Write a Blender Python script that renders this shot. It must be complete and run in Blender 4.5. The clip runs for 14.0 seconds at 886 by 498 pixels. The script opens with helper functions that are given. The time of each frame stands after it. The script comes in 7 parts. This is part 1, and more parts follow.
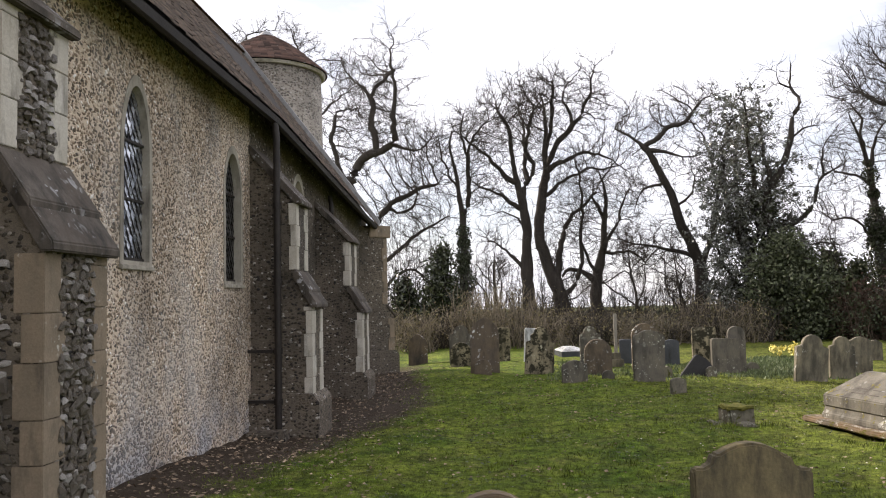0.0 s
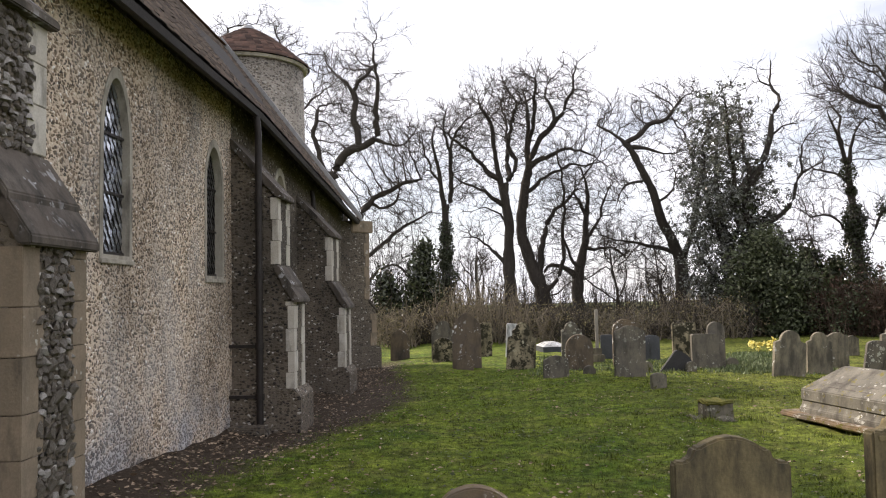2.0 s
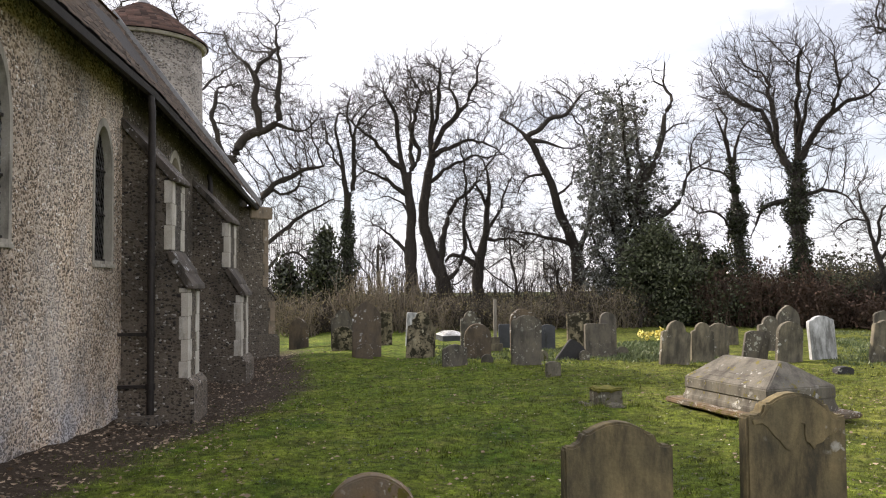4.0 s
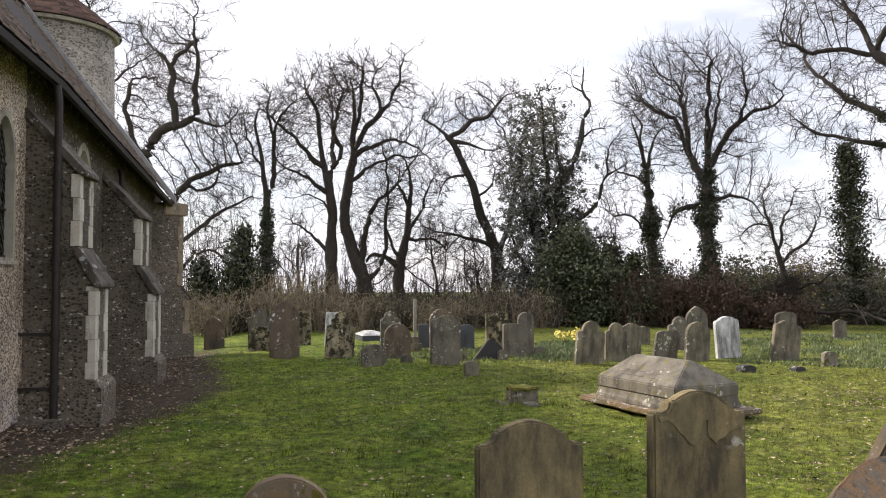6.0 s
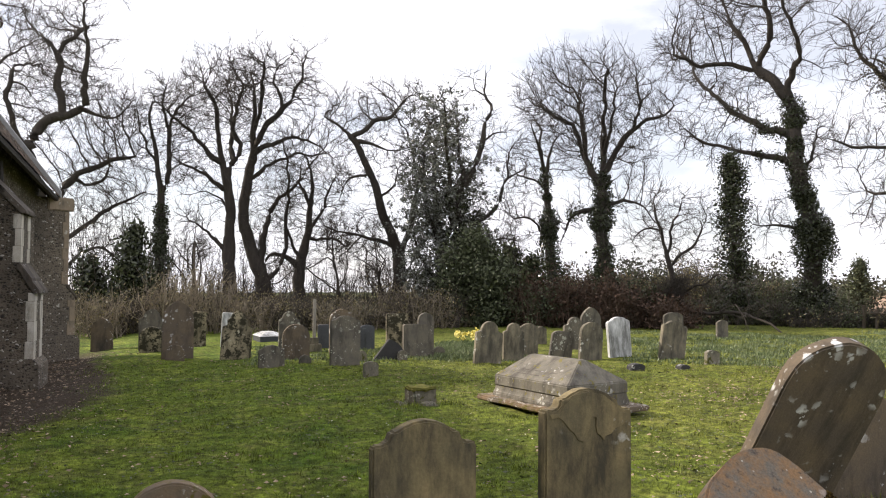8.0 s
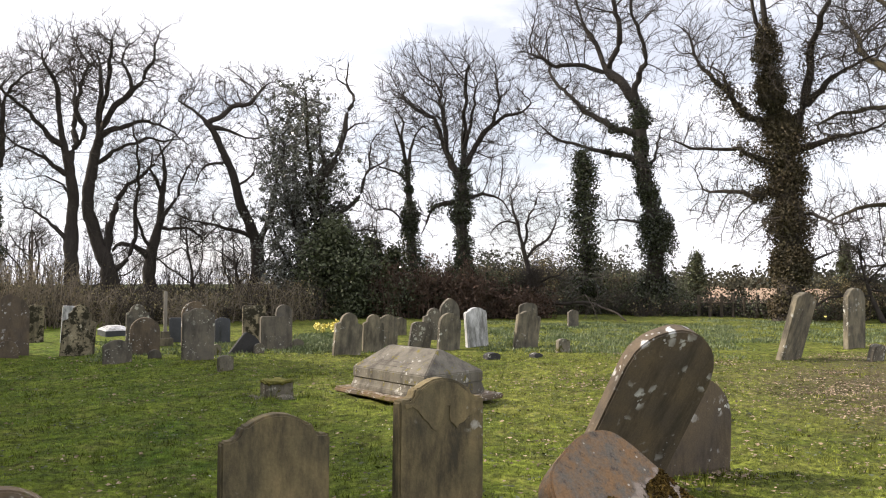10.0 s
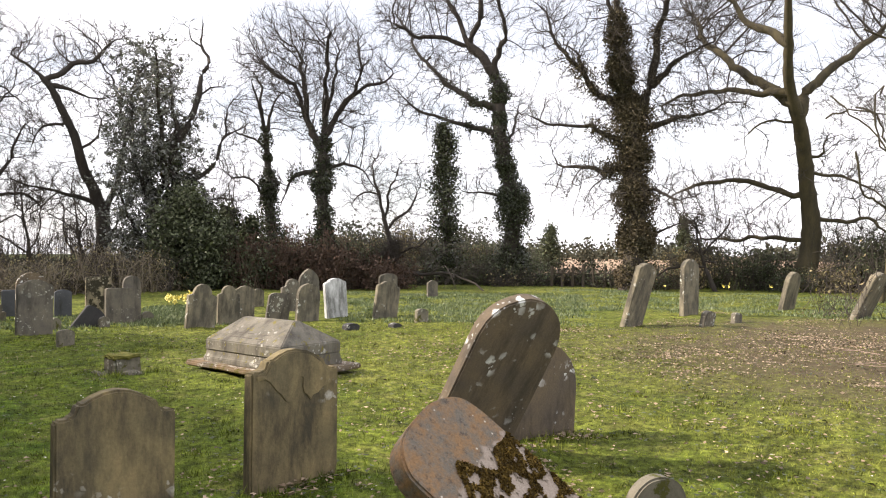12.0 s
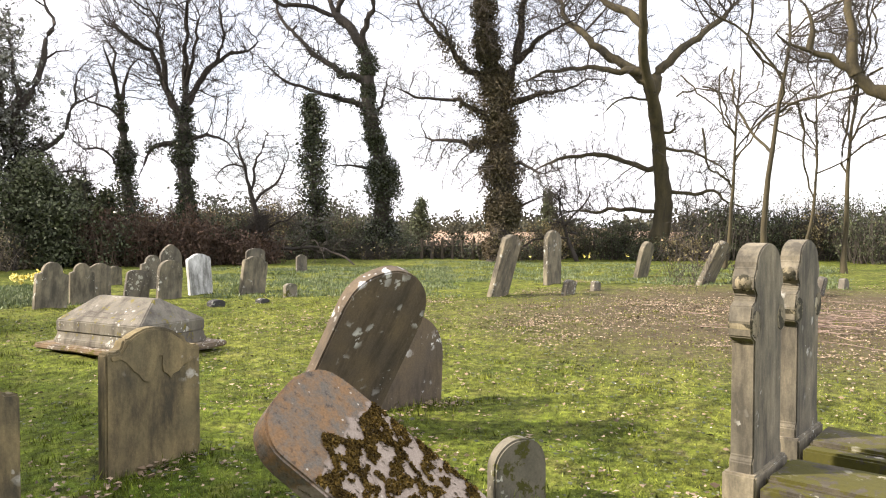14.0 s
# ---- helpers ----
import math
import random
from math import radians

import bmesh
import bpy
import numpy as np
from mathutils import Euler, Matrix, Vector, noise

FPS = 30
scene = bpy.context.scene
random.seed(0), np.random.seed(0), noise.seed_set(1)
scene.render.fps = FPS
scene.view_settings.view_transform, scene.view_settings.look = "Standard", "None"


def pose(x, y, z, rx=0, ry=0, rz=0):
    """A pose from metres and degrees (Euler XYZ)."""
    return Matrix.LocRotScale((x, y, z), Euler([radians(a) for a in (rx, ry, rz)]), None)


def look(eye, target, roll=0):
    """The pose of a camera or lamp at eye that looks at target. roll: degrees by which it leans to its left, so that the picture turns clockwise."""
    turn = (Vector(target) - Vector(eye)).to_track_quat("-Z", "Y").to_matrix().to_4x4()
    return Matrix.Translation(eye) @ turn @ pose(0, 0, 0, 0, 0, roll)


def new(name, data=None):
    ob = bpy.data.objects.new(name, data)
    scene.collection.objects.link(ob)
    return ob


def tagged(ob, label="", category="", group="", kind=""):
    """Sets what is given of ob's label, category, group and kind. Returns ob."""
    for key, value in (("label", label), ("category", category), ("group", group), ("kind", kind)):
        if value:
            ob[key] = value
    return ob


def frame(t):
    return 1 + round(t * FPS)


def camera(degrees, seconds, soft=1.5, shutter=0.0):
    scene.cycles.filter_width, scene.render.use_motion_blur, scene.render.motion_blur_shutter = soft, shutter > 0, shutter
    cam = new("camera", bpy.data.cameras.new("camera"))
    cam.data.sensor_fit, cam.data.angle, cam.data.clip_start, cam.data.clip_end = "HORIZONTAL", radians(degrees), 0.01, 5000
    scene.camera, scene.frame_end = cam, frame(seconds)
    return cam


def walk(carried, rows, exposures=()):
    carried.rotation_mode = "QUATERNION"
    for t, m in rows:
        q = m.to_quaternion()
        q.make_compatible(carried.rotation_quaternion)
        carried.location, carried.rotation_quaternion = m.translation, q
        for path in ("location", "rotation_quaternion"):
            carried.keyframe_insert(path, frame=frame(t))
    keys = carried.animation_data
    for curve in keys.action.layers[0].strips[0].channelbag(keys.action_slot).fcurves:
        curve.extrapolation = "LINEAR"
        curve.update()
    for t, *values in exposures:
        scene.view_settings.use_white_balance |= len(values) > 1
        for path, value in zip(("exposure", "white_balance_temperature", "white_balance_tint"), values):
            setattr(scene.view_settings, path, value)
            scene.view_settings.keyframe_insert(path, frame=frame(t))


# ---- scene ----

# ---- camera ----
EXPOSURES = [(0.0, 0.43, 6380, 16), (4.0, 0.42, 6380, 16), (7.5, 0.44, 6380, 15), (10.0, 0.44, 6400, 15), (12.0, 0.77, 6500, 15), (14.0, 1.03, 6500, 15)]
cam = camera(58.91, 14.0, soft=1.1)
PATH = [
    (0.0, pose(0.000, 0.000, 1.600, 93.80, 1.30, 0.10)),
    (0.5, pose(-0.004, -0.000, 1.599, 93.84, 1.17, -0.00)),
    (1.0, pose(-0.006, -0.000, 1.598, 93.80, 1.19, -0.18)),
    (1.5, pose(-0.006, 0.002, 1.594, 93.68, 1.27, -0.53)),
    (2.0, pose(-0.004, -0.001, 1.595, 93.45, 1.19, -1.21)),
    (2.5, pose(-0.001, -0.005, 1.596, 93.21, 0.89, -2.15)),
    (3.0, pose(-0.001, -0.004, 1.595, 92.99, 0.50, -3.47)),
    (3.5, pose(-0.001, -0.003, 1.594, 92.75, 0.52, -6.77)),
    (4.0, pose(0.006, -0.005, 1.593, 92.54, 0.56, -8.40)),
    (6.5, pose(0.040, -0.015, 1.595, 92.52, 0.04, -15.80)),
    (7.0, pose(0.049, -0.010, 1.593, 92.53, -0.09, -17.54)),
    (7.5, pose(0.053, -0.023, 1.595, 92.53, -0.11, -19.43)),
    (10.0, pose(0.096, -0.051, 1.593, 91.92, -0.13, -31.30)),
    (10.5, pose(0.107, -0.053, 1.591, 91.49, -0.05, -35.00)),
    (11.0, pose(0.125, -0.057, 1.588, 90.89, 0.02, -37.19)),
    (11.5, pose(0.133, -0.062, 1.590, 90.37, -0.36, -39.15)),
    (12.0, pose(0.138, -0.069, 1.589, 89.84, -0.40, -41.35)),
    (12.5, pose(0.143, -0.077, 1.589, 89.35, -0.23, -43.58)),
    (13.0, pose(0.153, -0.087, 1.584, 88.84, 0.10, -46.06)),
    (13.5, pose(0.161, -0.098, 1.582, 88.38, 0.04, -48.38)),
    (14.0, pose(0.156, -0.106, 1.580, 87.93, 0.05, -50.74)),
]
walk(cam, PATH, EXPOSURES)

# ---- world and sun ----
SUN_YAW, SUN_EL = 45.0, 33.0
world = bpy.data.worlds.new("sky")
scene.world = world
world.use_nodes = True
wn = world.node_tree
wn.nodes.clear()
w_out = wn.nodes.new("ShaderNodeOutputWorld")
w_bg = wn.nodes.new("ShaderNodeBackground")
w_sky = wn.nodes.new("ShaderNodeTexSky")
w_sky.sky_type, w_sky.sun_disc = "NISHITA", False
w_sky.sun_elevation, w_sky.sun_rotation = radians(SUN_EL), radians(-SUN_YAW)
w_co = wn.nodes.new("ShaderNodeTexCoord")
w_map = wn.nodes.new("ShaderNodeMapping")
w_map.inputs["Scale"].default_value = (1.0, 1.0, 2.6)
w_noise = wn.nodes.new("ShaderNodeTexNoise")
w_noise.inputs["Scale"].default_value, w_noise.inputs["Detail"].default_value = 2.6, 7.0
w_noise.inputs["Roughness"].default_value = 0.55
w_ramp = wn.nodes.new("ShaderNodeValToRGB")
w_ramp.color_ramp.elements[0].position, w_ramp.color_ramp.elements[0].color = 0.40, (0.5, 0.5, 0.5, 1)
w_ramp.color_ramp.elements[1].position, w_ramp.color_ramp.elements[1].color = 0.55, (1, 1, 1, 1)
w_mix = wn.nodes.new("ShaderNodeMixRGB")
w_mix.inputs["Color2"].default_value = (12.5, 12.6, 12.9, 1)
wn.links.new(w_co.outputs["Generated"], w_map.inputs["Vector"])
wn.links.new(w_map.outputs["Vector"], w_noise.inputs["Vector"])
wn.links.new(w_noise.outputs["Fac"], w_ramp.inputs["Fac"])
wn.links.new(w_ramp.outputs["Color"], w_mix.inputs["Fac"])
wn.links.new(w_sky.outputs["Color"], w_mix.inputs["Color1"])
wn.links.new(w_mix.outputs["Color"], w_bg.inputs["Color"])
w_bg.inputs["Strength"].default_value = 0.085
wn.links.new(w_bg.outputs["Background"], w_out.inputs["Surface"])

sun = new("sun", bpy.data.lights.new("sun", "SUN"))
sun.data.energy, sun.data.angle, sun.data.color = 5.0, radians(2.5), (1.0, 0.90, 0.74)
_sd = Vector((-math.sin(radians(SUN_YAW)) * math.cos(radians(SUN_EL)),
              math.cos(radians(SUN_YAW)) * math.cos(radians(SUN_EL)), math.sin(radians(SUN_EL))))
sun.matrix_world = look(_sd * 60, (0, 0, 0))


# ---- materials ----
def nd(m, kind, **sets):
    n = m.node_tree.nodes.new(kind)
    for k, v in sets.items():
        n.inputs[k.replace("_", " ")].default_value = v
    return n


def base_mat(name, rough=0.85, metal=0.0, spec=0.3):
    m = bpy.data.materials.new(name)
    m.use_nodes = True
    b = m.node_tree.nodes["Principled BSDF"]
    b.inputs["Roughness"].default_value, b.inputs["Metallic"].default_value = rough, metal
    b.inputs["Specular IOR Level"].default_value = spec
    return m, b


def coords(m, scale=(1, 1, 1), shift=True):
    """Object coordinates, shifted by the object's own random number so that alike things differ."""
    co = m.node_tree.nodes.new("ShaderNodeTexCoord")
    mp = nd(m, "ShaderNodeMapping", Scale=scale)
    m.node_tree.links.new(co.outputs["Object"], mp.inputs["Vector"])
    if shift:
        info = m.node_tree.nodes.new("ShaderNodeObjectInfo")
        mul = m.node_tree.nodes.new("ShaderNodeVectorMath")
        mul.operation = "SCALE"
        mul.inputs[0].default_value = (37.0, 19.0, 11.0)
        m.node_tree.links.new(info.outputs["Random"], mul.inputs["Scale"])
        m.node_tree.links.new(mul.outputs["Vector"], mp.inputs["Location"])
    return mp.outputs["Vector"]


def noise_tex(m, vec, scale, detail=5.0, rough=0.6):
    n = nd(m, "ShaderNodeTexNoise", Scale=scale, Detail=detail, Roughness=rough)
    m.node_tree.links.new(vec, n.inputs["Vector"])
    return n.outputs["Fac"]


def voronoi(m, vec, scale, out="Distance", feature="F1"):
    n = nd(m, "ShaderNodeTexVoronoi", Scale=scale)
    n.feature = feature
    m.node_tree.links.new(vec, n.inputs["Vector"])
    return n.outputs[out]


def ramp(m, fac, *stops):
    r = m.node_tree.nodes.new("ShaderNodeValToRGB")
    els = r.color_ramp.elements
    while len(els) < len(stops):
        els.new(0.5)
    for e, (p, c) in zip(els, stops):
        e.position = p
        e.color = (c, c, c, 1) if isinstance(c, (int, float)) else (*c, 1)
    m.node_tree.links.new(fac, r.inputs["Fac"])
    return r.outputs["Color"]


def mix(m, fac, a, b, mode="MIX"):
    n = m.node_tree.nodes.new("ShaderNodeMixRGB")
    n.blend_type = mode
    for k, v in (("Fac", fac), ("Color1", a), ("Color2", b)):
        if isinstance(v, (int, float)):
            n.inputs[k].default_value = v if k == "Fac" else (v, v, v, 1)
        elif isinstance(v, tuple):
            n.inputs[k].default_value = (*v, 1)
        else:
            m.node_tree.links.new(v, n.inputs[k])
    return n.outputs["Color"]


def bump(m, b, height, strength=0.5, dist=0.02):
    n = nd(m, "ShaderNodeBump", Strength=strength, Distance=dist)
    m.node_tree.links.new(height, n.inputs["Height"])
    m.node_tree.links.new(n.outputs["Normal"], b.inputs["Normal"])


def colour(m, b, c):
    m.node_tree.links.new(c, b.inputs["Base Color"])


def weathered(name, c1, c2, stain=(0.03, 0.028, 0.025), stain_amt=0.35, lichen=(0.62, 0.62, 0.56), lichen_amt=0.3,
              moss=(0.05, 0.07, 0.015), moss_amt=0.0, rough=0.9, relief=0.35, scale=1.0):
    """Weathered stone: two tones, streaky stains, pale lichen discs, patches of moss."""
    m, b = base_mat(name, rough)
    v = coords(m)
    c = mix(m, ramp(m, noise_tex(m, v, 3.2 * scale), (0.35, 0.0), (0.65, 1.0)), c1, c2)
    fine = noise_tex(m, v, 70 * scale, 4)
    c = mix(m, 0.55, c, mix(m, fine, 0.25, 0.8), "OVERLAY")
    st = coords(m, (1.0, 1.0, 0.28))
    c = mix(m, ramp(m, noise_tex(m, st, 5.5 * scale, 7, 0.7), (0.62 - stain_amt * 0.35, 0.0), (0.82 - stain_amt * 0.3, 0.85)), c, stain)
    if moss_amt:
        c = mix(m, ramp(m, noise_tex(m, v, 7.5, 8, 0.72), (0.62 - moss_amt * 0.2, 0.0), (0.66 - moss_amt * 0.2, 1.0)), c,
                mix(m, noise_tex(m, v, 30), moss, tuple(k * 2.1 for k in moss)))
    if lichen_amt:
        wob = nd(m, "ShaderNodeTexNoise", Scale=22.0, Detail=3.0)
        m.node_tree.links.new(v, wob.inputs["Vector"])
        lv = mix(m, 0.075, v, wob.outputs["Color"])
        d = voronoi(m, lv, 27.0)
        big = ramp(m, noise_tex(m, v, 2.4, 3), (0.60 - lichen_amt * 0.3, 0.0), (0.72 - lichen_amt * 0.3, 1.0))
        spot = ramp(m, d, (0.24, 1.0), (0.36, 0.0))
        keep = ramp(m, voronoi(m, lv, 27.0, "Color"), (0.62, 0.0), (0.67, 1.0))
        c = mix(m, mix(m, 1.0, mix(m, 1.0, spot, big, "MULTIPLY"), keep, "MULTIPLY"), c, lichen)
        blot = ramp(m, voronoi(m, lv, 11.0), (0.28, 1.0), (0.40, 0.0))
        rare = ramp(m, voronoi(m, lv, 11.0, "Color"), (0.64 - 0.2 * lichen_amt, 0.0), (0.68 - 0.2 * lichen_amt, 1.0))
        c = mix(m, mix(m, 1.0, mix(m, 1.0, blot, rare, "MULTIPLY"), big, "MULTIPLY"), c, tuple(k * 0.9 for k in lichen))
    colour(m, b, c)
    hgt = mix(m, 0.5, fine, noise_tex(m, v, 14 * scale, 6))
    bump(m, b, hgt, relief, 0.012)
    return m


def flint_mat(name, mortar, dark, pale, tan, size=20.0, cover=0.34, stain=(0.25, 0.23, 0.20), stain_amt=0.5, stretch=(1, 1, 1.35), wash=False):
    """Flint rubble set in lime mortar: stones of several tones with grey-brown mortar between them."""
    m, b = base_mat(name, 0.8, 0.0, 0.35)
    v = coords(m, stretch, False)
    warp = nd(m, "ShaderNodeTexNoise", Scale=9.0, Detail=3.0)
    m.node_tree.links.new(v, warp.inputs["Vector"])
    wv = mix(m, 0.09, v, warp.outputs["Color"])
    d = voronoi(m, wv, size)
    tone = voronoi(m, wv, size, "Color")
    sep = m.node_tree.nodes.new("ShaderNodeSeparateColor")
    m.node_tree.links.new(tone, sep.inputs["Color"])
    stone = ramp(m, sep.outputs["Red"], (0.0, dark), (0.34, tuple(0.5 * (x + y) for x, y in zip(dark, tan))), (0.56, tan), (0.86, mortar), (0.97, pale))
    stone = mix(m, 0.45, stone, noise_tex(m, v, 60), "OVERLAY")
    # the render hides part of the stones, in drifts
    drift = ramp(m, noise_tex(m, v, 1.1, 5), (0.3, cover + 0.10), (0.7, cover - 0.06))
    sub = m.node_tree.nodes.new("ShaderNodeMath")
    sub.operation = "SUBTRACT"
    m.node_tree.links.new(drift, sub.inputs[0])
    m.node_tree.links.new(d, sub.inputs[1])
    mask = ramp(m, sub.outputs[0], (0.0, 0.0), (0.07, 1.0))
    mort = mix(m, noise_tex(m, v, 2.3, 6), tuple(x * 0.75 for x in mortar), tuple(min(1, x * 1.25) for x in mortar))
    mort = mix(m, 0.4, mort, noise_tex(m, v, 45), "OVERLAY")
    c = mix(m, mask, mort, stone)
    st = coords(m, (1, 1, 0.45), False)
    c = mix(m, ramp(m, noise_tex(m, st, 1.4, 6, 0.65), (0.46, 0.0), (0.74, stain_amt)), c, stain)
    if wash:
        # old blue-grey limewash left low on the wall
        sep = m.node_tree.nodes.new("ShaderNodeSeparateXYZ")
        m.node_tree.links.new(v, sep.inputs["Vector"])
        low = ramp(m, sep.outputs["Z"], (0.35, 1.0), (1.0, 0.0))
        drift = ramp(m, noise_tex(m, v, 0.9, 7, 0.7), (0.44, 0.0), (0.58, 0.75))
        c = mix(m, mix(m, 1.0, low, drift, "MULTIPLY"), c, mix(m, mask, (0.44, 0.45, 0.48), (0.16, 0.16, 0.165)))
    patch = ramp(m, noise_tex(m, coords(m, (1, 1.0, 0.7), False), 0.75, 4), (0.36, 0.62), (0.5, 1.0), (0.66, 1.18))
    c = mix(m, 1.0, c, patch, "MULTIPLY")
    c = mix(m, 0.75, c, noise_tex(m, v, 120, 3, 0.7), "OVERLAY")
    colour(m, b, c)
    bump(m, b, mix(m, 0.25, ramp(m, sub.outputs[0], (0.0, 0.0), (0.25, 1.0)), noise_tex(m, v, 45)), 0.75, 0.02)
    return m


M_RENDER = flint_mat("flint_in_lime_render", (0.62, 0.51, 0.39), (0.05, 0.042, 0.035), (0.88, 0.84, 0.78), (0.27, 0.195, 0.125), 33.0, 0.57, (0.46, 0.45, 0.44), 0.6, wash=True)
M_FLINT = flint_mat("dark_flint_rubble", (0.145, 0.121, 0.092), (0.024, 0.022, 0.021), (0.50, 0.47, 0.42), (0.105, 0.084, 0.058), 22.0, 0.48, (0.05, 0.046, 0.04), 0.6, (1, 1, 1.5))
M_TOWER = flint_mat("tower_flint", (0.31, 0.28, 0.235), (0.075, 0.068, 0.06), (0.45, 0.42, 0.37), (0.17, 0.145, 0.11), 15.0, 0.50, (0.14, 0.13, 0.11), 0.4, (1, 1, 1.6))
M_ASHLAR = weathered("limestone_quoin", (0.26, 0.205, 0.145), (0.185, 0.15, 0.108), (0.06, 0.055, 0.045), 0.3, (0.5, 0.48, 0.42), 0.2)
M_ASHPALE = weathered("pale_limestone", (0.56, 0.53, 0.47), (0.42, 0.385, 0.32), (0.10, 0.09, 0.075), 0.35, (0.6, 0.58, 0.52), 0.2)
M_CAP = weathered("dark_weathering_stone", (0.08, 0.065, 0.052), (0.13, 0.112, 0.094), (0.02, 0.02, 0.018), 0.5, (0.40, 0.40, 0.40), 0.32)
M_SAND = weathered("sandstone", (0.265, 0.208, 0.105), (0.155, 0.130, 0.074), (0.038, 0.036, 0.03), 0.62, (0.55, 0.53, 0.46), 0.14)
M_BROWN = weathered("brown_sandstone", (0.16, 0.122, 0.08), (0.11, 0.09, 0.07), (0.04, 0.036, 0.032), 0.4, (0.72, 0.72, 0.70), 0.30)
M_GREY = weathered("grey_stone", (0.17, 0.15, 0.115), (0.115, 0.105, 0.088), (0.03, 0.028, 0.026), 0.45, (0.5, 0.5, 0.42), 0.4)
M_LICHEN = weathered("lichened_stone", (0.36, 0.31, 0.20), (0.20, 0.17, 0.11), (0.028, 0.025, 0.02), 0.6, (0.5, 0.46, 0.34), 0.3, (0.022, 0.02, 0.012), 0.68)
M_JAMB = weathered("grey_window_stone", (0.40, 0.37, 0.31), (0.30, 0.275, 0.23), (0.08, 0.072, 0.06), 0.4, (0.5, 0.48, 0.42), 0.15)
M_PALE = weathered("pale_stone", (0.275, 0.238, 0.165), (0.155, 0.14, 0.105), (0.05, 0.046, 0.038), 0.68, (0.6, 0.6, 0.55), 0.16)
M_WHITE = weathered("white_marble", (0.78, 0.79, 0.80), (0.62, 0.63, 0.63), (0.10, 0.10, 0.09), 0.72, (0.8, 0.8, 0.8), 0.0)
M_DARK = weathered("dark_gravestone", (0.055, 0.052, 0.05), (0.04, 0.04, 0.042), (0.02, 0.02, 0.02), 0.3, (0.4, 0.4, 0.36), 0.2)
M_SLATE = weathered("slate", (0.075, 0.08, 0.09), (0.05, 0.053, 0.06), (0.02, 0.02, 0.02), 0.2, (0.4, 0.4, 0.4), 0.1, rough=0.5)
M_ORANGE = weathered("rust_lichened_stone", (0.20, 0.135, 0.075), (0.15, 0.125, 0.095), (0.06, 0.055, 0.05), 0.4, (0.6, 0.57, 0.5), 0.55, (0.07, 0.06, 0.012), 0.35)
M_GREENSTONE = weathered("moss_topped_stone", (0.19, 0.17, 0.13), (0.13, 0.12, 0.09), (0.03, 0.03, 0.025), 0.4, (0.5, 0.5, 0.42), 0.3, (0.045, 0.045, 0.01), 0.28)
M_TOMB = weathered("tomb_limestone", (0.20, 0.182, 0.145), (0.13, 0.12, 0.098), (0.055, 0.048, 0.04), 0.5, (0.55, 0.54, 0.49), 0.22, (0.10, 0.085, 0.02), 0.2)


def simple_mat(name, c1, c2, scale=8.0, rough=0.8, metal=0.0, stretch=(1, 1, 1), relief=0.3, island=0.0, spec=0.3):
    m, b = base_mat(name, rough, metal, spec)
    v = coords(m, stretch)
    c = mix(m, ramp(m, noise_tex(m, v, scale, 6), (0.3, 0.0), (0.7, 1.0)), c1, c2)
    c = mix(m, 0.4, c, noise_tex(m, v, scale * 9), "OVERLAY")
    if island:
        g = m.node_tree.nodes.new("ShaderNodeNewGeometry")
        c = mix(m, island, c, ramp(m, g.outputs["Random Per Island"], (0.0, 0.12), (1.0, 0.85)), "OVERLAY")
    colour(m, b, c)
    bump(m, b, noise_tex(m, v, scale * 5), relief, 0.015)
    return m


M_BARK = simple_mat("bark", (0.062, 0.052, 0.042), (0.034, 0.029, 0.025), 6, 0.95, 0, (1, 1, 0.25), 0.7)
M_OAKBARK = simple_mat("lichened_oak_bark", (0.10, 0.083, 0.045), (0.052, 0.045, 0.031), 5, 0.95, 0, (1, 1, 0.25), 0.8)
M_TWIG = simple_mat("twigs", (0.085, 0.072, 0.060), (0.05, 0.043, 0.037), 2, 0.95, relief=0.0)
M_TWIGRED = simple_mat("russet_twigs", (0.12, 0.08, 0.056), (0.08, 0.058, 0.044), 2, 0.95, relief=0.0, island=0.5)
M_TWIGTAN = simple_mat("tan_twigs", (0.27, 0.225, 0.165), (0.18, 0.15, 0.11), 2, 0.95, relief=0.0, island=0.5)
M_IVY = simple_mat("ivy_leaves", (0.044, 0.052, 0.028), (0.072, 0.08, 0.046), 1.2, 0.25, relief=0.0, island=0.8, spec=0.5)
# pale grey tones put sky glints into the leaf colour, on top of the gloss
M_HOLLY = simple_mat("glossy_ivy_painted_glints", (0.085, 0.09, 0.068), (0.23, 0.235, 0.20), 3.0, 0.22, relief=0.0, island=0.8, spec=1.0)
M_IVYTAN = simple_mat("dry_ivy_leaves", (0.06, 0.056, 0.028), (0.105, 0.078, 0.045), 1.2, 0.6, relief=0.0, island=0.8)
M_BUSH = simple_mat("dark_evergreen_leaves", (0.05, 0.062, 0.03), (0.088, 0.10, 0.05), 1.0, 0.6, relief=0.0, island=0.8)
M_SCRUB = simple_mat("olive_scrub_leaves", (0.17, 0.15, 0.07), (0.25, 0.20, 0.11), 1.0, 0.85, relief=0.0, island=0.7)
M_BEECH = simple_mat("russet_hedge_leaves", (0.095, 0.055, 0.036), (0.062, 0.042, 0.03), 1.0, 0.8, relief=0.0, island=0.7)


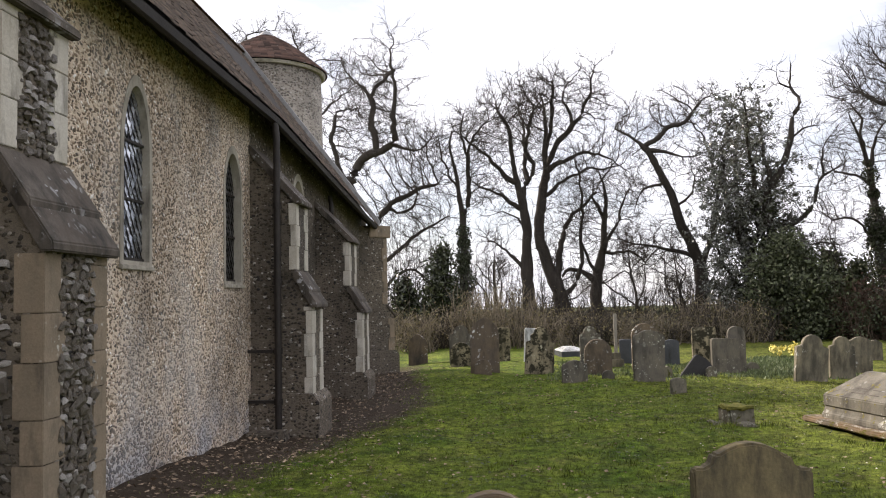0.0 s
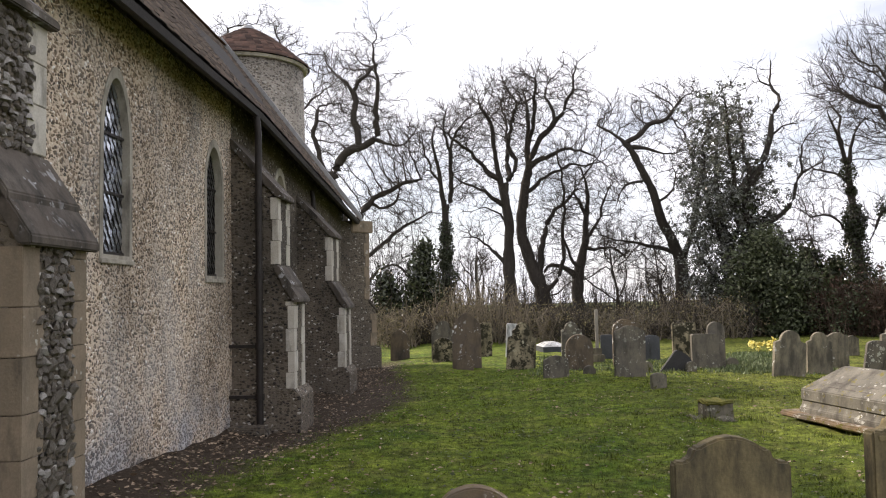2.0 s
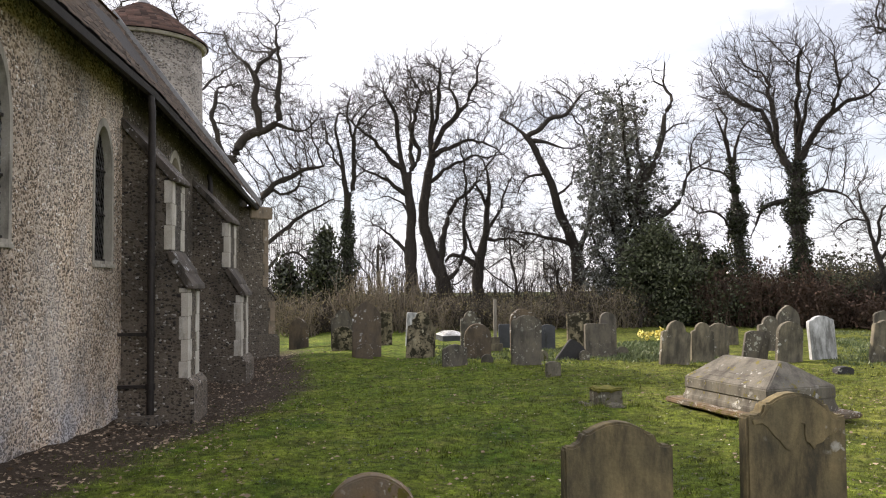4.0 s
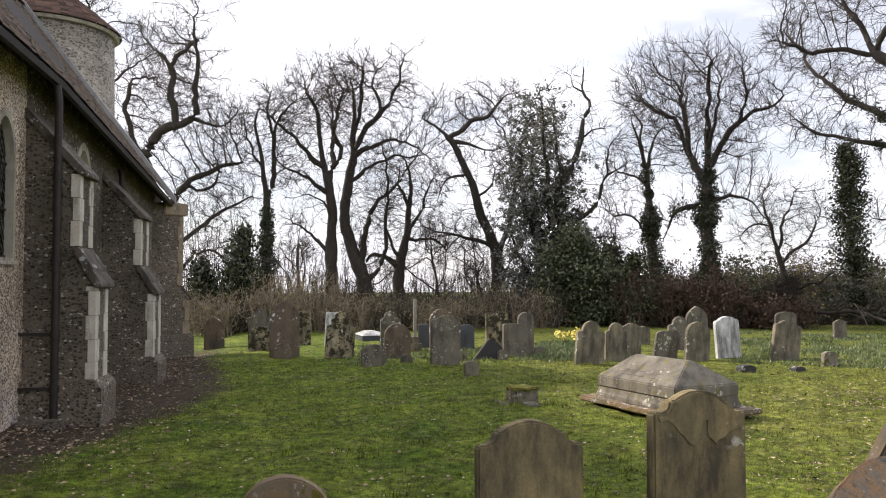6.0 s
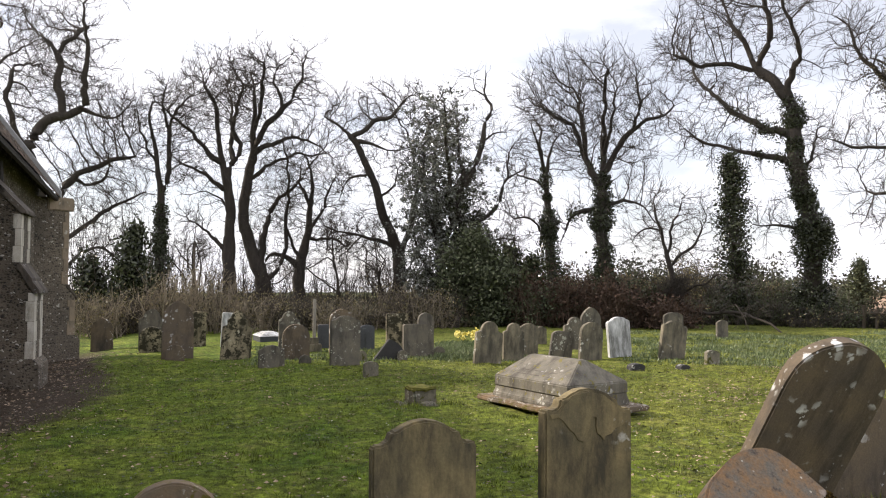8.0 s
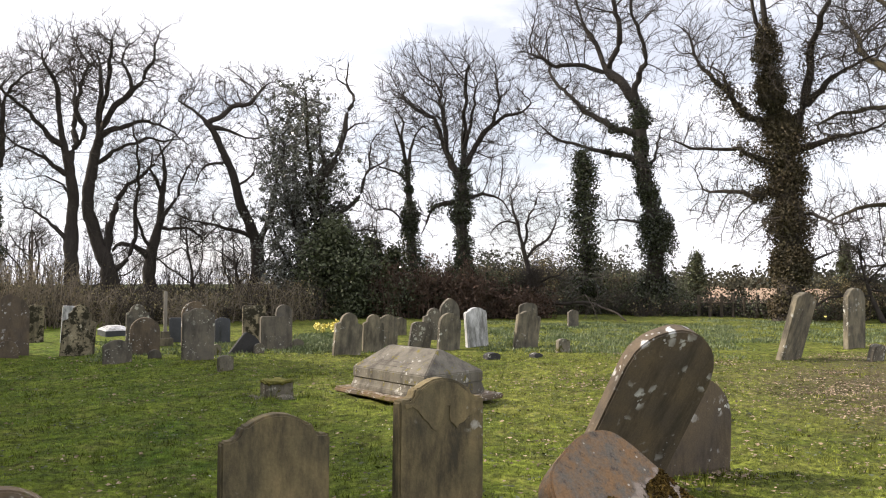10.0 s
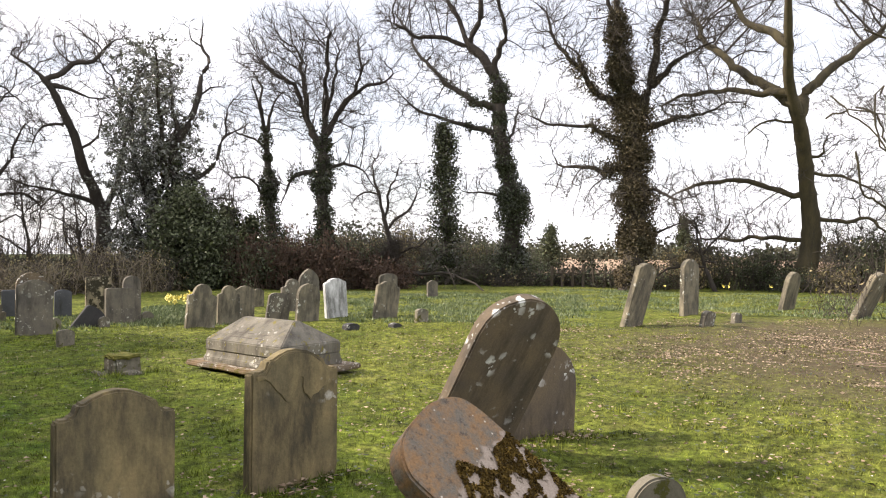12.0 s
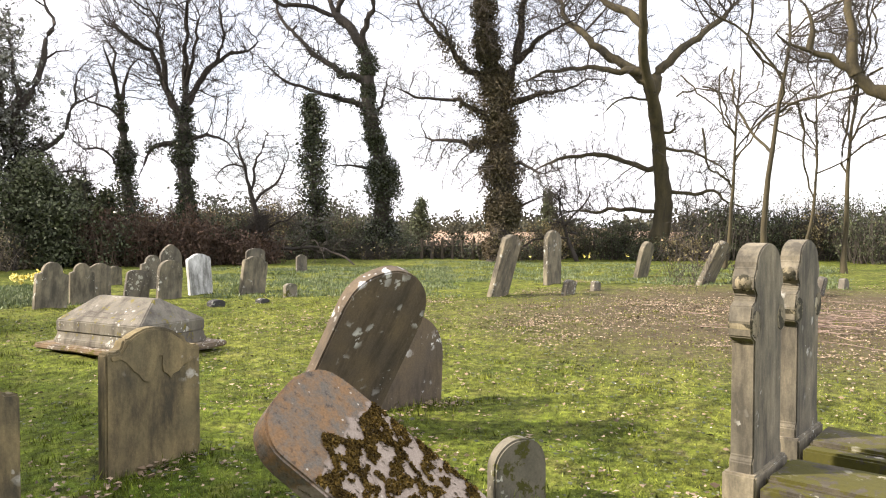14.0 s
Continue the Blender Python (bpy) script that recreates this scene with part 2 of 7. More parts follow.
def shade_and_moss(m, v):
    """1 on the mossy, church-shaded ground beside the wall, 0 on the drier open lawn."""
    sep = m.node_tree.nodes.new("ShaderNodeSeparateXYZ")
    m.node_tree.links.new(v, sep.inputs["Vector"])
    add = m.node_tree.nodes.new("ShaderNodeMath")
    add.operation = "MULTIPLY_ADD"
    m.node_tree.links.new(noise_tex(m, v, 0.7, 5), add.inputs[0])
    add.inputs[1].default_value = 5.0
    m.node_tree.links.new(sep.outputs["X"], add.inputs[2])
    mul = m.node_tree.nodes.new("ShaderNodeMath")
    mul.operation = "MULTIPLY"
    m.node_tree.links.new(add.outputs[0], mul.inputs[0])
    mul.inputs[1].default_value = 0.1
    return ramp(m, mul.outputs[0], (0.48, 1.0), (0.85, 0.0))


def blade_mat():
    m, b = base_mat("grass_blades", 0.6)
    v = coords(m, shift=False)
    k = noise_tex(m, v, 0.7, 6)
    # this darker green paints in the church's shade as well as moss
    shaded_moss = mix(m, k, (0.072, 0.112, 0.010), (0.158, 0.190, 0.022))
    dry = mix(m, k, (0.10, 0.128, 0.013), (0.195, 0.20, 0.030))
    g = m.node_tree.nodes.new("ShaderNodeNewGeometry")
    c = mix(m, 0.85, mix(m, shade_and_moss(m, v), dry, shaded_moss), ramp(m, g.outputs["Random Per Island"], (0.0, 0.12), (1.0, 0.92)), "OVERLAY")
    c = mix(m, 1.0, c, ramp(m, noise_tex(m, v, 10.0, 4, 0.65), (0.36, 0.5), (0.5, 1.0), (0.64, 1.6)), "MULTIPLY")
    c = mix(m, 1.0, c, ramp(m, noise_tex(m, v, 2.4, 8, 0.72), (0.32, 0.5), (0.5, 1.0), (0.68, 1.4)), "MULTIPLY")
    colour(m, b, c)
    return m


M_BLADE = blade_mat()
M_DAFF = simple_mat("daffodil_leaves", (0.11, 0.15, 0.06), (0.17, 0.20, 0.10), 1.0, 0.5, relief=0.0, island=0.6)
M_YELLOW = simple_mat("daffodil_petals", (0.70, 0.58, 0.10), (0.74, 0.66, 0.22), 3.0, 0.6, relief=0.0)
M_LITTER = simple_mat("dead_leaves", (0.15, 0.105, 0.065), (0.38, 0.295, 0.21), 3.0, 0.8, relief=0.0, island=0.9)
M_STICK = simple_mat("cut_sticks", (0.34, 0.25, 0.20), (0.20, 0.145, 0.115), 3.0, 0.85, relief=0.0, island=0.6)
M_PETAL = simple_mat("pale_petals", (0.75, 0.72, 0.66), (0.6, 0.56, 0.48), 3.0, 0.7, relief=0.0)
M_TILE = simple_mat("brown_roof_tile", (0.135, 0.095, 0.068), (0.085, 0.068, 0.054), 5, 0.85, island=0.6)
M_TILERED = simple_mat("red_brown_roof_tile", (0.125, 0.07, 0.052), (0.075, 0.052, 0.042), 4, 0.85, island=0.7)
# near-black: eaves boards, and the stand-in for unlit space behind window panes
M_NEARBLACK = simple_mat("near_black_boarding", (0.022, 0.018, 0.015), (0.035, 0.028, 0.022), 6, 0.8)
M_IRON = simple_mat("black_cast_iron", (0.025, 0.022, 0.02), (0.04, 0.034, 0.03), 9, 0.55, 0.3)
M_LEAD = simple_mat("lead_sheet", (0.33, 0.33, 0.33), (0.22, 0.22, 0.215), 5, 0.5, 0.4)
M_WOOD = simple_mat("grey_fence_wood", (0.13, 0.105, 0.08), (0.08, 0.065, 0.05), 6, 0.9, 0, (1, 1, 0.2))
M_POSTPALE = simple_mat("pale_weathered_wood", (0.34, 0.31, 0.26), (0.24, 0.22, 0.19), 8, 0.85, 0, (1, 1, 0.2))
M_FLINTNODULE = simple_mat("flint_nodule", (0.018, 0.017, 0.016), (0.16, 0.13, 0.09), 14, 0.32, relief=0.5, spec=0.6)
M_FLINTPALE = simple_mat("pale_flint_nodule", (0.46, 0.44, 0.41), (0.12, 0.105, 0.09), 18, 0.5, relief=0.3)
M_BRICK = simple_mat("red_brick", (0.36, 0.13, 0.07), (0.28, 0.10, 0.06), 12, 0.9)
M_WOODS = simple_mat("distant_wood", (0.075, 0.07, 0.045), (0.045, 0.05, 0.035), 0.1, 0.95, relief=0.0, island=0.4)


def glass_mat(name, rough, tint):
    m, b = base_mat(name, rough, 0.0, 0.8)
    v = coords(m)
    b.inputs["Base Color"].default_value = (*tint, 1)
    b.inputs["IOR"].default_value = 2.8
    bump(m, b, noise_tex(m, v, 9.0, 3), 0.12, 0.01)
    return m


def sheen_glass(name):
    """Old uneven quarry glass that throws back most of the light that grazes it."""
    m, b = base_mat(name, 0.22, 0.8, 1.0)
    v = coords(m)
    colour(m, b, mix(m, noise_tex(m, v, 14.0), (0.66, 0.70, 0.76), (0.88, 0.91, 0.95)))
    bump(m, b, noise_tex(m, v, 9.0, 3), 0.12, 0.01)
    return m


M_GLASS = sheen_glass("old_leaded_glass")
M_LEDGER = weathered("mossy_dark_slab", (0.10, 0.088, 0.06), (0.07, 0.06, 0.042), (0.03, 0.026, 0.02), 0.5, (0.4, 0.38, 0.3), 0.15, (0.045, 0.042, 0.008), 0.8)


def slant_mat():
    """Rust-brown lichened stone at the head, pale flaked stone with ragged brown moss towards the foot."""
    m, b = base_mat("slanting_stone", 0.95)
    v = coords(m, shift=False)
    sep = m.node_tree.nodes.new("ShaderNodeSeparateXYZ")
    m.node_tree.links.new(v, sep.inputs["Vector"])
    add = m.node_tree.nodes.new("ShaderNodeMath")
    add.operation = "MULTIPLY_ADD"
    m.node_tree.links.new(noise_tex(m, v, 5.0, 5), add.inputs[0])
    add.inputs[1].default_value = 0.35
    m.node_tree.links.new(sep.outputs["Z"], add.inputs[2])
    low = ramp(m, add.outputs[0], (0.98, 1.0), (1.04, 0.0))
    head = mix(m, ramp(m, noise_tex(m, v, 9, 8, 0.75), (0.42, 0.0), (0.58, 1.0)), (0.165, 0.145, 0.118), (0.25, 0.152, 0.078))
    head = mix(m, ramp(m, noise_tex(m, v, 22, 6, 0.7), (0.54, 0.0), (0.66, 0.8)), head, (0.07, 0.06, 0.05))
    foot = mix(m, noise_tex(m, v, 8, 5), (0.42, 0.355, 0.295), (0.29, 0.23, 0.185))
    c = mix(m, low, head, foot)
    tuft = ramp(m, noise_tex(m, coords(m, (1.5, 1.5, 1.0), False), 11, 9, 0.78), (0.56, 0.0), (0.62, 1.0))
    mosscol = mix(m, noise_tex(m, v, 40, 4), (0.035, 0.026, 0.006), (0.13, 0.095, 0.015))
    edge = mix(m, 1.0, tuft, low, "MULTIPLY")
    c = mix(m, edge, c, mosscol)
    d = voronoi(m, v, 30.0)
    keep = ramp(m, voronoi(m, v, 30.0, "Color"), (0.86, 0.0), (0.90, 1.0))
    c = mix(m, mix(m, 1.0, ramp(m, d, (0.12, 0.9), (0.24, 0.0)), keep, "MULTIPLY"), c, (0.62, 0.58, 0.5))
    c = mix(m, 0.5, c, noise_tex(m, v, 80, 4), "OVERLAY")
    colour(m, b, c)
    bump(m, b, mix(m, 0.4, edge, noise_tex(m, v, 50, 5)), 0.8, 0.02)
    return m


M_SLANT = slant_mat()
M_MOSSTUFT = simple_mat("brown_moss_tufts", (0.07, 0.044, 0.011), (0.20, 0.13, 0.03), 9, 1.0, relief=0.0, island=0.9)
# opaque near-black tint stands in for the unlit interior behind the panes
M_GLASSDARK = glass_mat("leaded_glass_unlit_interior", 0.35, (0.01, 0.011, 0.011))


def ground_mat():
    """Lawn with moss and worn patches, a bare strip of soil along the church, leaf-strewn earth, and a ploughed field far off."""
    m, b = base_mat("lawn_and_soil", 0.95, 0.0, 0.15)
    v = coords(m, shift=False)
    grass = mix(m, ramp(m, noise_tex(m, v, 0.55, 6, 0.65), (0.35, 0.0), (0.65, 1.0)), (0.062, 0.083, 0.010), (0.128, 0.14, 0.024))
    # moss tone, also darkened for the shade beside the church
    moss = mix(m, ramp(m, noise_tex(m, v, 0.9, 6, 0.65), (0.35, 0.0), (0.65, 1.0)), (0.05, 0.086, 0.007), (0.125, 0.155, 0.017))
    grass = mix(m, shade_and_moss(m, v), grass, moss)
    grass = mix(m, ramp(m, noise_tex(m, v, 2.6, 6, 0.7), (0.5, 0.0), (0.72, 0.8)), grass, (0.17, 0.165, 0.045))
    grass = mix(m, 0.7, grass, noise_tex(m, v, 28, 6, 0.7), "OVERLAY")
    worn = mix(m, noise_tex(m, v, 12, 5), (0.07, 0.06, 0.03), (0.15, 0.12, 0.07))
    grass = mix(m, ramp(m, noise_tex(m, v, 3.1, 7, 0.75), (0.60, 0.0), (0.70, 0.75)), grass, worn)
    grass = mix(m, 1.0, grass, ramp(m, noise_tex(m, v, 2.4, 8, 0.72), (0.32, 0.5), (0.5, 1.0), (0.68, 1.4)), "MULTIPLY")
    grass = mix(m, 1.0, grass, ramp(m, noise_tex(m, v, 10.0, 6, 0.75), (0.36, 0.36), (0.5, 1.0), (0.64, 1.75)), "MULTIPLY")
    soil = mix(m, noise_tex(m, v, 5, 7, 0.7), (0.03, 0.022, 0.015), (0.085, 0.064, 0.046))
    soil = mix(m, 0.6, soil, noise_tex(m, v, 60, 4), "OVERLAY")
    grit = ramp(m, voronoi(m, v, 26.0, "Color"), (0.74, 0.0), (0.78, 0.8))
    soil = mix(m, mix(m, 1.0, grit, ramp(m, voronoi(m, v, 26.0), (0.3, 1.0), (0.42, 0.0)), "MULTIPLY"), soil, (0.26, 0.22, 0.17))
    sep = m.node_tree.nodes.new("ShaderNodeSeparateXYZ")
    m.node_tree.links.new(v, sep.inputs["Vector"])

    def math_node(op, a, c):
        n = m.node_tree.nodes.new("ShaderNodeMath")
        n.operation = op
        for i, k in enumerate((a, c)):
            if isinstance(k, (int, float)):
                n.inputs[i].default_value = k
            else:
                m.node_tree.links.new(k, n.inputs[i])
        return n.outputs[0]

    wob = math_node("MULTIPLY", math_node("SUBTRACT", noise_tex(m, v, 2.2, 7, 0.7), 0.5), 1.3)
    # distance from the church wall
    away = math_node("ADD", math_node("ADD", math_node("SUBTRACT", sep.outputs["X"], math_node("MULTIPLY", sep.outputs["Y"], 0.058)), 3.17), wob)
    reach = ramp(m, math_node("MULTIPLY", sep.outputs["Y"], 0.05), (0.30, 0.0), (0.44, 0.16), (0.52, 0.36), (0.62, 0.62), (0.74, 0.52), (0.92, 0.25))
    away = math_node("SUBTRACT", away, math_node("MULTIPLY", reach, 2.4))
    strip = ramp(m, math_node("MULTIPLY", away, 0.25), (0.14, 1.0), (0.24, 0.0))
    far = math_node("SUBTRACT", 1.0, ramp(m, math_node("MULTIPLY", sep.outputs["Y"], 0.02), (0.40, 0.0), (0.44, 1.0)))
    strip = mix(m, 1.0, strip, far, "MULTIPLY")
    c = mix(m, strip, grass, soil)
    # leaf-strewn earth towards the hedge
    dx = math_node("MULTIPLY", math_node("SUBTRACT", sep.outputs["X"], 14.2), 0.125)
    dy = math_node("MULTIPLY", math_node("SUBTRACT", sep.outputs["Y"], 3.4), 0.13)
    rad = math_node("ADD", math_node("ADD", math_node("MULTIPLY", dx, dx), math_node("MULTIPLY", dy, dy)), math_node("MULTIPLY", wob, 0.7))
    earth = mix(m, noise_tex(m, v, 9, 7, 0.7), (0.042, 0.032, 0.022), (0.14, 0.10, 0.07))
    c = mix(m, ramp(m, rad, (0.2, 0.85), (0.75, 0.0)), c, earth)
    # ploughed field past the boundary
    fld = math_node("ADD", math_node("MULTIPLY", sep.outputs["X"], 0.8), math_node("MULTIPLY", sep.outputs["Y"], 0.6))
    field = mix(m, noise_tex(m, v, 0.05, 5), (0.36, 0.25, 0.17), (0.30, 0.22, 0.155))
    c = mix(m, ramp(m, math_node("MULTIPLY", fld, 0.01), (0.46, 0.0), (0.48, 1.0)), c, mix(m, ramp(m, math_node("MULTIPLY", math_node("SUBTRACT", sep.outputs["X"], math_node("MULTIPLY", sep.outputs["Y"], 0.6)), 0.01), (0.0, 0.0), (0.03, 1.0)), (0.075, 0.085, 0.03), field))
    colour(m, b, c)
    bump(m, b, mix(m, 0.45, noise_tex(m, v, 9, 4, 0.6), mix(m, 0.5, noise_tex(m, v, 26, 6, 0.7), noise_tex(m, v, 90, 4))), 1.0, 0.06)
    return m


M_GROUND = ground_mat()


# ---- mesh helpers ----
def finish(name, me, material, parent=None, smooth=False):
    me.materials.append(material)
    if smooth:
        me.polygons.foreach_set("use_smooth", [True] * len(me.polygons))
    ob = new(name, me)
    if parent is not None:
        ob.parent = parent
    return ob


def part(name, bm, material, parent=None, label="", smooth=False):
    bmesh.ops.recalc_face_normals(bm, faces=bm.faces)
    me = bpy.data.meshes.new(name)
    bm.to_mesh(me)
    bm.free()
    ob = finish(name, me, material, parent, smooth)
    if label:
        tagged(ob, label)
    return ob


def mesh_from(name, verts, faces, material, parent=None, smooth=False):
    """A mesh from arrays: verts (n, 3), faces (m, k), all with the same count of corners."""
    me = bpy.data.meshes.new(name)
    verts, faces = np.asarray(verts, dtype=np.float32), np.asarray(faces, dtype=np.int32)
    k = faces.shape[1]
    me.vertices.add(len(verts))
    me.vertices.foreach_set("co", verts.ravel())
    me.loops.add(faces.size)
    me.loops.foreach_set("vertex_index", faces.ravel())
    me.polygons.add(len(faces))
    me.polygons.foreach_set("loop_start", np.arange(len(faces), dtype=np.int32) * k)
    me.update(calc_edges=True)
    return finish(name, me, material, parent, smooth)


def box_bm(x0, x1, y0, y1, z0, z1, bevel=0.0):
    bm = bmesh.new()
    bmesh.ops.create_cube(bm, size=1.0)
    for v in bm.verts:
        v.co = Vector(((x0 + x1) / 2 + v.co.x * (x1 - x0), (y0 + y1) / 2 + v.co.y * (y1 - y0), (z0 + z1) / 2 + v.co.z * (z1 - z0)))
    if bevel:
        bmesh.ops.bevel(bm, geom=bm.edges[:], offset=bevel, segments=2, affect="EDGES")
    return bm


def prism_bm(pts, axis, a, c, bevel=0.0):
    """A closed outline extruded from a to c along an axis. The outline's two numbers are the other axes in order."""
    bm = bmesh.new()
    put = {"x": lambda p, k: (k, p[0], p[1]), "y": lambda p, k: (p[0], k, p[1]), "z": lambda p, k: (p[0], p[1], k)}[axis]
    f = bm.faces.new([bm.verts.new(put(p, a)) for p in pts])
    got = bmesh.ops.extrude_face_region(bm, geom=[f])
    shift = Vector(put((0, 0), c - a))
    for v in got["geom"]:
        if isinstance(v, bmesh.types.BMVert):
            v.co += shift
    if bevel:
        bmesh.ops.recalc_face_normals(bm, faces=bm.faces)
        sharp = [e for e in bm.edges if len(e.link_faces) == 2 and e.calc_face_angle(0) > 0.5]
        bmesh.ops.bevel(bm, geom=sharp, offset=bevel, segments=2, affect="EDGES")
    return bm


def rough_up(bm, amount, scale=6.0, seed=0.0):
    for v in bm.verts:
        v.co += amount * noise.noise_vector(v.co * scale + Vector((seed, seed * 2.3, 0)))


def empty(name, m, label, category, group="", kind=""):
    ob = new(name)
    ob.empty_display_size = 0.2
    ob.matrix_world = m
    return tagged(ob, label, category, group, kind)


def tube_arrays(lines, radii, sides):
    """Many tapered tubes at once: lines (n, k, 3), radii (n, k)."""
    lines, radii = np.asarray(lines), np.asarray(radii)
    n, k, _ = lines.shape
    tang = np.gradient(lines, axis=1)
    tang /= np.linalg.norm(tang, axis=2, keepdims=True) + 1e-9
    ref = np.where(np.abs(tang[..., 2:3]) > 0.9, np.array([1.0, 0, 0]), np.array([0, 0, 1.0]))
    u = np.cross(tang, ref)
    u /= np.linalg.norm(u, axis=2, keepdims=True) + 1e-9
    w = np.cross(tang, u)
    ang = np.arange(sides) * 2 * np.pi / sides
    ring = u[:, :, None, :] * np.cos(ang)[None, None, :, None] + w[:, :, None, :] * np.sin(ang)[None, None, :, None]
    verts = (lines[:, :, None, :] + ring * radii[:, :, None, None]).reshape(-1, 3)
    i, j, s = np.meshgrid(np.arange(n), np.arange(k - 1), np.arange(sides), indexing="ij")
    a = (i * k + j) * sides
    faces = np.stack([a + s, a + (s + 1) % sides, a + sides + (s + 1) % sides, a + sides + s], axis=-1).reshape(-1, 4)
    return verts, faces


def merge(chunks):
    vs, fs, off = [], [], 0
    for v, f in chunks:
        vs.append(v)
        fs.append(f + off)
        off += len(v)
    return np.concatenate(vs), np.concatenate(fs)


def leaf_arrays(centres, size, rng, flat=0.0):
    """Small four-cornered leaves, each turned its own way."""
    n = len(centres)
    a = rng.normal(size=(n, 3))
    a /= np.linalg.norm(a, axis=1, keepdims=True)
    c = rng.normal(size=(n, 3))
    if flat:
        a[:, 2] *= 1 - flat
        c[:, 2] *= 1 - flat
    b = c - a * (a * c).sum(1, keepdims=True)
    b /= np.linalg.norm(b, axis=1, keepdims=True) + 1e-9
    s = size * rng.uniform(0.6, 1.3, (n, 1))
    up = np.cross(a, b) * s * 0.25
    v = np.stack([centres - a * s, centres + b * s * 0.55 + up, centres + a * s, centres - b * s * 0.55 + up], 1).reshape(-1, 3)
    f = np.arange(4 * n).reshape(n, 4)
    return v, f


# ---- ground ----
def ground_height(x, y):
    away = x + 3.17 - 0.058 * y
    z = 0.03 * np.sin(x * 0.9 + 1.3 * np.sin(y * 0.5)) * np.sin(y * 0.7 + 0.6) + 0.015 * np.sin(x * 2.7 + y * 1.9) * np.sin(y * 3.1 - x) + 0.020 * np.sin(x * 6.1 + 1.7 * np.sin(y * 4.3)) * np.sin(y * 5.7 + 1.3 * np.sin(x * 5.1))
    dip = -0.14 * np.exp(-((away - 0.75) / 0.75) ** 2) * (1 / (1 + np.exp(-np.clip((y - 8.8) * 2.0, -40, 40))))
    bank = 0.12 * np.exp(-(away / 0.55) ** 2) * (1 / (1 + np.exp(np.clip((y - 8.0) * 1.5, -40, 40))))
    # past the boundary the fields fall gently away, more so beyond the tower
    far, bearing = np.hypot(x, y), np.degrees(np.arctan2(x, y))
    fall = np.maximum(far - 42.0, 0) * np.interp(bearing, [20, 42], [0.022, 0.008])
    return z * np.exp(-((x * x + y * y) / 3600)) + dip + bank - np.minimum(fall, 9.0)


def build_ground():
    def axis(lo, hi, fine_lo, fine_hi, step):
        inner = list(np.arange(fine_lo, fine_hi, step))
        out, d, p = [], step, fine_hi
        while p < hi:
            out.append(p)
            d *= 1.22
            p += d
        left, d, p = [], step, fine_lo - step
        while p > lo:
            left.append(p)
            d *= 1.22
            p -= d
        return np.array([lo] + left[::-1] + inner + out + [hi])
    xs, ys = axis(-900, 900, -4, 18, 0.12), axis(-900, 900, -2, 22, 0.12)
    gx, gy = np.meshgrid(xs, ys)
    v = np.stack([gx, gy, ground_height(gx, gy)], -1).reshape(-1, 3)
    nx, ny = len(xs), len(ys)
    i, j = np.meshgrid(np.arange(nx - 1), np.arange(ny - 1))
    a = (j * nx + i).ravel()
    f = np.stack([a, a + 1, a + nx + 1, a + nx], 1)
    return tagged(mesh_from("ground", v, f, M_GROUND, smooth=True), "churchyard lawn of mossy grass with a bare soil strip", "ground", kind="structure")


ground = build_ground()


# ---- church ----
CH = pose(-3.17, 0, 0, 0, 0, -math.degrees(math.atan(0.058)))
church = empty("church", CH, "medieval flint church with steep tiled roof and buttresses", "church")


def lancet(y0, y1, z0, spring, apex, n=9):
    """Outline of a pointed window in the wall's plane, counter-clockwise from its lower left."""
    mid = (y0 + y1) / 2
    pts = [(y0, z0), (y1, z0)]
    for k in range(n + 1):
        a = k / n
        pts.append((y1 - (y1 - mid) * (1 - math.cos(a * math.pi / 2)) ** 0.9, spring + (apex - spring) * math.sin(a * math.pi / 2) ** 1.05))
    for k in range(n - 1, -1, -1):
        a = k / n
        pts.append((y0 + (mid - y0) * (1 - math.cos(a * math.pi / 2)) ** 0.9, spring + (apex - spring) * math.sin(a * math.pi / 2) ** 1.05))
    return pts


def inside(pt, loop):
    hit = False
    for (y0, z0), (y1, z1) in zip(loop, loop[1:] + loop[:1]):
        if (z0 > pt[1]) != (z1 > pt[1]) and pt[0] < (y1 - y0) * (pt[1] - z0) / (z1 - z0) + y0:
            hit = not hit
    return hit


def pierced_wall(name, outline, holes, thick, material, label):
    bm = bmesh.new()
    edges = []
    for loop in [outline] + holes:
        vs = [bm.verts.new((0, p[0], p[1])) for p in loop]
        edges += [bm.edges.new((vs[i], vs[(i + 1) % len(vs)])) for i in range(len(vs))]
    bmesh.ops.triangle_fill(bm, use_beauty=True, edges=edges)
    gaps = [f for f in bm.faces if any(inside(f.calc_center_median().yz, h) for h in holes)]
    bmesh.ops.delete(bm, geom=gaps, context="FACES_ONLY")
    got = bmesh.ops.extrude_face_region(bm, geom=bm.faces[:])
    for v in got["geom"]:
        if isinstance(v, bmesh.types.BMVert):
            v.co.x -= thick
    return part(name, bm, material, church, label)


def eave_z(y):
    return 4.12 if y < 10.4 else 4.12 - 0.6 * (y - 10.4) / 9.2


W1 = lancet(6.73, 7.37, 1.96, 3.05, 3.72)
W2 = lancet(9.38, 10.08, 1.84, 3.02, 3.60)
W3 = lancet(12.55, 13.55, 1.9, 3.1, 3.78)
pierced_wall("wall", [(-9, -0.6), (10.42, -0.6), (10.42, 4.5), (-9, 4.5)], [W1, W2], 0.75, M_RENDER, "chancel wall of small flints in worn lime render")
pierced_wall("wall", [(10.42, -0.6), (19.6, -0.6), (19.6, 3.88), (10.42, 4.48)], [W3], 0.75, M_FLINT, "nave wall of dark coursed flint rubble")


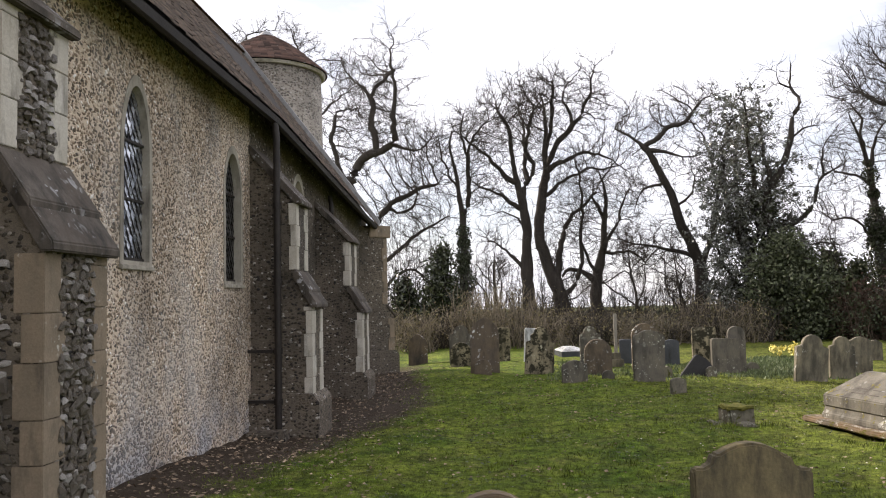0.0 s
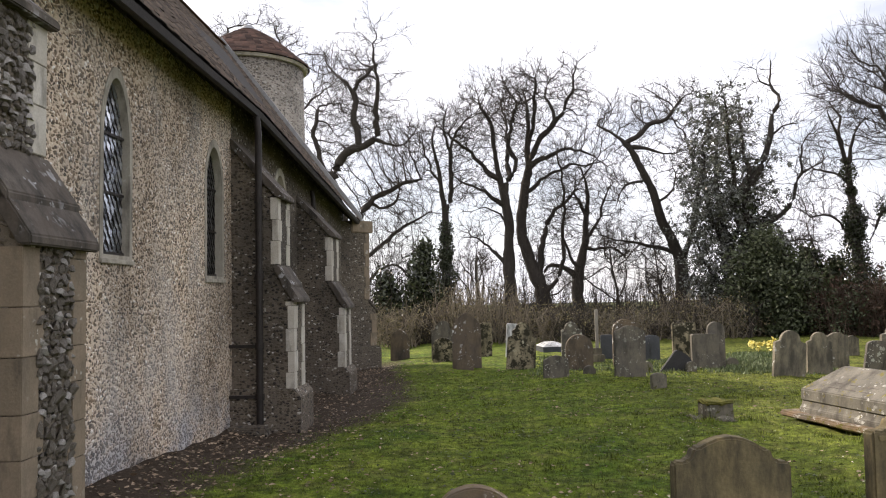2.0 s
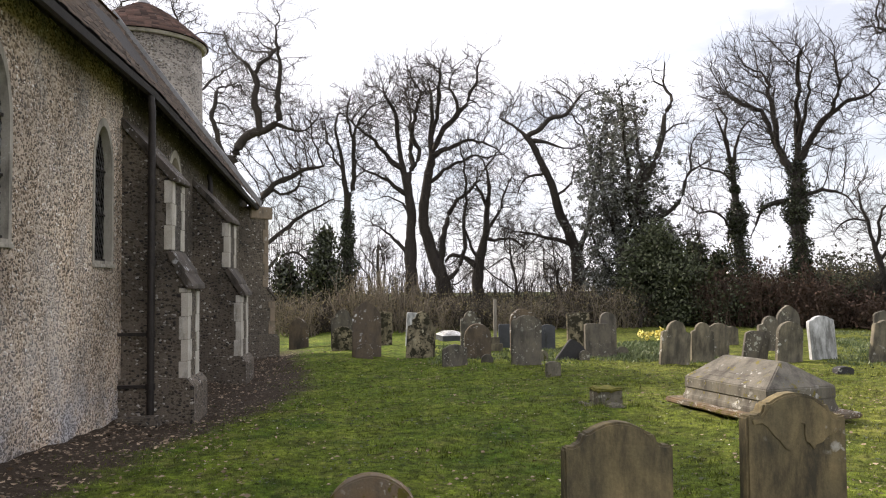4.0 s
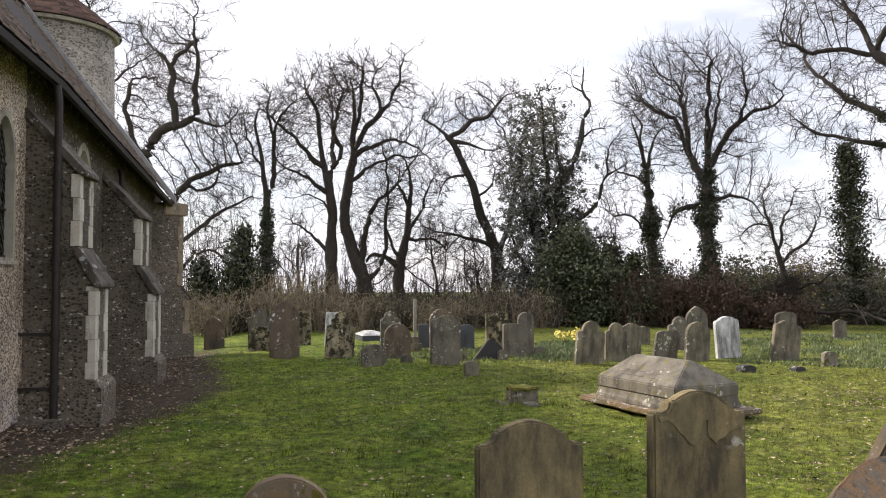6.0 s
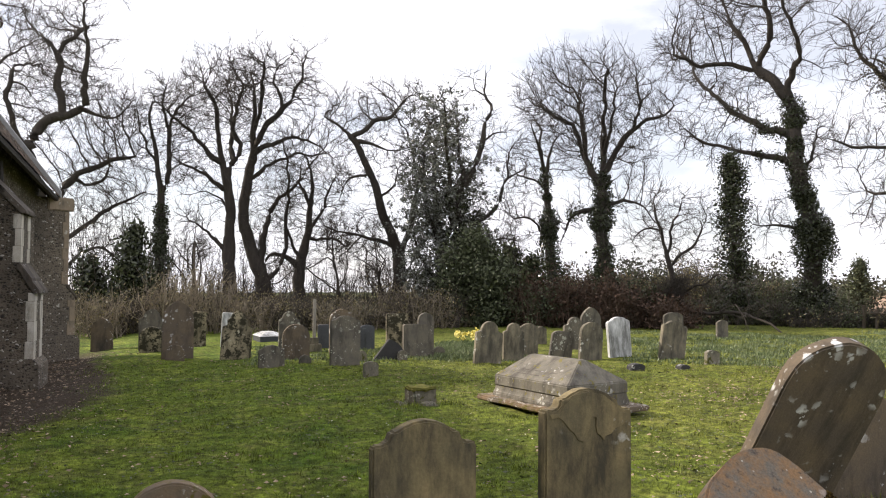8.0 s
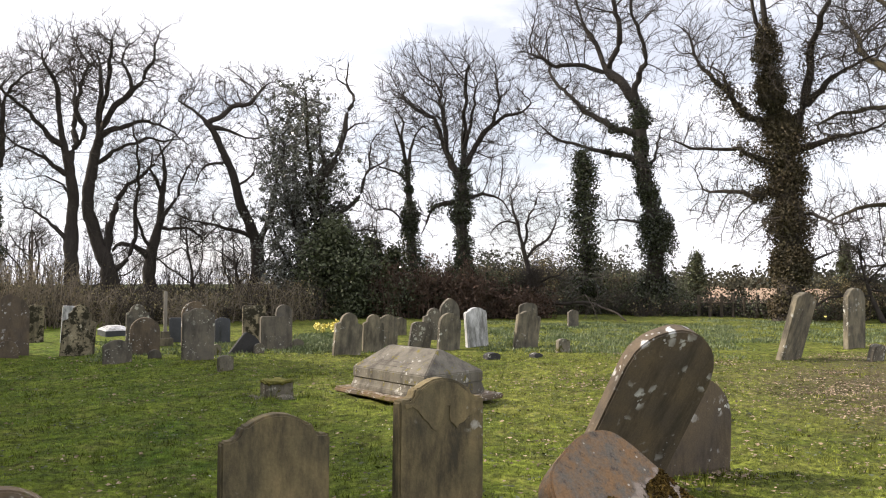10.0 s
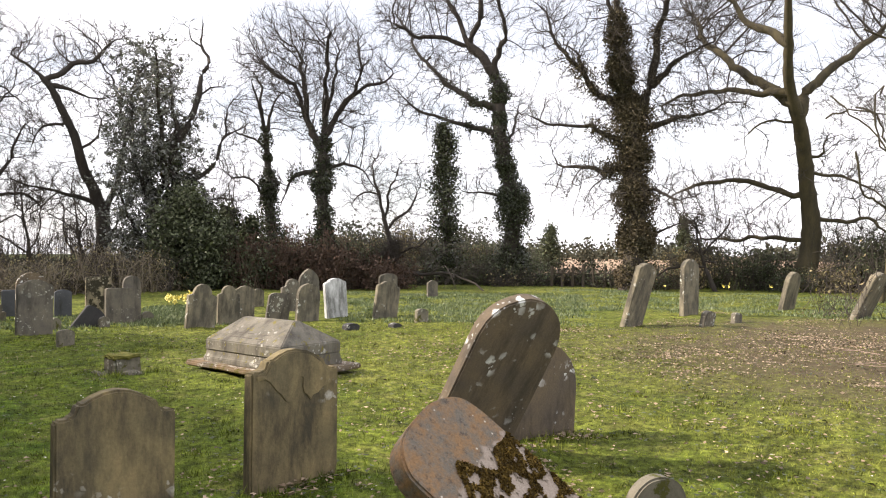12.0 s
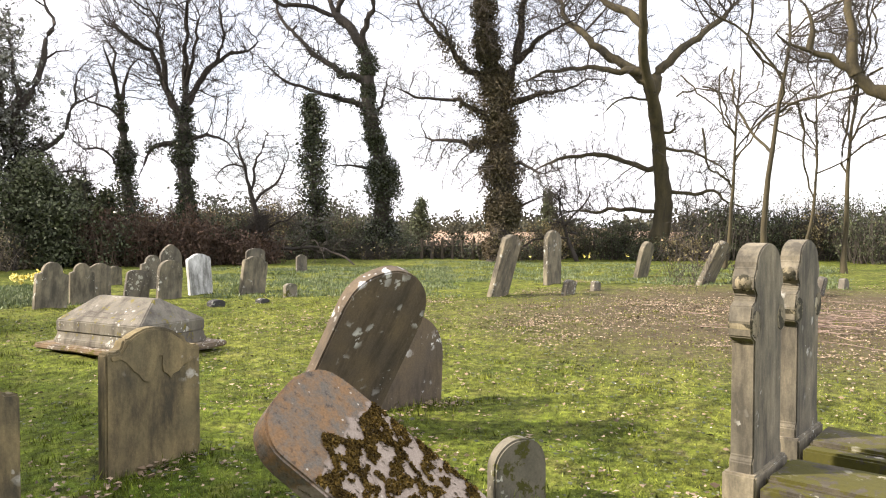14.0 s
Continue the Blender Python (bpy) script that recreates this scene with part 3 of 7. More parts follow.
def ring_bm(outer, inner, x_out, x_in):
    """A moulded surround between two outlines: a flat outer face and a splay to the inner edge."""
    bm = bmesh.new()
    a = [bm.verts.new((x_out, *p)) for p in outer]
    b = [bm.verts.new((x_out, *p)) for p in inner]
    c = [bm.verts.new((x_in, *p)) for p in inner]
    d = [bm.verts.new((x_in, *p)) for p in outer]
    n = len(a)
    for i in range(n):
        j = (i + 1) % n
        for p, q in ((a, b), (b, c), (c, d), (d, a)):
            bm.faces.new((p[i], p[j], q[j], q[i]))
    return bm


def lancet_window(y0, y1, z0, spring, apex, glass, label, rng, deep):
    win = new("window")
    win.parent = church
    tagged(win, label)
    outer = lancet(y0, y1, z0, spring, apex)
    inner = lancet(y0 + 0.06, y1 - 0.06, z0 + 0.06, spring, apex - 0.10)
    part("window_frame", ring_bm(outer, inner, 0.008, -0.14), M_JAMB, win, "chamfered pale limestone surround")
    part("window_sill", prism_bm([(-0.14, z0 - 0.02), (0.03, z0 - 0.02), (0.03, z0 + 0.02), (-0.14, z0 + 0.06)], "y", y0 - 0.01, y1 + 0.01, 0.006), M_JAMB, win)
    # near-black sheet added in place of the unlit room behind the glass
    part("backing", prism_bm(inner, "x", -0.13, -0.11), M_NEARBLACK, win)
    # leaded diamonds, each a little out of true
    w, h = 0.085, 0.14
    diamond = bmesh.new()
    diamond.faces.new([diamond.verts.new(p) for p in ((0, -w * 0.46, 0), (0, 0, -h * 0.46), (0, w * 0.46, 0), (0, 0, h * 0.46))])
    bmesh.ops.solidify(diamond, geom=diamond.faces[:], thickness=0.004)
    me = bpy.data.meshes.new("pane")
    diamond.to_mesh(me)
    diamond.free()
    me.materials.append(glass)
    came = []
    for r in range(int((apex - z0) / (h / 2)) + 2):
        for k in range(-1, int((y1 - y0) / w) + 2):
            cy, cz = y0 + (k + 0.5 * (r % 2)) * w, z0 + r * h / 2
            if inside((cy, cz), inner):
                ob = new("pane", me)
                ob.parent = win
                ob.matrix_local = pose(-deep, cy, cz, rng.uniform(-2, 2), rng.uniform(-16, 1), rng.uniform(-6, 6))
                for sy in (-1, 1):
                    p, q = np.array((-deep, cy, cz - h / 2)), np.array((-deep, cy + sy * w / 2, cz))
                    came.append(np.stack([p, q]))
                    came.append(np.stack([np.array((-deep, cy, cz + h / 2)), q]))
    v, f = tube_arrays(np.array(came), np.full((len(came), 2), 0.0045), 4)
    mesh_from("lead_came", v, f, M_IRON, win)
    for z in (z0 + 0.08, z0 + 0.62, z0 + 1.15):
        part("saddle_bar", box_bm(0.006 - deep, 0.02 - deep, y0 + 0.05, y1 - 0.05, z - 0.012, z + 0.012), M_IRON, win)
    return win


rng = random.Random(3)
lancet_window(6.73, 7.37, 1.96, 3.05, 3.72, M_GLASS, "tall pointed window with shining leaded diamond panes", rng, 0.065)
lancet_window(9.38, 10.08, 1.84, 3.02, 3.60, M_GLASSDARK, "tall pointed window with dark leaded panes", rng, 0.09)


def blocked_window():
    win = new("window")
    win.parent = church
    tagged(win, "blocked pointed window with pale stone tracery")
    part("window_frame", ring_bm(lancet(12.55, 13.55, 1.9, 3.1, 3.78), lancet(12.65, 13.45, 1.97, 3.1, 3.66), 0.02, -0.2), M_ASHPALE, win)
    part("infill", prism_bm(lancet(12.65, 13.45, 1.97, 3.1, 3.66), "x", -0.3, -0.14), M_RENDER, win)
    part("tracery", ring_bm(lancet(12.78, 13.32, 2.6, 3.05, 3.5), lancet(12.84, 13.26, 2.66, 3.05, 3.42), -0.06, -0.15), M_ASHPALE, win)


blocked_window()


def quoins(parent, x0, x1, y0, y1, z0, z1, long, rng, material, near=True, far=True, flank=0.8):
    """Alternating dressed blocks up the two outer corners of a buttress, proud of its flint."""
    for side, show in ((0, near), (1, far)):
        if not show:
            continue
        z, k = z0, side
        while z < z1 - 0.05:
            h = min(rng.uniform(0.22, 0.34), z1 - z)
            a = long * (1.0 if k % 2 else 0.74)
            b = long * (0.74 if k % 2 else 1.0) * flank
            ya, yb = (y0 - 0.012, y0 + a) if side == 0 else (y1 - a, y1 + 0.012)
            part("quoin", box_bm(x1 - b, x1 + 0.008, ya, yb, z + 0.0025, z + h - 0.0025, 0.004), material, parent)
            z += h
            k += 1


def buttress(y0, y1, o1, z1, o2, z2, z3, z4, plinth, rng, material, qmat, label, plinth_o=0.1, flank=0.8, upper=None):
    b = new("buttress")
    b.parent = church
    tagged(b, label)
    part("core", prism_bm([(-0.2, -0.5), (o1, -0.5), (o1, z1), (o2, z2), (o2, z3), (0, z4), (-0.2, z4)], "y", y0, y1), material, b)
    if plinth:
        part("plinth", prism_bm([(-0.1, -0.5), (o1 + plinth_o, -0.5), (o1 + plinth_o, plinth - 0.08), (o1 + 0.01, plinth + 0.02), (-0.1, plinth + 0.02)], "y", y0 - plinth_o, y1 + plinth_o, 0.012), M_FLINT, b, "flint plinth with chamfered top")
    # sloping weatherings in two overlapping courses
    def course(xa, za, xb, zb):
        dx, dz = xb - xa, zb - za
        for k in range(2):
            f0, f1 = k * 0.5, (k + 1) * 0.5 + 0.06
            p, q = (xa + dx * f0, za + dz * f0), (xa + dx * min(f1, 1), za + dz * min(f1, 1))
            lift = 0.055
            out = 0.075
            part("weathering", prism_bm([(p[0] + out, p[1] - 0.045), (p[0] + out, p[1] + 0.01), (q[0], q[1] + lift + 0.02), (q[0] - 0.05, q[1]), (p[0], p[1] - 0.045)], "y", y0 - 0.05, y1 + 0.05, 0.01), M_CAP, b)
    course(o1, z1, o2, z2)
    course(o2, z3, 0.0, z4)
    quoins(b, 0, o1, y0, y1, plinth or 0.0, z1 - 0.03, min(0.3, (y1 - y0) * (0.31 if flank > 0.7 else 0.33)), rng, qmat, flank=flank)
    quoins(b, 0, o2, y0, y1, z2 + 0.08, z3 - 0.03, min(0.26, (y1 - y0) * (0.30 if flank > 0.7 else 0.3)), rng, upper or qmat, flank=flank)
    return b


pier = buttress(4.40, 5.09, 0.70, 1.97, 0.43, 2.46, 3.42, 3.78, 0, rng, M_FLINT, M_ASHLAR, "near buttress of knapped flint with dressed limestone quoins", upper=M_ASHPALE)
b1 = buttress(10.42, 11.06, 0.82, 1.60, 0.62, 1.98, 2.98, 3.68, 0.42, rng, M_FLINT, M_ASHPALE, "stepped flint buttress with pale limestone quoins", flank=0.5)
b2 = buttress(14.35, 15.1, 0.84, 1.46, 0.62, 1.84, 2.76, 3.42, 0.34, rng, M_FLINT, M_ASHPALE, "stepped flint buttress with pale limestone quoins", flank=0.5)


def diagonal_buttress():
    b = new("buttress")
    b.parent = church
    b.matrix_local = pose(-0.25, 19.35, 0, 0, 0, 45)
    tagged(b, "diagonal corner buttress of flint with a stone top block")
    part("core", prism_bm([(-0.4, -0.5), (1.1, -0.5), (1.1, 1.28), (0.9, 1.5), (0.9, 3.3), (-0.4, 3.6)], "y", -0.3, 0.3), M_FLINT, b)
    part("plinth", prism_bm([(-0.2, -0.5), (1.2, -0.5), (1.2, 0.3), (1.11, 0.4), (-0.2, 0.4)], "y", -0.38, 0.38, 0.01), M_FLINT, b)
    part("weathering", prism_bm([(1.16, 1.22), (1.16, 1.28), (0.9, 1.56), (0.85, 1.5)], "y", -0.33, 0.33, 0.01), M_CAP, b)
    part("kneeler", box_bm(0.35, 1.02, -0.34, 0.34, 3.22, 3.52, 0.02), M_ASHLAR, b, "squared limestone block at the eaves")
    quoins(b, 0, 0.9, -0.3, 0.3, 1.56, 3.2, 0.2, rng, M_ASHLAR)
    quoins(b, 0, 1.1, -0.3, 0.3, 0.4, 1.2, 0.24, rng, M_ASHLAR)


diagonal_buttress()
part("plinth", prism_bm([(-0.05, -0.5), (0.14, -0.5), (0.14, 0.26), (0.02, 0.36), (-0.05, 0.36)], "y", 11.1, 19.3, 0.008), M_ASHLAR, church, "low plinth course with chamfered ledge")


def roof():
    """The steep slope above the wall, laid course by course, with its eaves, gutter and gable coping."""
    ridge = Vector((-3.05, 0, 8.12))
    rf = new("roof")
    rf.parent = church
    tagged(rf, "steep roof of brown plain tiles")
    courses, chunks = 44, []
    ys = np.arange(-9.0, 19.75, 0.17)
    ez = np.array([eave_z(y) for y in ys])
    r2 = np.random.default_rng(5)
    for c in range(courses):
        f0, f1 = c / courses, (c + 1.25) / courses
        x0, x1 = 0.42 + (ridge.x - 0.42) * f0, 0.42 + (ridge.x - 0.42) * min(f1, 1)
        z0, z1 = ez + (ridge.z - ez) * f0, ez + (ridge.z - ez) * min(f1, 1)
        n = len(ys) - 1
        jit = r2.uniform(0.0, 0.02, n)
        off = 0.085 * (c % 2)
        a = np.stack([np.full(n, x0), ys[:-1] + off, z0[:-1] + 0.03 + jit], 1)
        b = np.stack([np.full(n, x0), ys[1:] + off - 0.006, z0[1:] + 0.03 + jit], 1)
        d = np.stack([np.full(n, x1), ys[:-1] + off, z1[:-1] + 0.005], 1)
        e = np.stack([np.full(n, x1), ys[1:] + off - 0.006, z1[1:] + 0.005], 1)
        low = np.array([0, 0, -0.03])
        v = np.stack([a, b, e, d, a + low, b + low], 1).reshape(-1, 3)
        k = np.arange(n)[:, None] * 6
        f = np.concatenate([k + np.array([[0, 1, 2, 3]]), k + np.array([[4, 5, 1, 0]])])
        chunks.append((v, f))
    v, f = merge(chunks)
    tagged(mesh_from("roof_tiles", v, f, M_TILE, rf), kind="stuff")
    # boarded slope beneath, in two lengths because the eaves sink towards the tower
    for ya, yb in ((-9.0, 10.4), (10.4, 19.6)):
        bm = bmesh.new()
        top = []
        for y in (ya, yb):
            e = eave_z(y)
            top.append([bm.verts.new(p) for p in ((0.38, y, e - 0.03), (ridge.x, y, ridge.z - 0.04), (ridge.x, y, ridge.z - 0.3), (-0.4, y, e + 0.62), (-0.1, y, e + 0.34), (0.34, y, e - 0.11))])
        n = len(top[0])
        for i in range(n):
            bm.faces.new((top[0][i], top[0][(i + 1) % n], top[1][(i + 1) % n], top[1][i]))
        bm.faces.new(top[0])
        bm.faces.new(top[1])
        part("boarding", bm, M_NEARBLACK, rf)
        bm = prism_bm([(0.34, -0.10), (0.40, -0.10), (0.42, -0.03), (0.40, -0.03), (0.39, -0.08), (0.34, -0.08)], "y", ya, yb)
        for q in bm.verts:
            q.co.z += eave_z(q.co.y)
        part("gutter", bm, M_IRON, rf, "black cast-iron gutter")
    for k in range(60):
        y = -4 + 0.39 * k
        e = eave_z(y)
        part("rafter_foot", prism_bm([(0.30, e - 0.13), (0.30, e - 0.06), (-0.02, e + 0.28), (-0.02, e + 0.19)], "y", y, y + 0.05), M_NEARBLACK, rf)
    # the other slope and the ridge
    part("boarding", prism_bm([(ridge.x, 8.1), (-6.4, 3.9), (-6.4, 3.75), (ridge.x, 7.9)], "y", -9.0, 19.6), M_TILE, rf)
    part("ridge_tiles", prism_bm([(-3.2, 8.06), (-3.05, 8.2), (-2.9, 8.06)], "y", -9.0, 19.6), M_TILERED, rf)
    # pale coping down the far gable
    bm = prism_bm([(0.45, 3.5), (0.45, 3.66), (-3.05, 8.3), (-3.05, 8.1)], "y", 19.5, 19.72, 0.01)
    part("gable_coping", bm, M_LEAD, rf, "pale grey coping along the gable")
    return rf


roof()
part("gable_wall", prism_bm([(-0.02, -0.5), (-0.02, 3.55), (-3.05, 8.0), (-6.1, 3.55), (-6.1, -0.5)], "y", 19.0, 19.55), M_FLINT, church)
part("wall", box_bm(-6.3, -5.6, -9, 19.5, -0.5, 4.0), M_FLINT, church)
part("gable_wall", prism_bm([(-0.02, -0.5), (-0.02, 4.0), (-3.05, 8.0), (-6.1, 4.0), (-6.1, -0.5)], "y", -9.0, -8.5), M_RENDER, church)


def downpipe(x, y, top, label):
    p = new("downpipe")
    p.parent = church
    tagged(p, label)
    line = np.array([[(x - 0.02, y, top), (x, y, top - 0.2), (x, y, 1.6), (x, y, -0.12)]])
    v, f = tube_arrays(line, np.full((1, 4), 0.045), 10)
    mesh_from("pipe", v, f, M_IRON, p, True)
    for z in (0.35, 1.0, 1.9, 2.9):
        bm = bmesh.new()
        bmesh.ops.create_cone(bm, segments=12, radius1=0.06, radius2=0.06, depth=0.08, matrix=Matrix.Translation((x, y, z)))
        part("collar", bm, M_IRON, p)
    for z in (0.35, 1.0):
        part("bracket", box_bm(0.0, x, y - 0.02, y + 0.02, z - 0.02, z + 0.02), M_IRON, p)


downpipe(0.40, 10.30, 4.0, "black iron downpipe beside the buttress")
downpipe(0.12, 15.25, 3.7, "black iron downpipe beside the buttress")
part("drain_kerb", box_bm(0.05, 0.55, 10.02, 10.28, -0.3, 0.0, 0.02), M_FLINT, church)


def tower():
    t = new("tower")
    t.parent = church
    t.matrix_local = pose(-2.88, 21.35, 0)
    tagged(t, "round flint tower with a conical brown tiled cap")
    bm = bmesh.new()
    bmesh.ops.create_cone(bm, cap_ends=True, segments=48, radius1=1.62, radius2=1.5, depth=8.6, matrix=Matrix.Translation((0, 0, 3.7)))
    part("tower_wall", bm, M_TOWER, t, smooth=True)
    bm = bmesh.new()
    bmesh.ops.create_cone(bm, cap_ends=True, segments=48, radius1=1.58, radius2=1.63, depth=0.07, matrix=Matrix.Translation((0, 0, 7.93)))
    part("cornice", bm, M_ASHPALE, t, "pale stone cornice")
    # tiles in stepped rings, steeper at the top than at the eaves
    chunks, r3 = [], np.random.default_rng(8)
    prof = [(1.66, 8.0), (1.42, 8.20), (1.12, 8.46), (0.78, 8.73), (0.44, 8.94), (0.14, 9.08)]
    rr, zz = np.interp(np.linspace(0, 5, 19), range(6), [p[0] for p in prof]), np.interp(np.linspace(0, 5, 19), range(6), [p[1] for p in prof])
    for k in range(18):
        n = max(10, int(rr[k] * 36))
        a0 = np.arange(n) * 2 * np.pi / n + 0.5 * (k % 2) * 2 * np.pi / n
        a1 = a0 + 2 * np.pi / n * 0.97
        lift = r3.uniform(0.01, 0.03, n)
        ro, zo, ri, zi = rr[k] + 0.02, zz[k], rr[k + 1] - 0.02, zz[k + 1] + 0.02
        def ringpt(a, r, z):
            return np.stack([r * np.cos(a), r * np.sin(a), z + 0 * a], 1)
        v = np.stack([ringpt(a0, ro, zo + lift), ringpt(a1, ro, zo + lift), ringpt(a1, ri, zi), ringpt(a0, ri, zi), ringpt(a0, ro, zo - 0.02), ringpt(a1, ro, zo - 0.02)], 1).reshape(-1, 3)
        i = np.arange(n)[:, None] * 6
        chunks.append((v, np.concatenate([i + np.array([[0, 1, 2, 3]]), i + np.array([[4, 5, 1, 0]])])))
    v, f = merge(chunks)
    cap = mesh_from("roof", v, f, M_TILERED, t)
    tagged(cap, "conical cap of red-brown tiles", kind="stuff")
    bm = bmesh.new()
    bmesh.ops.create_cone(bm, cap_ends=True, segments=24, radius1=1.5, radius2=0.08, depth=1.0, matrix=Matrix.Translation((0, 0, 8.47)))
    part("boarding", bm, M_NEARBLACK, t)
    bm = bmesh.new()
    bmesh.ops.create_cone(bm, cap_ends=True, segments=20, radius1=0.24, radius2=0.1, depth=0.14, matrix=Matrix.Translation((0, 0, 9.14)))
    part("finial", bm, M_LEAD, t, "lead finial")


tower()


# ---- gravestones ----
def outline(shape, w, h):
    """The face of a headstone, from its lower left corner round to its lower right, as (across, up)."""
    a = w / 2
    arc = lambda cx, cz, r, s, a0, a1, n=10: [(cx + r * math.cos(radians(a0 + (a1 - a0) * k / n)), cz + s * math.sin(radians(a0 + (a1 - a0) * k / n))) for k in range(n + 1)]
    if shape == "round":
        top = arc(0, h - a * 0.95, a, a * 0.95, 180, 0, 18)
    elif shape == "segment":
        top = arc(0, h - a * 0.42, a, a * 0.42, 180, 0, 14)
    elif shape == "broad":
        top = [(-a * math.copysign(abs(math.cos(radians(k * 10))) ** 0.8, math.cos(radians(k * 10))), h - a * 0.68 + a * 0.68 * math.sin(radians(k * 10)) ** 0.8) for k in range(19)]
    elif shape == "pointed":
        top = [(-(2 * a * math.cos(radians(k * 6)) - a), h - a * 1.25 + a * 1.25 * math.sin(radians(k * 6)) / math.sin(radians(60))) for k in range(11)]
        top += [(-x, z) for x, z in top[-2::-1]]
    elif shape == "shoulder":
        r = a * 0.62
        top = [(-a, h - r * 1.25), (-r * 1.05, h - r * 1.1)] + arc(0, h - r, r, r, 180, 0, 14) + [(r * 1.05, h - r * 1.1), (a, h - r * 1.25)]
    elif shape == "scroll":
        left = [(-a, h - a * 0.47), (-a * 0.96, h - a * 0.42), (-a * 0.84, h - a * 0.43), (-a * 0.76, h - a * 0.41), (-a * 0.70, h - a * 0.35), (-a * 0.67, h - a * 0.26), (-a * 0.63, h - a * 0.20)]
        left += [(-a * 0.54, h - a * 0.185), (-a * 0.42, h - a * 0.11), (-a * 0.22, h - a * 0.03), (0, h)]
        top = left + [(-x, z) for x, z in left[-2::-1]]
    elif shape == "notched":
        left = [(-a, h - a * 0.42), (-a * 0.92, h - a * 0.30), (-a * 0.66, h - a * 0.26), (-a * 0.60, h - a * 0.15), (-a * 0.3, h - a * 0.03), (0, h)]
        top = left + [(-x, z) for x, z in left[-2::-1]]
    elif shape == "stepped":
        left = [(-a, h * 0.66), (-a * 0.66, h * 0.70), (-a * 0.72, h * 0.80), (-a * 0.5, h * 0.84), (-a * 0.42, h * 0.93), (0, h)]
        top = left + [(-x, z) for x, z in left[-2::-1]]
    else:
        top = [(-a, h - 0.02), (-a + 0.02, h), (a - 0.02, h), (a, h - 0.02)]
    return [(-a, -0.3)] + top + [(a, -0.3)]



def polar_spot(bearing, dist):
    return dist * math.sin(radians(bearing)), dist * math.cos(radians(bearing))


STONES = [0]


def headstone(x, y, w, h, shape, material, label, thick=0.1, lean=0.0, back=0.0, yaw=None, wear=0.006):
    """One headstone of a single slab. lean: degrees to its right; back: degrees away from its face."""
    STONES[0] += 1
    r = random.Random(STONES[0])
    yaw = r.uniform(-4, 4) - 2 if yaw is None else yaw
    pts = outline(shape, w, h)
    bm = prism_bm(pts, "y", 0.0, thick, min(0.012, thick * 0.15))
    bmesh.ops.triangulate(bm, faces=[f for f in bm.faces if len(f.verts) > 4])
    rough_up(bm, wear, 7.0, STONES[0])
    ob = part("gravestone", bm, material)
    z = float(ground_height(np.array(x), np.array(y)))
    ob.matrix_world = pose(x, y, z) @ pose(0, 0, 0, 0, 0, yaw) @ pose(0, 0, 0, -back, lean, 0)
    return tagged(ob, label, "gravestone", "gravestones")


# the two stones nearest the camera
s1 = headstone(1.545, 4.05, 0.60, 0.85, "scroll", M_SAND, "tan sandstone headstone with scrolled shoulders and dark stained top", 0.10, 0.5, 1, -3)
s2 = headstone(2.85, 4.48, 0.65, 0.90, "scroll", M_SAND, "tan sandstone headstone with scrolled shoulders and flaking face", 0.11, 1.5, 2, -2)

def flaked_layer(stone, w, h):
    """The surviving outer skin of a flaking headstone: a thin ragged sheet left on its upper face."""
    a = w / 2
    rag = [(-0.88, 0.12), (-0.72, 0.08), (-0.6, 0.16), (-0.46, 0.36), (-0.36, 0.44), (-0.26, 0.60), (-0.14, 0.64), (-0.06, 0.46), (0.02, 0.30), (0.08, 0.08), (0.15, 0.10), (0.14, 0.30), (0.17, 0.46),
           (0.24, 0.50), (0.33, 0.62), (0.38, 0.52), (0.50, 0.48), (0.62, 0.34), (0.76, 0.30), (0.88, 0.16)]
    pts = [(a * x, h - a * 0.5 - a * 0.9 * z) for x, z in rag]
    pts += [(a * 0.9, h - a * 0.51), (a * 0.70, h - a * 0.50), (a * 0.57, h - a * 0.30), (a * 0.3, h - a * 0.12), (0, h - a * 0.06), (-a * 0.3, h - a * 0.12), (-a * 0.57, h - a * 0.30), (-a * 0.70, h - a * 0.50), (-a * 0.9, h - a * 0.51)]
    bm = prism_bm(pts, "y", -0.007, 0.012, 0.003)
    bmesh.ops.triangulate(bm, faces=[f for f in bm.faces if len(f.verts) > 4])
    part("outer_skin", bm, M_SAND, stone, "ragged flaking outer layer")


flaked_layer(s2, 0.65, 0.90)

# the row beyond the lawn, beside the church and the hedge
headstone(-0.75, 21.4, 0.52, 0.84, "pointed", M_BROWN, "dark pointed headstone beside the church corner")
headstone(0.40, 20.2, 0.60, 0.98, "shoulder", M_GREY, "mossy grey headstone with rounded shoulders")
headstone(0.38, 19.2, 0.52, 0.58, "round", M_LICHEN, "low round headstone blotched with pale lichen")
headstone(0.87, 17.4, 0.64, 1.21, "pointed", M_BROWN, "tall brown headstone with a pointed arch top", 0.12)
headstone(0.80, 17.1, 0.38, 0.32, "round", M_BROWN, "small round footstone before the tall headstone")
headstone(1.50, 20.4, 0.34, 0.88, "segment", M_LICHEN, "narrow headstone blotched with pale lichen")
headstone(2.22, 20.2, 0.44, 0.84, "flat", M_WHITE, "white marble headstone half hidden behind another", lean=3)
headstone(2.00, 17.0, 0.62, 1.03, "stepped", M_LICHEN, "lichen-blotched headstone with a stepped top, leaning", 0.12, 4)
headstone(2.43, 14.9, 0.48, 0.42, "notched", M_GREY, "low dark headstone with pale lichen along its face", 0.14)
headstone(3.40, 18.5, 0.48, 0.94, "shoulder", M_GREY, "grey headstone with a round head on shoulders")
headstone(3.17, 16.4, 0.56, 0.75, "round", M_BROWN, "brown round-topped headstone in the grass")
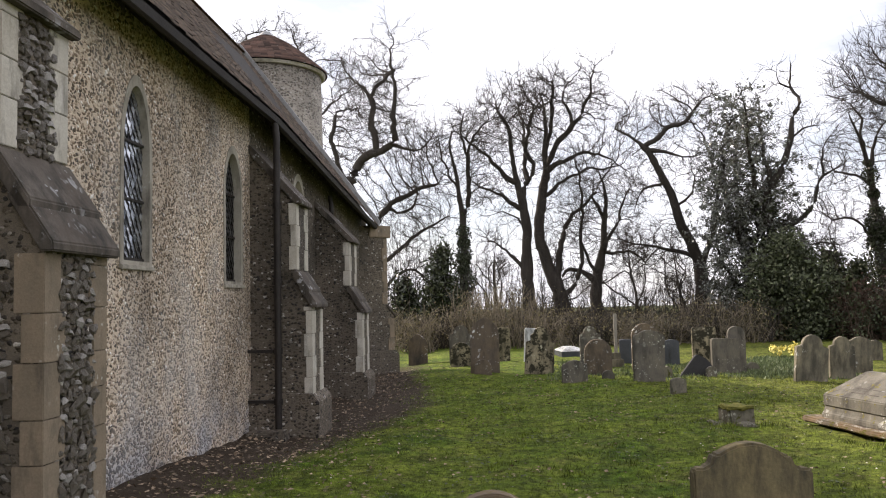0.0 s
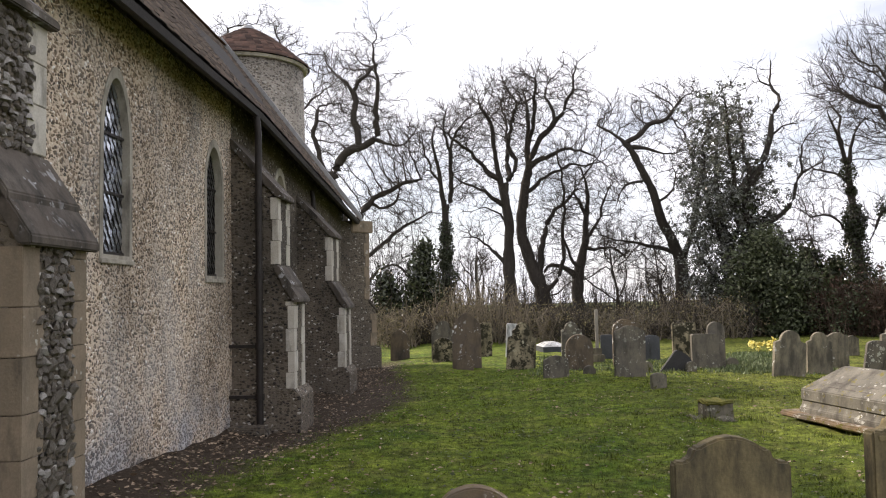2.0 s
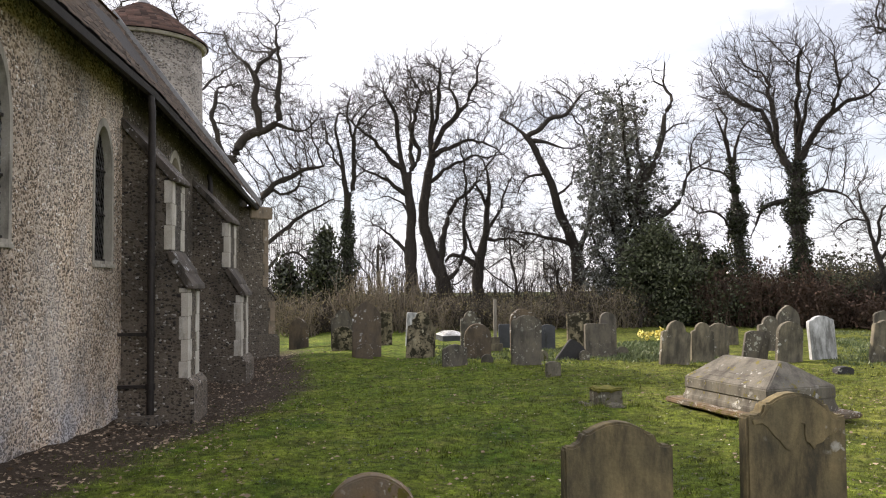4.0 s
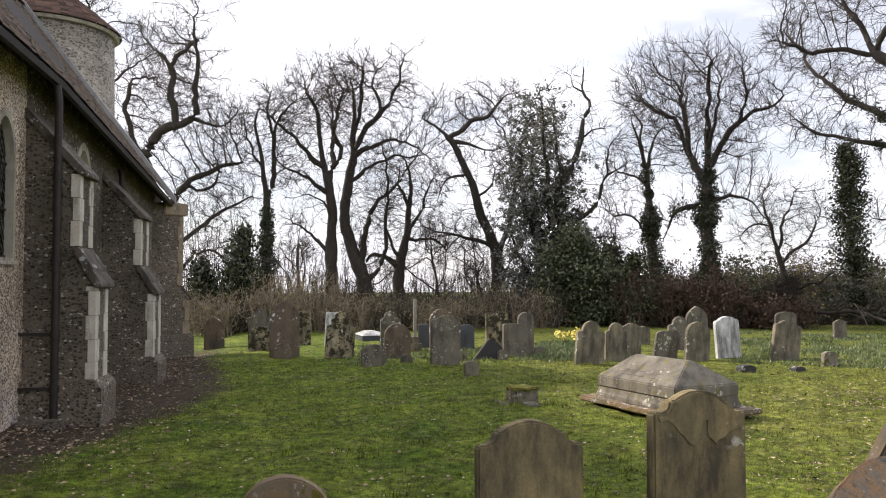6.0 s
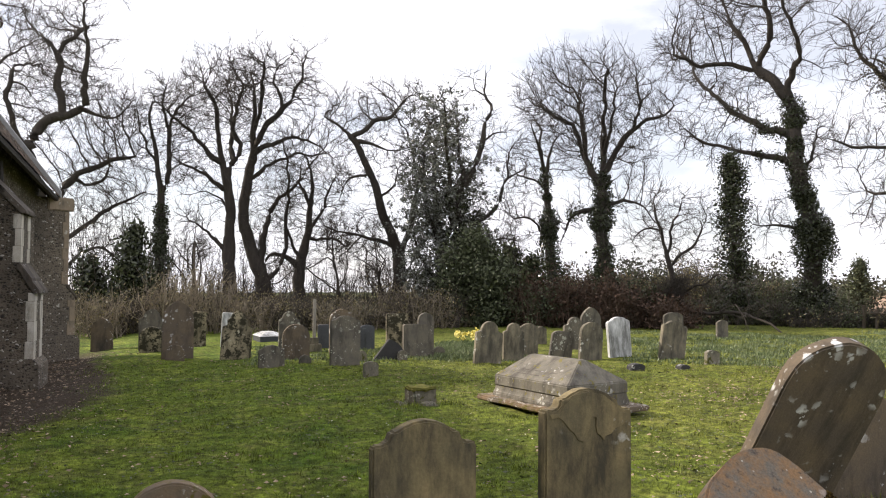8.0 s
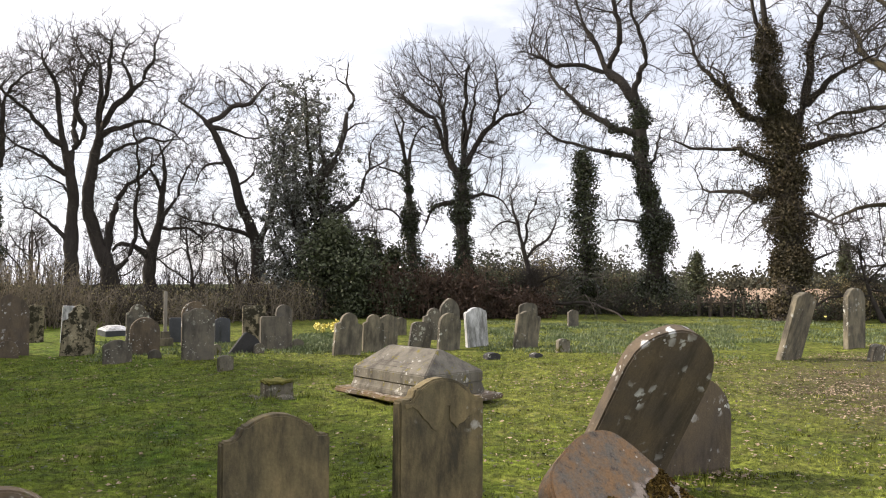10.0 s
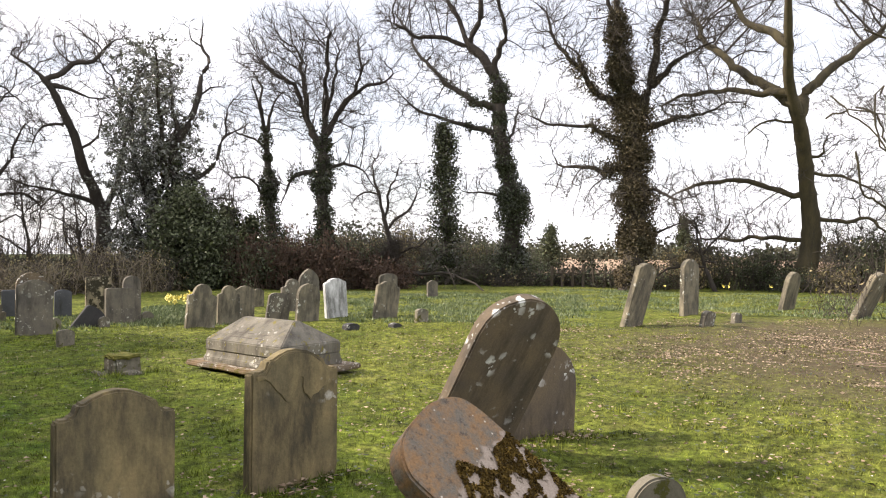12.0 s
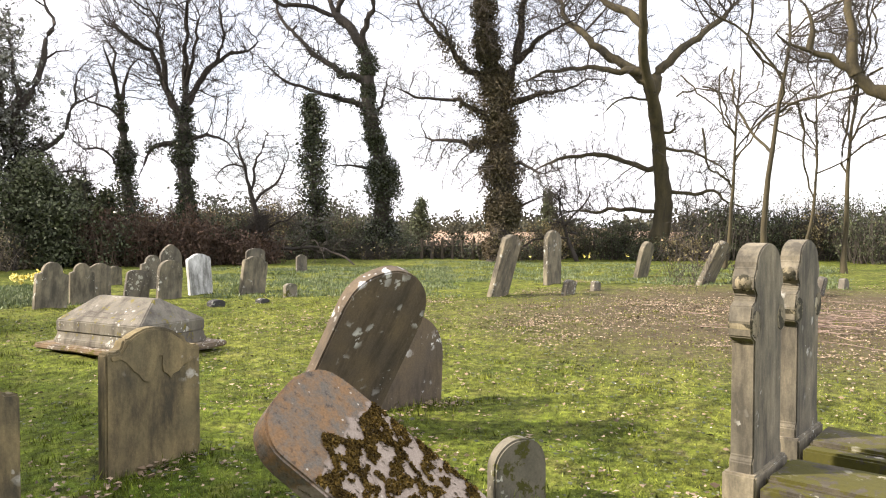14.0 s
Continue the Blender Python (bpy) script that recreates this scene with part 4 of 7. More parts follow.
headstone(4.34, 19.0, 0.30, 0.57, "flat", M_SLATE, "small dark slate headstone")
headstone(3.79, 14.7, 0.58, 0.96, "notched", M_GREY, "speckled grey headstone with notched corners", 0.1, 1)
headstone(4.30, 17.0, 0.56, 1.02, "round", M_BROWN, "brown round-topped headstone behind another")
headstone(5.36, 18.7, 0.36, 0.60, "segment", M_SLATE, "dark slate headstone with a low arch")
headstone(5.0, 19.3, 0.40, 0.72, "round", M_GREY, "grey round headstone beside the slate ones")
headstone(4.32, 15.4, 0.18, 0.21, "round", M_GREENSTONE, "tiny mossy round footstone")
headstone(3.81, 12.95, 0.25, 0.25, "segment", M_GREENSTONE, "small dark block footstone on the lawn", 0.12)
headstone(3.16, 15.4, 0.24, 0.16, "round", M_GREY, "low round footstone in the grass")
headstone(5.15, 15.3, 0.20, 0.20, "round", M_GREY, "low round footstone beside a fallen stone")
headstone(5.68, 17.3, 0.52, 0.90, "flat", M_LICHEN, "lichened square headstone near the hedge")
headstone(5.75, 16.2, 0.56, 0.70, "flat", M_GREY, "grey square-topped headstone in the grass", 0.12)
headstone(6.02, 16.3, 0.36, 0.96, "round", M_GREY, "narrow grey round-topped headstone")
headstone(6.5, 16.7, 0.26, 0.17, "round", M_GREENSTONE, "low mossy footstone in the grass")
# a group past the chest tomb
headstone(6.65, 14.4, 0.58, 0.83, "shoulder", M_PALE, "pale headstone with a shallow round head, leaning", 0.12, 5)
headstone(7.43, 14.8, 0.46, 0.80, "shoulder", M_PALE, "pale headstone with dark streaks and a wavy top", 0.12, 1)
headstone(8.31, 15.8, 0.44, 0.72, "notched", M_PALE, "pale headstone with notched corners")
headstone(9.97, 18.3, 0.32, 0.46, "notched", M_PALE, "small pale headstone in the grass")
headstone(8.54, 14.8, 0.50, 0.60, "segment", M_GREY, "short dark headstone leaning sideways", 0.12, 9)
headstone(9.95, 16.6, 0.56, 0.80, "shoulder", M_GREY, "grey headstone with a wavy top", 0.12, 3)
headstone(11.5, 18.3, 0.60, 1.00, "pointed", M_GREY, "grey-green pointed headstone in the grass", 0.12)
headstone(8.99, 14.3, 0.52, 0.80, "round", M_PALE, "pale round headstone with a dark stained face", 0.12, 4)
headstone(9.84, 14.45, 0.54, 0.86, "notched", M_WHITE, "white marble headstone with dark lichen stains", 0.12, -4)
headstone(16.9, 24.3, 0.60, 0.82, "segment", M_GREENSTONE, "mossy headstone beneath the trees")
headstone(18.1, 24.7, 0.62, 0.55, "round", M_GREENSTONE, "mossy round headstone beneath the trees")
headstone(18.8, 24.5, 0.50, 0.60, "round", M_GREENSTONE, "mossy round headstone beneath the trees")
headstone(14.35, 18.5, 0.62, 0.75, "segment", M_GREY, "grey headstone with an arched top")
headstone(10.68, 13.8, 0.60, 0.80, "notched", M_PALE, "tan-grey headstone leaning sideways", 0.12, 8)
headstone(16.0, 18.4, 0.38, 0.54, "notched", M_GREY, "small grey headstone among daffodil leaves")
headstone(10.66, 12.5, 0.30, 0.27, "segment", M_GREENSTONE, "small mossy footstone on the lawn", 0.12, 3)
headstone(8.69, 12.2, 0.28, 0.13, "segment", M_DARK, "low dark footstone in the grass", 0.2)
headstone(9.6, 12.0, 0.2, 0.08, "segment", M_DARK, "low dark stone in the grass", 0.2)
headstone(7.4, 11.9, 0.3, 0.16, "round", M_GREY, "low round footstone behind the tomb", 0.14)
# leaning stones at the leaf-strewn side
headstone(13.75, 9.45, 0.60, 1.34, "notched", M_PALE, "tall pale headstone leaning well over", 0.14, 8, -12)
headstone(16.7, 9.9, 0.58, 1.30, "round", M_PALE, "tall pale round-topped headstone", 0.14, 1)
headstone(20.8, 9.5, 0.62, 1.02, "round", M_PALE, "pale headstone leaning sideways beyond the lawn", 0.14, 5, -11)
headstone(19.1, 7.0, 0.62, 1.10, "notched", M_PALE, "pale headstone leaning far over beside saplings", 0.14, 8, -22)
headstone(14.7, 8.3, 0.36, 0.31, "segment", M_GREY, "small grey footstone leaning", 0.12, 5, -11)
headstone(16.0, 8.35, 0.26, 0.23, "segment", M_GREY, "small grey footstone in the grass", 0.12, 8)
headstone(17.8, 4.1, 0.36, 0.40, "segment", M_GREY, "small grey footstone leaning", 0.14, 3, -12)
headstone(20.0, 4.1, 0.40, 0.24, "segment", M_GREY, "low grey footstone in the grass", 0.14, 15)
# the leaning pair and the small round stone
headstone(4.12, 4.21, 0.77, 1.33, "round", M_BROWN, "big brown round-topped headstone leaning well over, lichen spotted", 0.11, 13, -23, -5)
headstone(5.10, 4.28, 0.78, 0.77, "round", M_BROWN, "brown round headstone half hidden behind a leaning one", 0.11, 1, -2, -2)
headstone(3.88, 2.36, 0.36, 0.37, "round", M_GREENSTONE, "small round-topped footstone with moss at its base", 0.09, 0, 0, -22)
headstone(0.27, 4.95, 0.60, 0.43, "round", M_ORANGE, "low round headstone with an orange mossy top", 0.16, 0, 3, -4)


slant = headstone(3.25, 2.26, 0.71, 1.21, "broad", M_SLANT, "slanting headstone leaning far back, orange lichen and brown moss", 0.14, -19.6, 47.6, 19.7, 0.008)


def moss_mat(slab):
    """Ragged tufts of brown-yellow moss over the lower face of the slanting stone."""
    rng = np.random.default_rng(44)
    c = []
    for x, z in zip(rng.uniform(-0.34, 0.34, 38000), rng.uniform(-0.05, 0.98, 38000)):
        k = noise.noise(Vector((x * 13 + 0.9 * noise.noise(Vector((x * 14, 3, z * 14))), 5.0, z * 10 - x * 5))) + 0.5 * noise.noise(Vector((x * 24, 1.0, z * 20)))
        rim = 0.80 + 0.16 * noise.noise(Vector((x * 6, 9.0, 2.0)))
        if z < rim and (k > -0.02 or z > rim - 0.05 + 0.06 * k):
            c.append((x, rng.uniform(-0.012, 0.002), z))
    v, f = leaf_arrays(np.array(c), 0.0105, rng)
    return tagged(mesh_from("moss", v, f, M_MOSSTUFT, slab), "ragged brown and yellow moss", kind="stuff")


moss_mat(slant)


def tilted_slab(x, y, w, h, rx, ry, rz, material, label):
    bm = prism_bm(outline("segment", w, h), "y", 0.0, 0.1, 0.01)
    rough_up(bm, 0.008, 6.0, x)
    ob = part("gravestone", bm, material)
    ob.matrix_world = pose(x, y, 0.02, rx, ry, rz)
    return tagged(ob, label, "gravestone", "gravestones")


tilted_slab(4.85, 15.5, 0.42, 0.42, 0, 38, 0, M_DARK, "dark broken headstone tipped over on its side")


def chest_tomb(x, y, yaw):
    """A low coped tomb: hipped lid on a moulded body, on a broken base slab."""
    t = empty("chest_tomb", pose(x, y, 0, 0, 0, yaw) @ Matrix.Diagonal((0.93, 0.93, 0.95, 1)), "lichened limestone chest tomb with a hipped lid on a base slab", "tomb")
    bm = box_bm(-0.70, 0.70, -1.02, 1.02, 0.05, 0.12, 0.02)
    bmesh.ops.subdivide_edges(bm, edges=bm.edges[:], cuts=4, use_grid_fill=True)
    rough_up(bm, 0.02, 3.0, 1)
    part("base_slab", bm, M_ORANGE, t, "thin rust-stained base slab, undercut")
    part("footing", box_bm(-0.5, 0.5, -0.8, 0.8, -0.2, 0.06), M_DARK, t)
    bm = prism_bm([(-0.55, 0.11), (0.55, 0.11), (0.55, 0.17), (0.52, 0.20), (0.50, 0.27), (-0.50, 0.27), (-0.52, 0.20), (-0.55, 0.17)], "y", -0.80, 0.80, 0.008)
    part("body", bm, M_TOMB, t)
    bm = bmesh.new()
    lo = [bm.verts.new(p) for p in ((-0.52, -0.80, 0.265), (0.52, -0.80, 0.265), (0.52, 0.80, 0.265), (-0.52, 0.80, 0.265))]
    mid = [bm.verts.new((v.co.x, v.co.y, 0.41)) for v in lo]
    top = [bm.verts.new(p) for p in ((-0.05, -0.50, 0.69), (0.05, -0.50, 0.69), (0.05, 0.58, 0.69), (-0.05, 0.58, 0.69))]
    for p, q in ((lo, mid), (mid, top)):
        for i in range(4):
            j = (i + 1) % 4
            bm.faces.new((p[i], p[j], q[j], q[i]))
    bm.faces.new(top)
    bm.faces.new(lo[::-1])
    bmesh.ops.bevel(bm, geom=bm.edges[:], offset=0.012, segments=2, affect="EDGES")
    lid = part("lid", bm, M_TOMB, t, "hipped coped lid with worn lettering")
    r = random.Random(5)
    ang = math.atan2(0.28, 0.49)
    for k in range(4):
        for c in range(3):
            w = r.uniform(0.12, 0.22)
            bar = part("lettering", box_bm(-0.006, 0.006, -w / 2, w / 2, -0.001, 0.003), M_CAP, lid)
            f = 0.2 + 0.17 * k
            bar.matrix_local = pose(-0.52 + 0.49 * f, -0.28 + 0.28 * c, 0.41 + 0.28 * f + 0.002, 0, -math.degrees(ang), 0)
    return t


chest_tomb(5.12, 8.87, 10)


def mossy_block():
    b = empty("stone_block", pose(3.55, 9.75, 0, 0, 0, 8) @ Matrix.Diagonal((0.8, 0.8, 0.66, 1)), "small squared stone with a thick moss cap on rubble", "stone block")
    moss = simple_mat("yellow_moss", (0.17, 0.155, 0.03), (0.07, 0.075, 0.015), 16, 1.0, relief=1.0)
    bm = box_bm(-0.22, 0.22, -0.18, 0.18, 0.05, 0.33, 0.03)
    bmesh.ops.subdivide_edges(bm, edges=bm.edges[:], cuts=2, use_grid_fill=True)
    rough_up(bm, 0.03, 5.0, 3)
    part("block", bm, M_GREENSTONE, b)
    bm = box_bm(-0.24, 0.23, -0.2, 0.2, 0.30, 0.37, 0.03)
    bmesh.ops.subdivide_edges(bm, edges=bm.edges[:], cuts=5, use_grid_fill=True)
    rough_up(bm, 0.045, 9.0, 5)
    part("moss_cap", bm, moss, b, "yellow-green moss", True)
    r = random.Random(12)
    for k in range(16):
        bm = bmesh.new()
        bmesh.ops.create_icosphere(bm, subdivisions=2, radius=1.0)
        for v in bm.verts:
            v.co = v.co * (1 + 0.35 * noise.noise(v.co * 1.6 + Vector((k * 4.0, 0, 0))))
        ob = part("rubble_stone", bm, M_GREENSTONE if k % 3 else M_PALE, b)
        q = r.uniform(0.06, 0.12)
        ob.matrix_local = pose(r.uniform(-0.42, 0.30), r.uniform(-0.36, 0.1), 0.02, r.uniform(0, 90), r.uniform(0, 90), 0) @ Matrix.Diagonal((q, q * 1.2, q * 0.7, 1))


mossy_block()


def lobed_stone(x, y, yaw, label):
    """A tall headstone whose edges carry a carved roundel and a bracket lobe, with a plinth."""
    g = empty("gravestone", pose(x, y, 0, 0, 0, yaw), label, "gravestone", "gravestones")
    w, th = 0.50, 0.13
    a = w / 2
    pts = [(-a - 0.02, -0.2), (-a - 0.02, 0.22), (-a, 0.25), (-a, 0.90), (-a - 0.055, 0.93), (-a - 0.065, 1.02), (-a - 0.04, 1.10), (-a + 0.02, 1.13)]
    pts += [(-a + 0.03, 1.16), (-a - 0.01, 1.2), (-a - 0.01, 1.26), (-a + 0.02, 1.3)]
    pts += [(-(a - 0.03) * math.cos(radians(k * 15)), 1.31 + 0.14 * math.sin(radians(k * 15))) for k in range(0, 7)]
    pts += [(-px, pz) for px, pz in pts[-2::-1]]
    bm = prism_bm(pts, "y", 0.0, th, 0.008)
    bmesh.ops.triangulate(bm, faces=[f for f in bm.faces if len(f.verts) > 4])
    rough_up(bm, 0.003, 8.0, x)
    part("slab", bm, M_PALE, g)
    for side in (-1, 1):
        bm = bmesh.new()
        bmesh.ops.create_uvsphere(bm, u_segments=12, v_segments=8, radius=0.055)
        for v in bm.verts:
            v.co = Vector((v.co.x * 0.8 + side * (a - 0.01), v.co.y * 1.0 + th / 2, v.co.z * 0.9 + 1.23))
        part("roundel", bm, M_LICHEN, g, "carved lichened roundel", True)
        bm = bmesh.new()
        bmesh.ops.create_cone(bm, cap_ends=True, segments=18, radius1=0.085, radius2=0.085, depth=th + 0.006, matrix=Matrix.Translation((side * (a - 0.02), th / 2, 1.0)) @ Matrix.Rotation(radians(90), 4, "X"))
        bmesh.ops.bevel(bm, geom=bm.edges[:], offset=0.008, segments=1, affect="EDGES")
        part("bracket_lobe", bm, M_LICHEN, g, "rounded mossy bracket on the edge")
    part("base", box_bm(-a - 0.05, a + 0.05, -0.03, th + 0.03, -0.2, 0.16, 0.012), M_PALE, g)
    return g


lobed_stone(4.87, 1.30, 0, "tall pale headstone with carved edge lobes, rain streaked")
lobed_stone(5.80, 1.32, 0, "tall pale headstone with carved edge lobes, grey streaked")


def ledger(x0, x1, y0, y1, z, label):
    g = empty("grave_ledger", pose((x0 + x1) / 2, (y0 + y1) / 2, 0), label, "grave slab")
    a, b = (x1 - x0) / 2, (y1 - y0) / 2
    bm = box_bm(-a, a, -b, b, z - 0.08, z, 0.02)
    bmesh.ops.subdivide_edges(bm, edges=bm.edges[:], cuts=3, use_grid_fill=True)
    rough_up(bm, 0.012, 4.0, x0)
    part("slab", bm, M_LEDGER, g, "moss-covered slab")
    for k, (p, q, r, s) in enumerate(((-a - 0.12, -a, -b - 0.1, b), (a, a + 0.12, -b - 0.1, b), (-a, a, -b - 0.1, -b))):
        part("kerb", box_bm(p, q, r, s, -0.15, z - 0.03, 0.015), M_LEDGER, g)


ledger(4.66, 5.10, -0.55, 1.24, 0.15, "low moss-covered grave slab before a headstone")
ledger(5.58, 6.02, -0.55, 1.26, 0.15, "low moss-covered grave slab before a headstone")


def grave_post(x, y):
    p = empty("grave_cross", pose(x, y, 0), "slender pale memorial shaft on a stepped base", "memorial")
    part("shaft", box_bm(-0.035, 0.035, -0.035, 0.035, 0.3, 1.22, 0.01), M_POSTPALE, p)
    part("step", box_bm(-0.09, 0.09, -0.09, 0.09, 0.16, 0.32, 0.01), M_PALE, p)
    part("step", box_bm(-0.15, 0.15, -0.15, 0.15, -0.1, 0.17, 0.01), M_PALE, p)


grave_post(3.95, 18.3)


def low_cover(x, y):
    """A low hipped white stone on a dark blue-grey base."""
    c = empty("grave_cover", pose(x, y, 0, 0, 0, 4), "low white hipped grave cover on a dark base", "grave slab")
    bm = bmesh.new()
    lo = [bm.verts.new(p) for p in ((-0.34, -0.5, 0.14), (0.34, -0.5, 0.14), (0.34, 0.5, 0.14), (-0.34, 0.5, 0.14))]
    hi = [bm.verts.new(p) for p in ((-0.13, -0.3, 0.25), (0.16, -0.3, 0.25), (0.16, 0.3, 0.25), (-0.13, 0.3, 0.25))]
    for i in range(4):
        j = (i + 1) % 4
        bm.faces.new((lo[i], lo[j], hi[j], hi[i]))
    bm.faces.new(hi)
    bm.faces.new(lo[::-1])
    bmesh.ops.bevel(bm, geom=bm.edges[:], offset=0.01, segments=2, affect="EDGES")
    part("lid", bm, M_WHITE, c, "white marble lid")
    part("base", box_bm(-0.32, 0.32, -0.48, 0.48, -0.1, 0.145, 0.01), M_SLATE, c, "dark slate base")


low_cover(*polar_spot(8.9, 22.4))


# ---- trees ----
def bend(start, heading, length, n, rng, wobble, lift):
    """A wandering line of n steps from start."""
    pts, d = [np.array(start, float)], np.array(heading, float)
    d /= np.linalg.norm(d)
    for _ in range(n):
        d = d + rng.normal(size=3) * wobble + np.array((0, 0, lift))
        d /= np.linalg.norm(d)
        pts.append(pts[-1] + d * length / n)
    return np.array(pts)


def tree(x, y, height, radius, limbs, seed, label, lean=(0.0, 0.0), fork=0.45, bark=None, twig=None, density=1.0, ivy=0.0, ivy_top=0.6,
         ivy_mat=None, ivy_r=0.35, up=0.022, kids=(9, 8, 6), spread=1.0, name="tree", ivy_leaf=0.09, twigs=1.0, extra=6, crown=(0.42, 0.85), sway=0.075, wander=0.29, ivy_limbs=0.35):
    """A bare tree. limbs: (where on the trunk, degrees from upright towards the viewer's right, degrees out of that plane, length)."""
    rng = np.random.default_rng(seed)
    bark, twig = bark or M_BARK, twig or M_TWIG
    t = empty(name, pose(x, y, 0), label, "tree", "churchyard trees")
    side = np.array((y, -x, 0.0)) / math.hypot(x, y)
    away = np.array((x, y, 0.0)) / math.hypot(x, y)
    heavy, fine = [], {}

    def keep(line, r0, r1, sides):
        heavy.append((line, np.linspace(r0, r1, len(line)), sides))

    trunk = bend((0, 0, -0.3), side * lean[0] + away * lean[1] + np.array((0, 0, 1.0)), height * 0.92, 14, rng, sway, 0.03)
    rad = radius * (1 - 0.86 * np.linspace(0, 1, 15) ** 0.8)
    rad[0] *= 1.5
    rad[1] *= 1.12
    heavy.append((trunk, rad, 9))
    level1 = []
    # lesser boughs that fill out the crown
    more = [(f, rng.uniform(-70, 70), rng.uniform(-45, 45), height * rng.uniform(0.20, 0.34) * (1.25 - 0.6 * f)) for f in rng.uniform(*crown, extra)]
    for f, a, o, ln in [(f, a * 1.1, o, ln * 1.22) for f, a, o, ln in limbs] + more:
        k = f * 14
        i = min(int(k), 13)
        p = trunk[i] + (trunk[i + 1] - trunk[i]) * (k - i)
        a, o = radians(a), radians(o)
        d = side * math.sin(a) * math.cos(o) + away * math.sin(o) + np.array((0, 0, math.cos(a)))
        line = bend(p, d, ln, 9, rng, wander, up)
        r0 = min(rad[i] * 0.62, 0.026 * ln ** 0.9 + 0.025)
        keep(line, r0, 0.03, 7)
        level1.append((line, ln, r0))
    level1.append((trunk[int(14 * fork):], height * (1 - fork), rad[int(14 * fork)]))

    def sprout(parents, count, ratio, steps, wob, lft, r_scale, sides, lo=0.22):
        out = []
        for line, ln, r0 in parents:
            n = max(2, int(count * (0.5 + ln / 7.0 if count > 7 else 1) * density))
            for f in rng.uniform(lo, 1.0, n):
                k = f * (len(line) - 1)
                i = min(int(k), len(line) - 2)
                p = line[i] + (line[i + 1] - line[i]) * (k - i)
                d = line[i + 1] - line[i]
                d /= np.linalg.norm(d) + 1e-9
                q = rng.normal(size=3)
                q -= d * (q @ d)
                q /= np.linalg.norm(q) + 1e-9
                ang = radians(rng.uniform(28, 68)) * spread
                h = d * math.cos(ang) + q * math.sin(ang)
                l2 = ln * ratio * rng.uniform(0.55, 1.15) * (1.15 - 0.55 * f)
                l2 = max(l2, 0.25)
                r1 = max(0.0055, r0 * r_scale * 0.82 * (1 - 0.6 * f))
                new_line = bend(p, h, l2, steps, rng, wob, lft)
                out.append((new_line, l2, r1))
                fine.setdefault((steps, sides), []).append((new_line, np.linspace(r1, max(0.0038, r1 * 0.3), steps + 1)))
        return out

    l2 = sprout(level1, kids[0], 0.50, 7, 0.30, up * 0.9, 0.5, 5)
    l3 = sprout(l2, kids[1], 0.42, 5, 0.3, up * 0.8, 0.42, 3)
    if twigs:
        sprout(l3, kids[2] * twigs, 0.62, 2, 0.25, up * 0.6, 0.6, 3, 0.1)
    v, f = merge([tube_arrays(l[None], r[None], s) for l, r, s in heavy])
    mesh_from("trunk", v, f, bark, t, True)
    chunks = []
    for (steps, sides), rows in fine.items():
        chunks.append(tube_arrays(np.array([r[0] for r in rows]), np.array([r[1] for r in rows]), sides))
    v, f = merge(chunks)
    tagged(mesh_from("crown", v, f, twig, t), "bare twigs", kind="stuff")
    if ivy:
        n = int(ivy * 1000)
        pts = []
        lines = [trunk[: int(14 * ivy_top) + 1]] + [l[: 6] for l, ln, r in level1[:-1] if l[0][2] < height * ivy_top]
        wts = np.array([np.linalg.norm(np.diff(l, axis=0), axis=1).sum() * (1.0 if k == 0 else ivy_limbs) for k, l in enumerate(lines)])
        which = rng.choice(len(lines), n, p=wts / wts.sum())
        for k, l in enumerate(lines):
            m = int((which == k).sum())
            fpos = rng.uniform(0, 1, m) ** (1.0 if k == 0 else 1.4) * (len(l) - 1)
            i = np.minimum(fpos.astype(int), len(l) - 2)
            base = l[i] + (l[i + 1] - l[i]) * (fpos - i)[:, None]
            clump = 0.55 + 0.45 * np.sin(base[:, 2] * 2.1 + 3 * np.sin(base[:, 2] * 0.9 + k)) + rng.uniform(0, 0.5, m)
            rr = ivy_r * (1.0 if k == 0 else 0.45) * clump * rng.uniform(0.35, 1.15, m) + (radius * 0.7 if k == 0 else 0.05)
            an = rng.uniform(0, 2 * np.pi, m)
            pts.append(base + np.stack([np.cos(an) * rr, np.sin(an) * rr, rng.normal(size=m) * 0.15], 1))
        v, f = leaf_arrays(np.concatenate(pts), ivy_leaf, rng)
        tagged(mesh_from("ivy", v, f, ivy_mat or M_IVY, t), "clinging ivy leaves", kind="stuff")
    return t


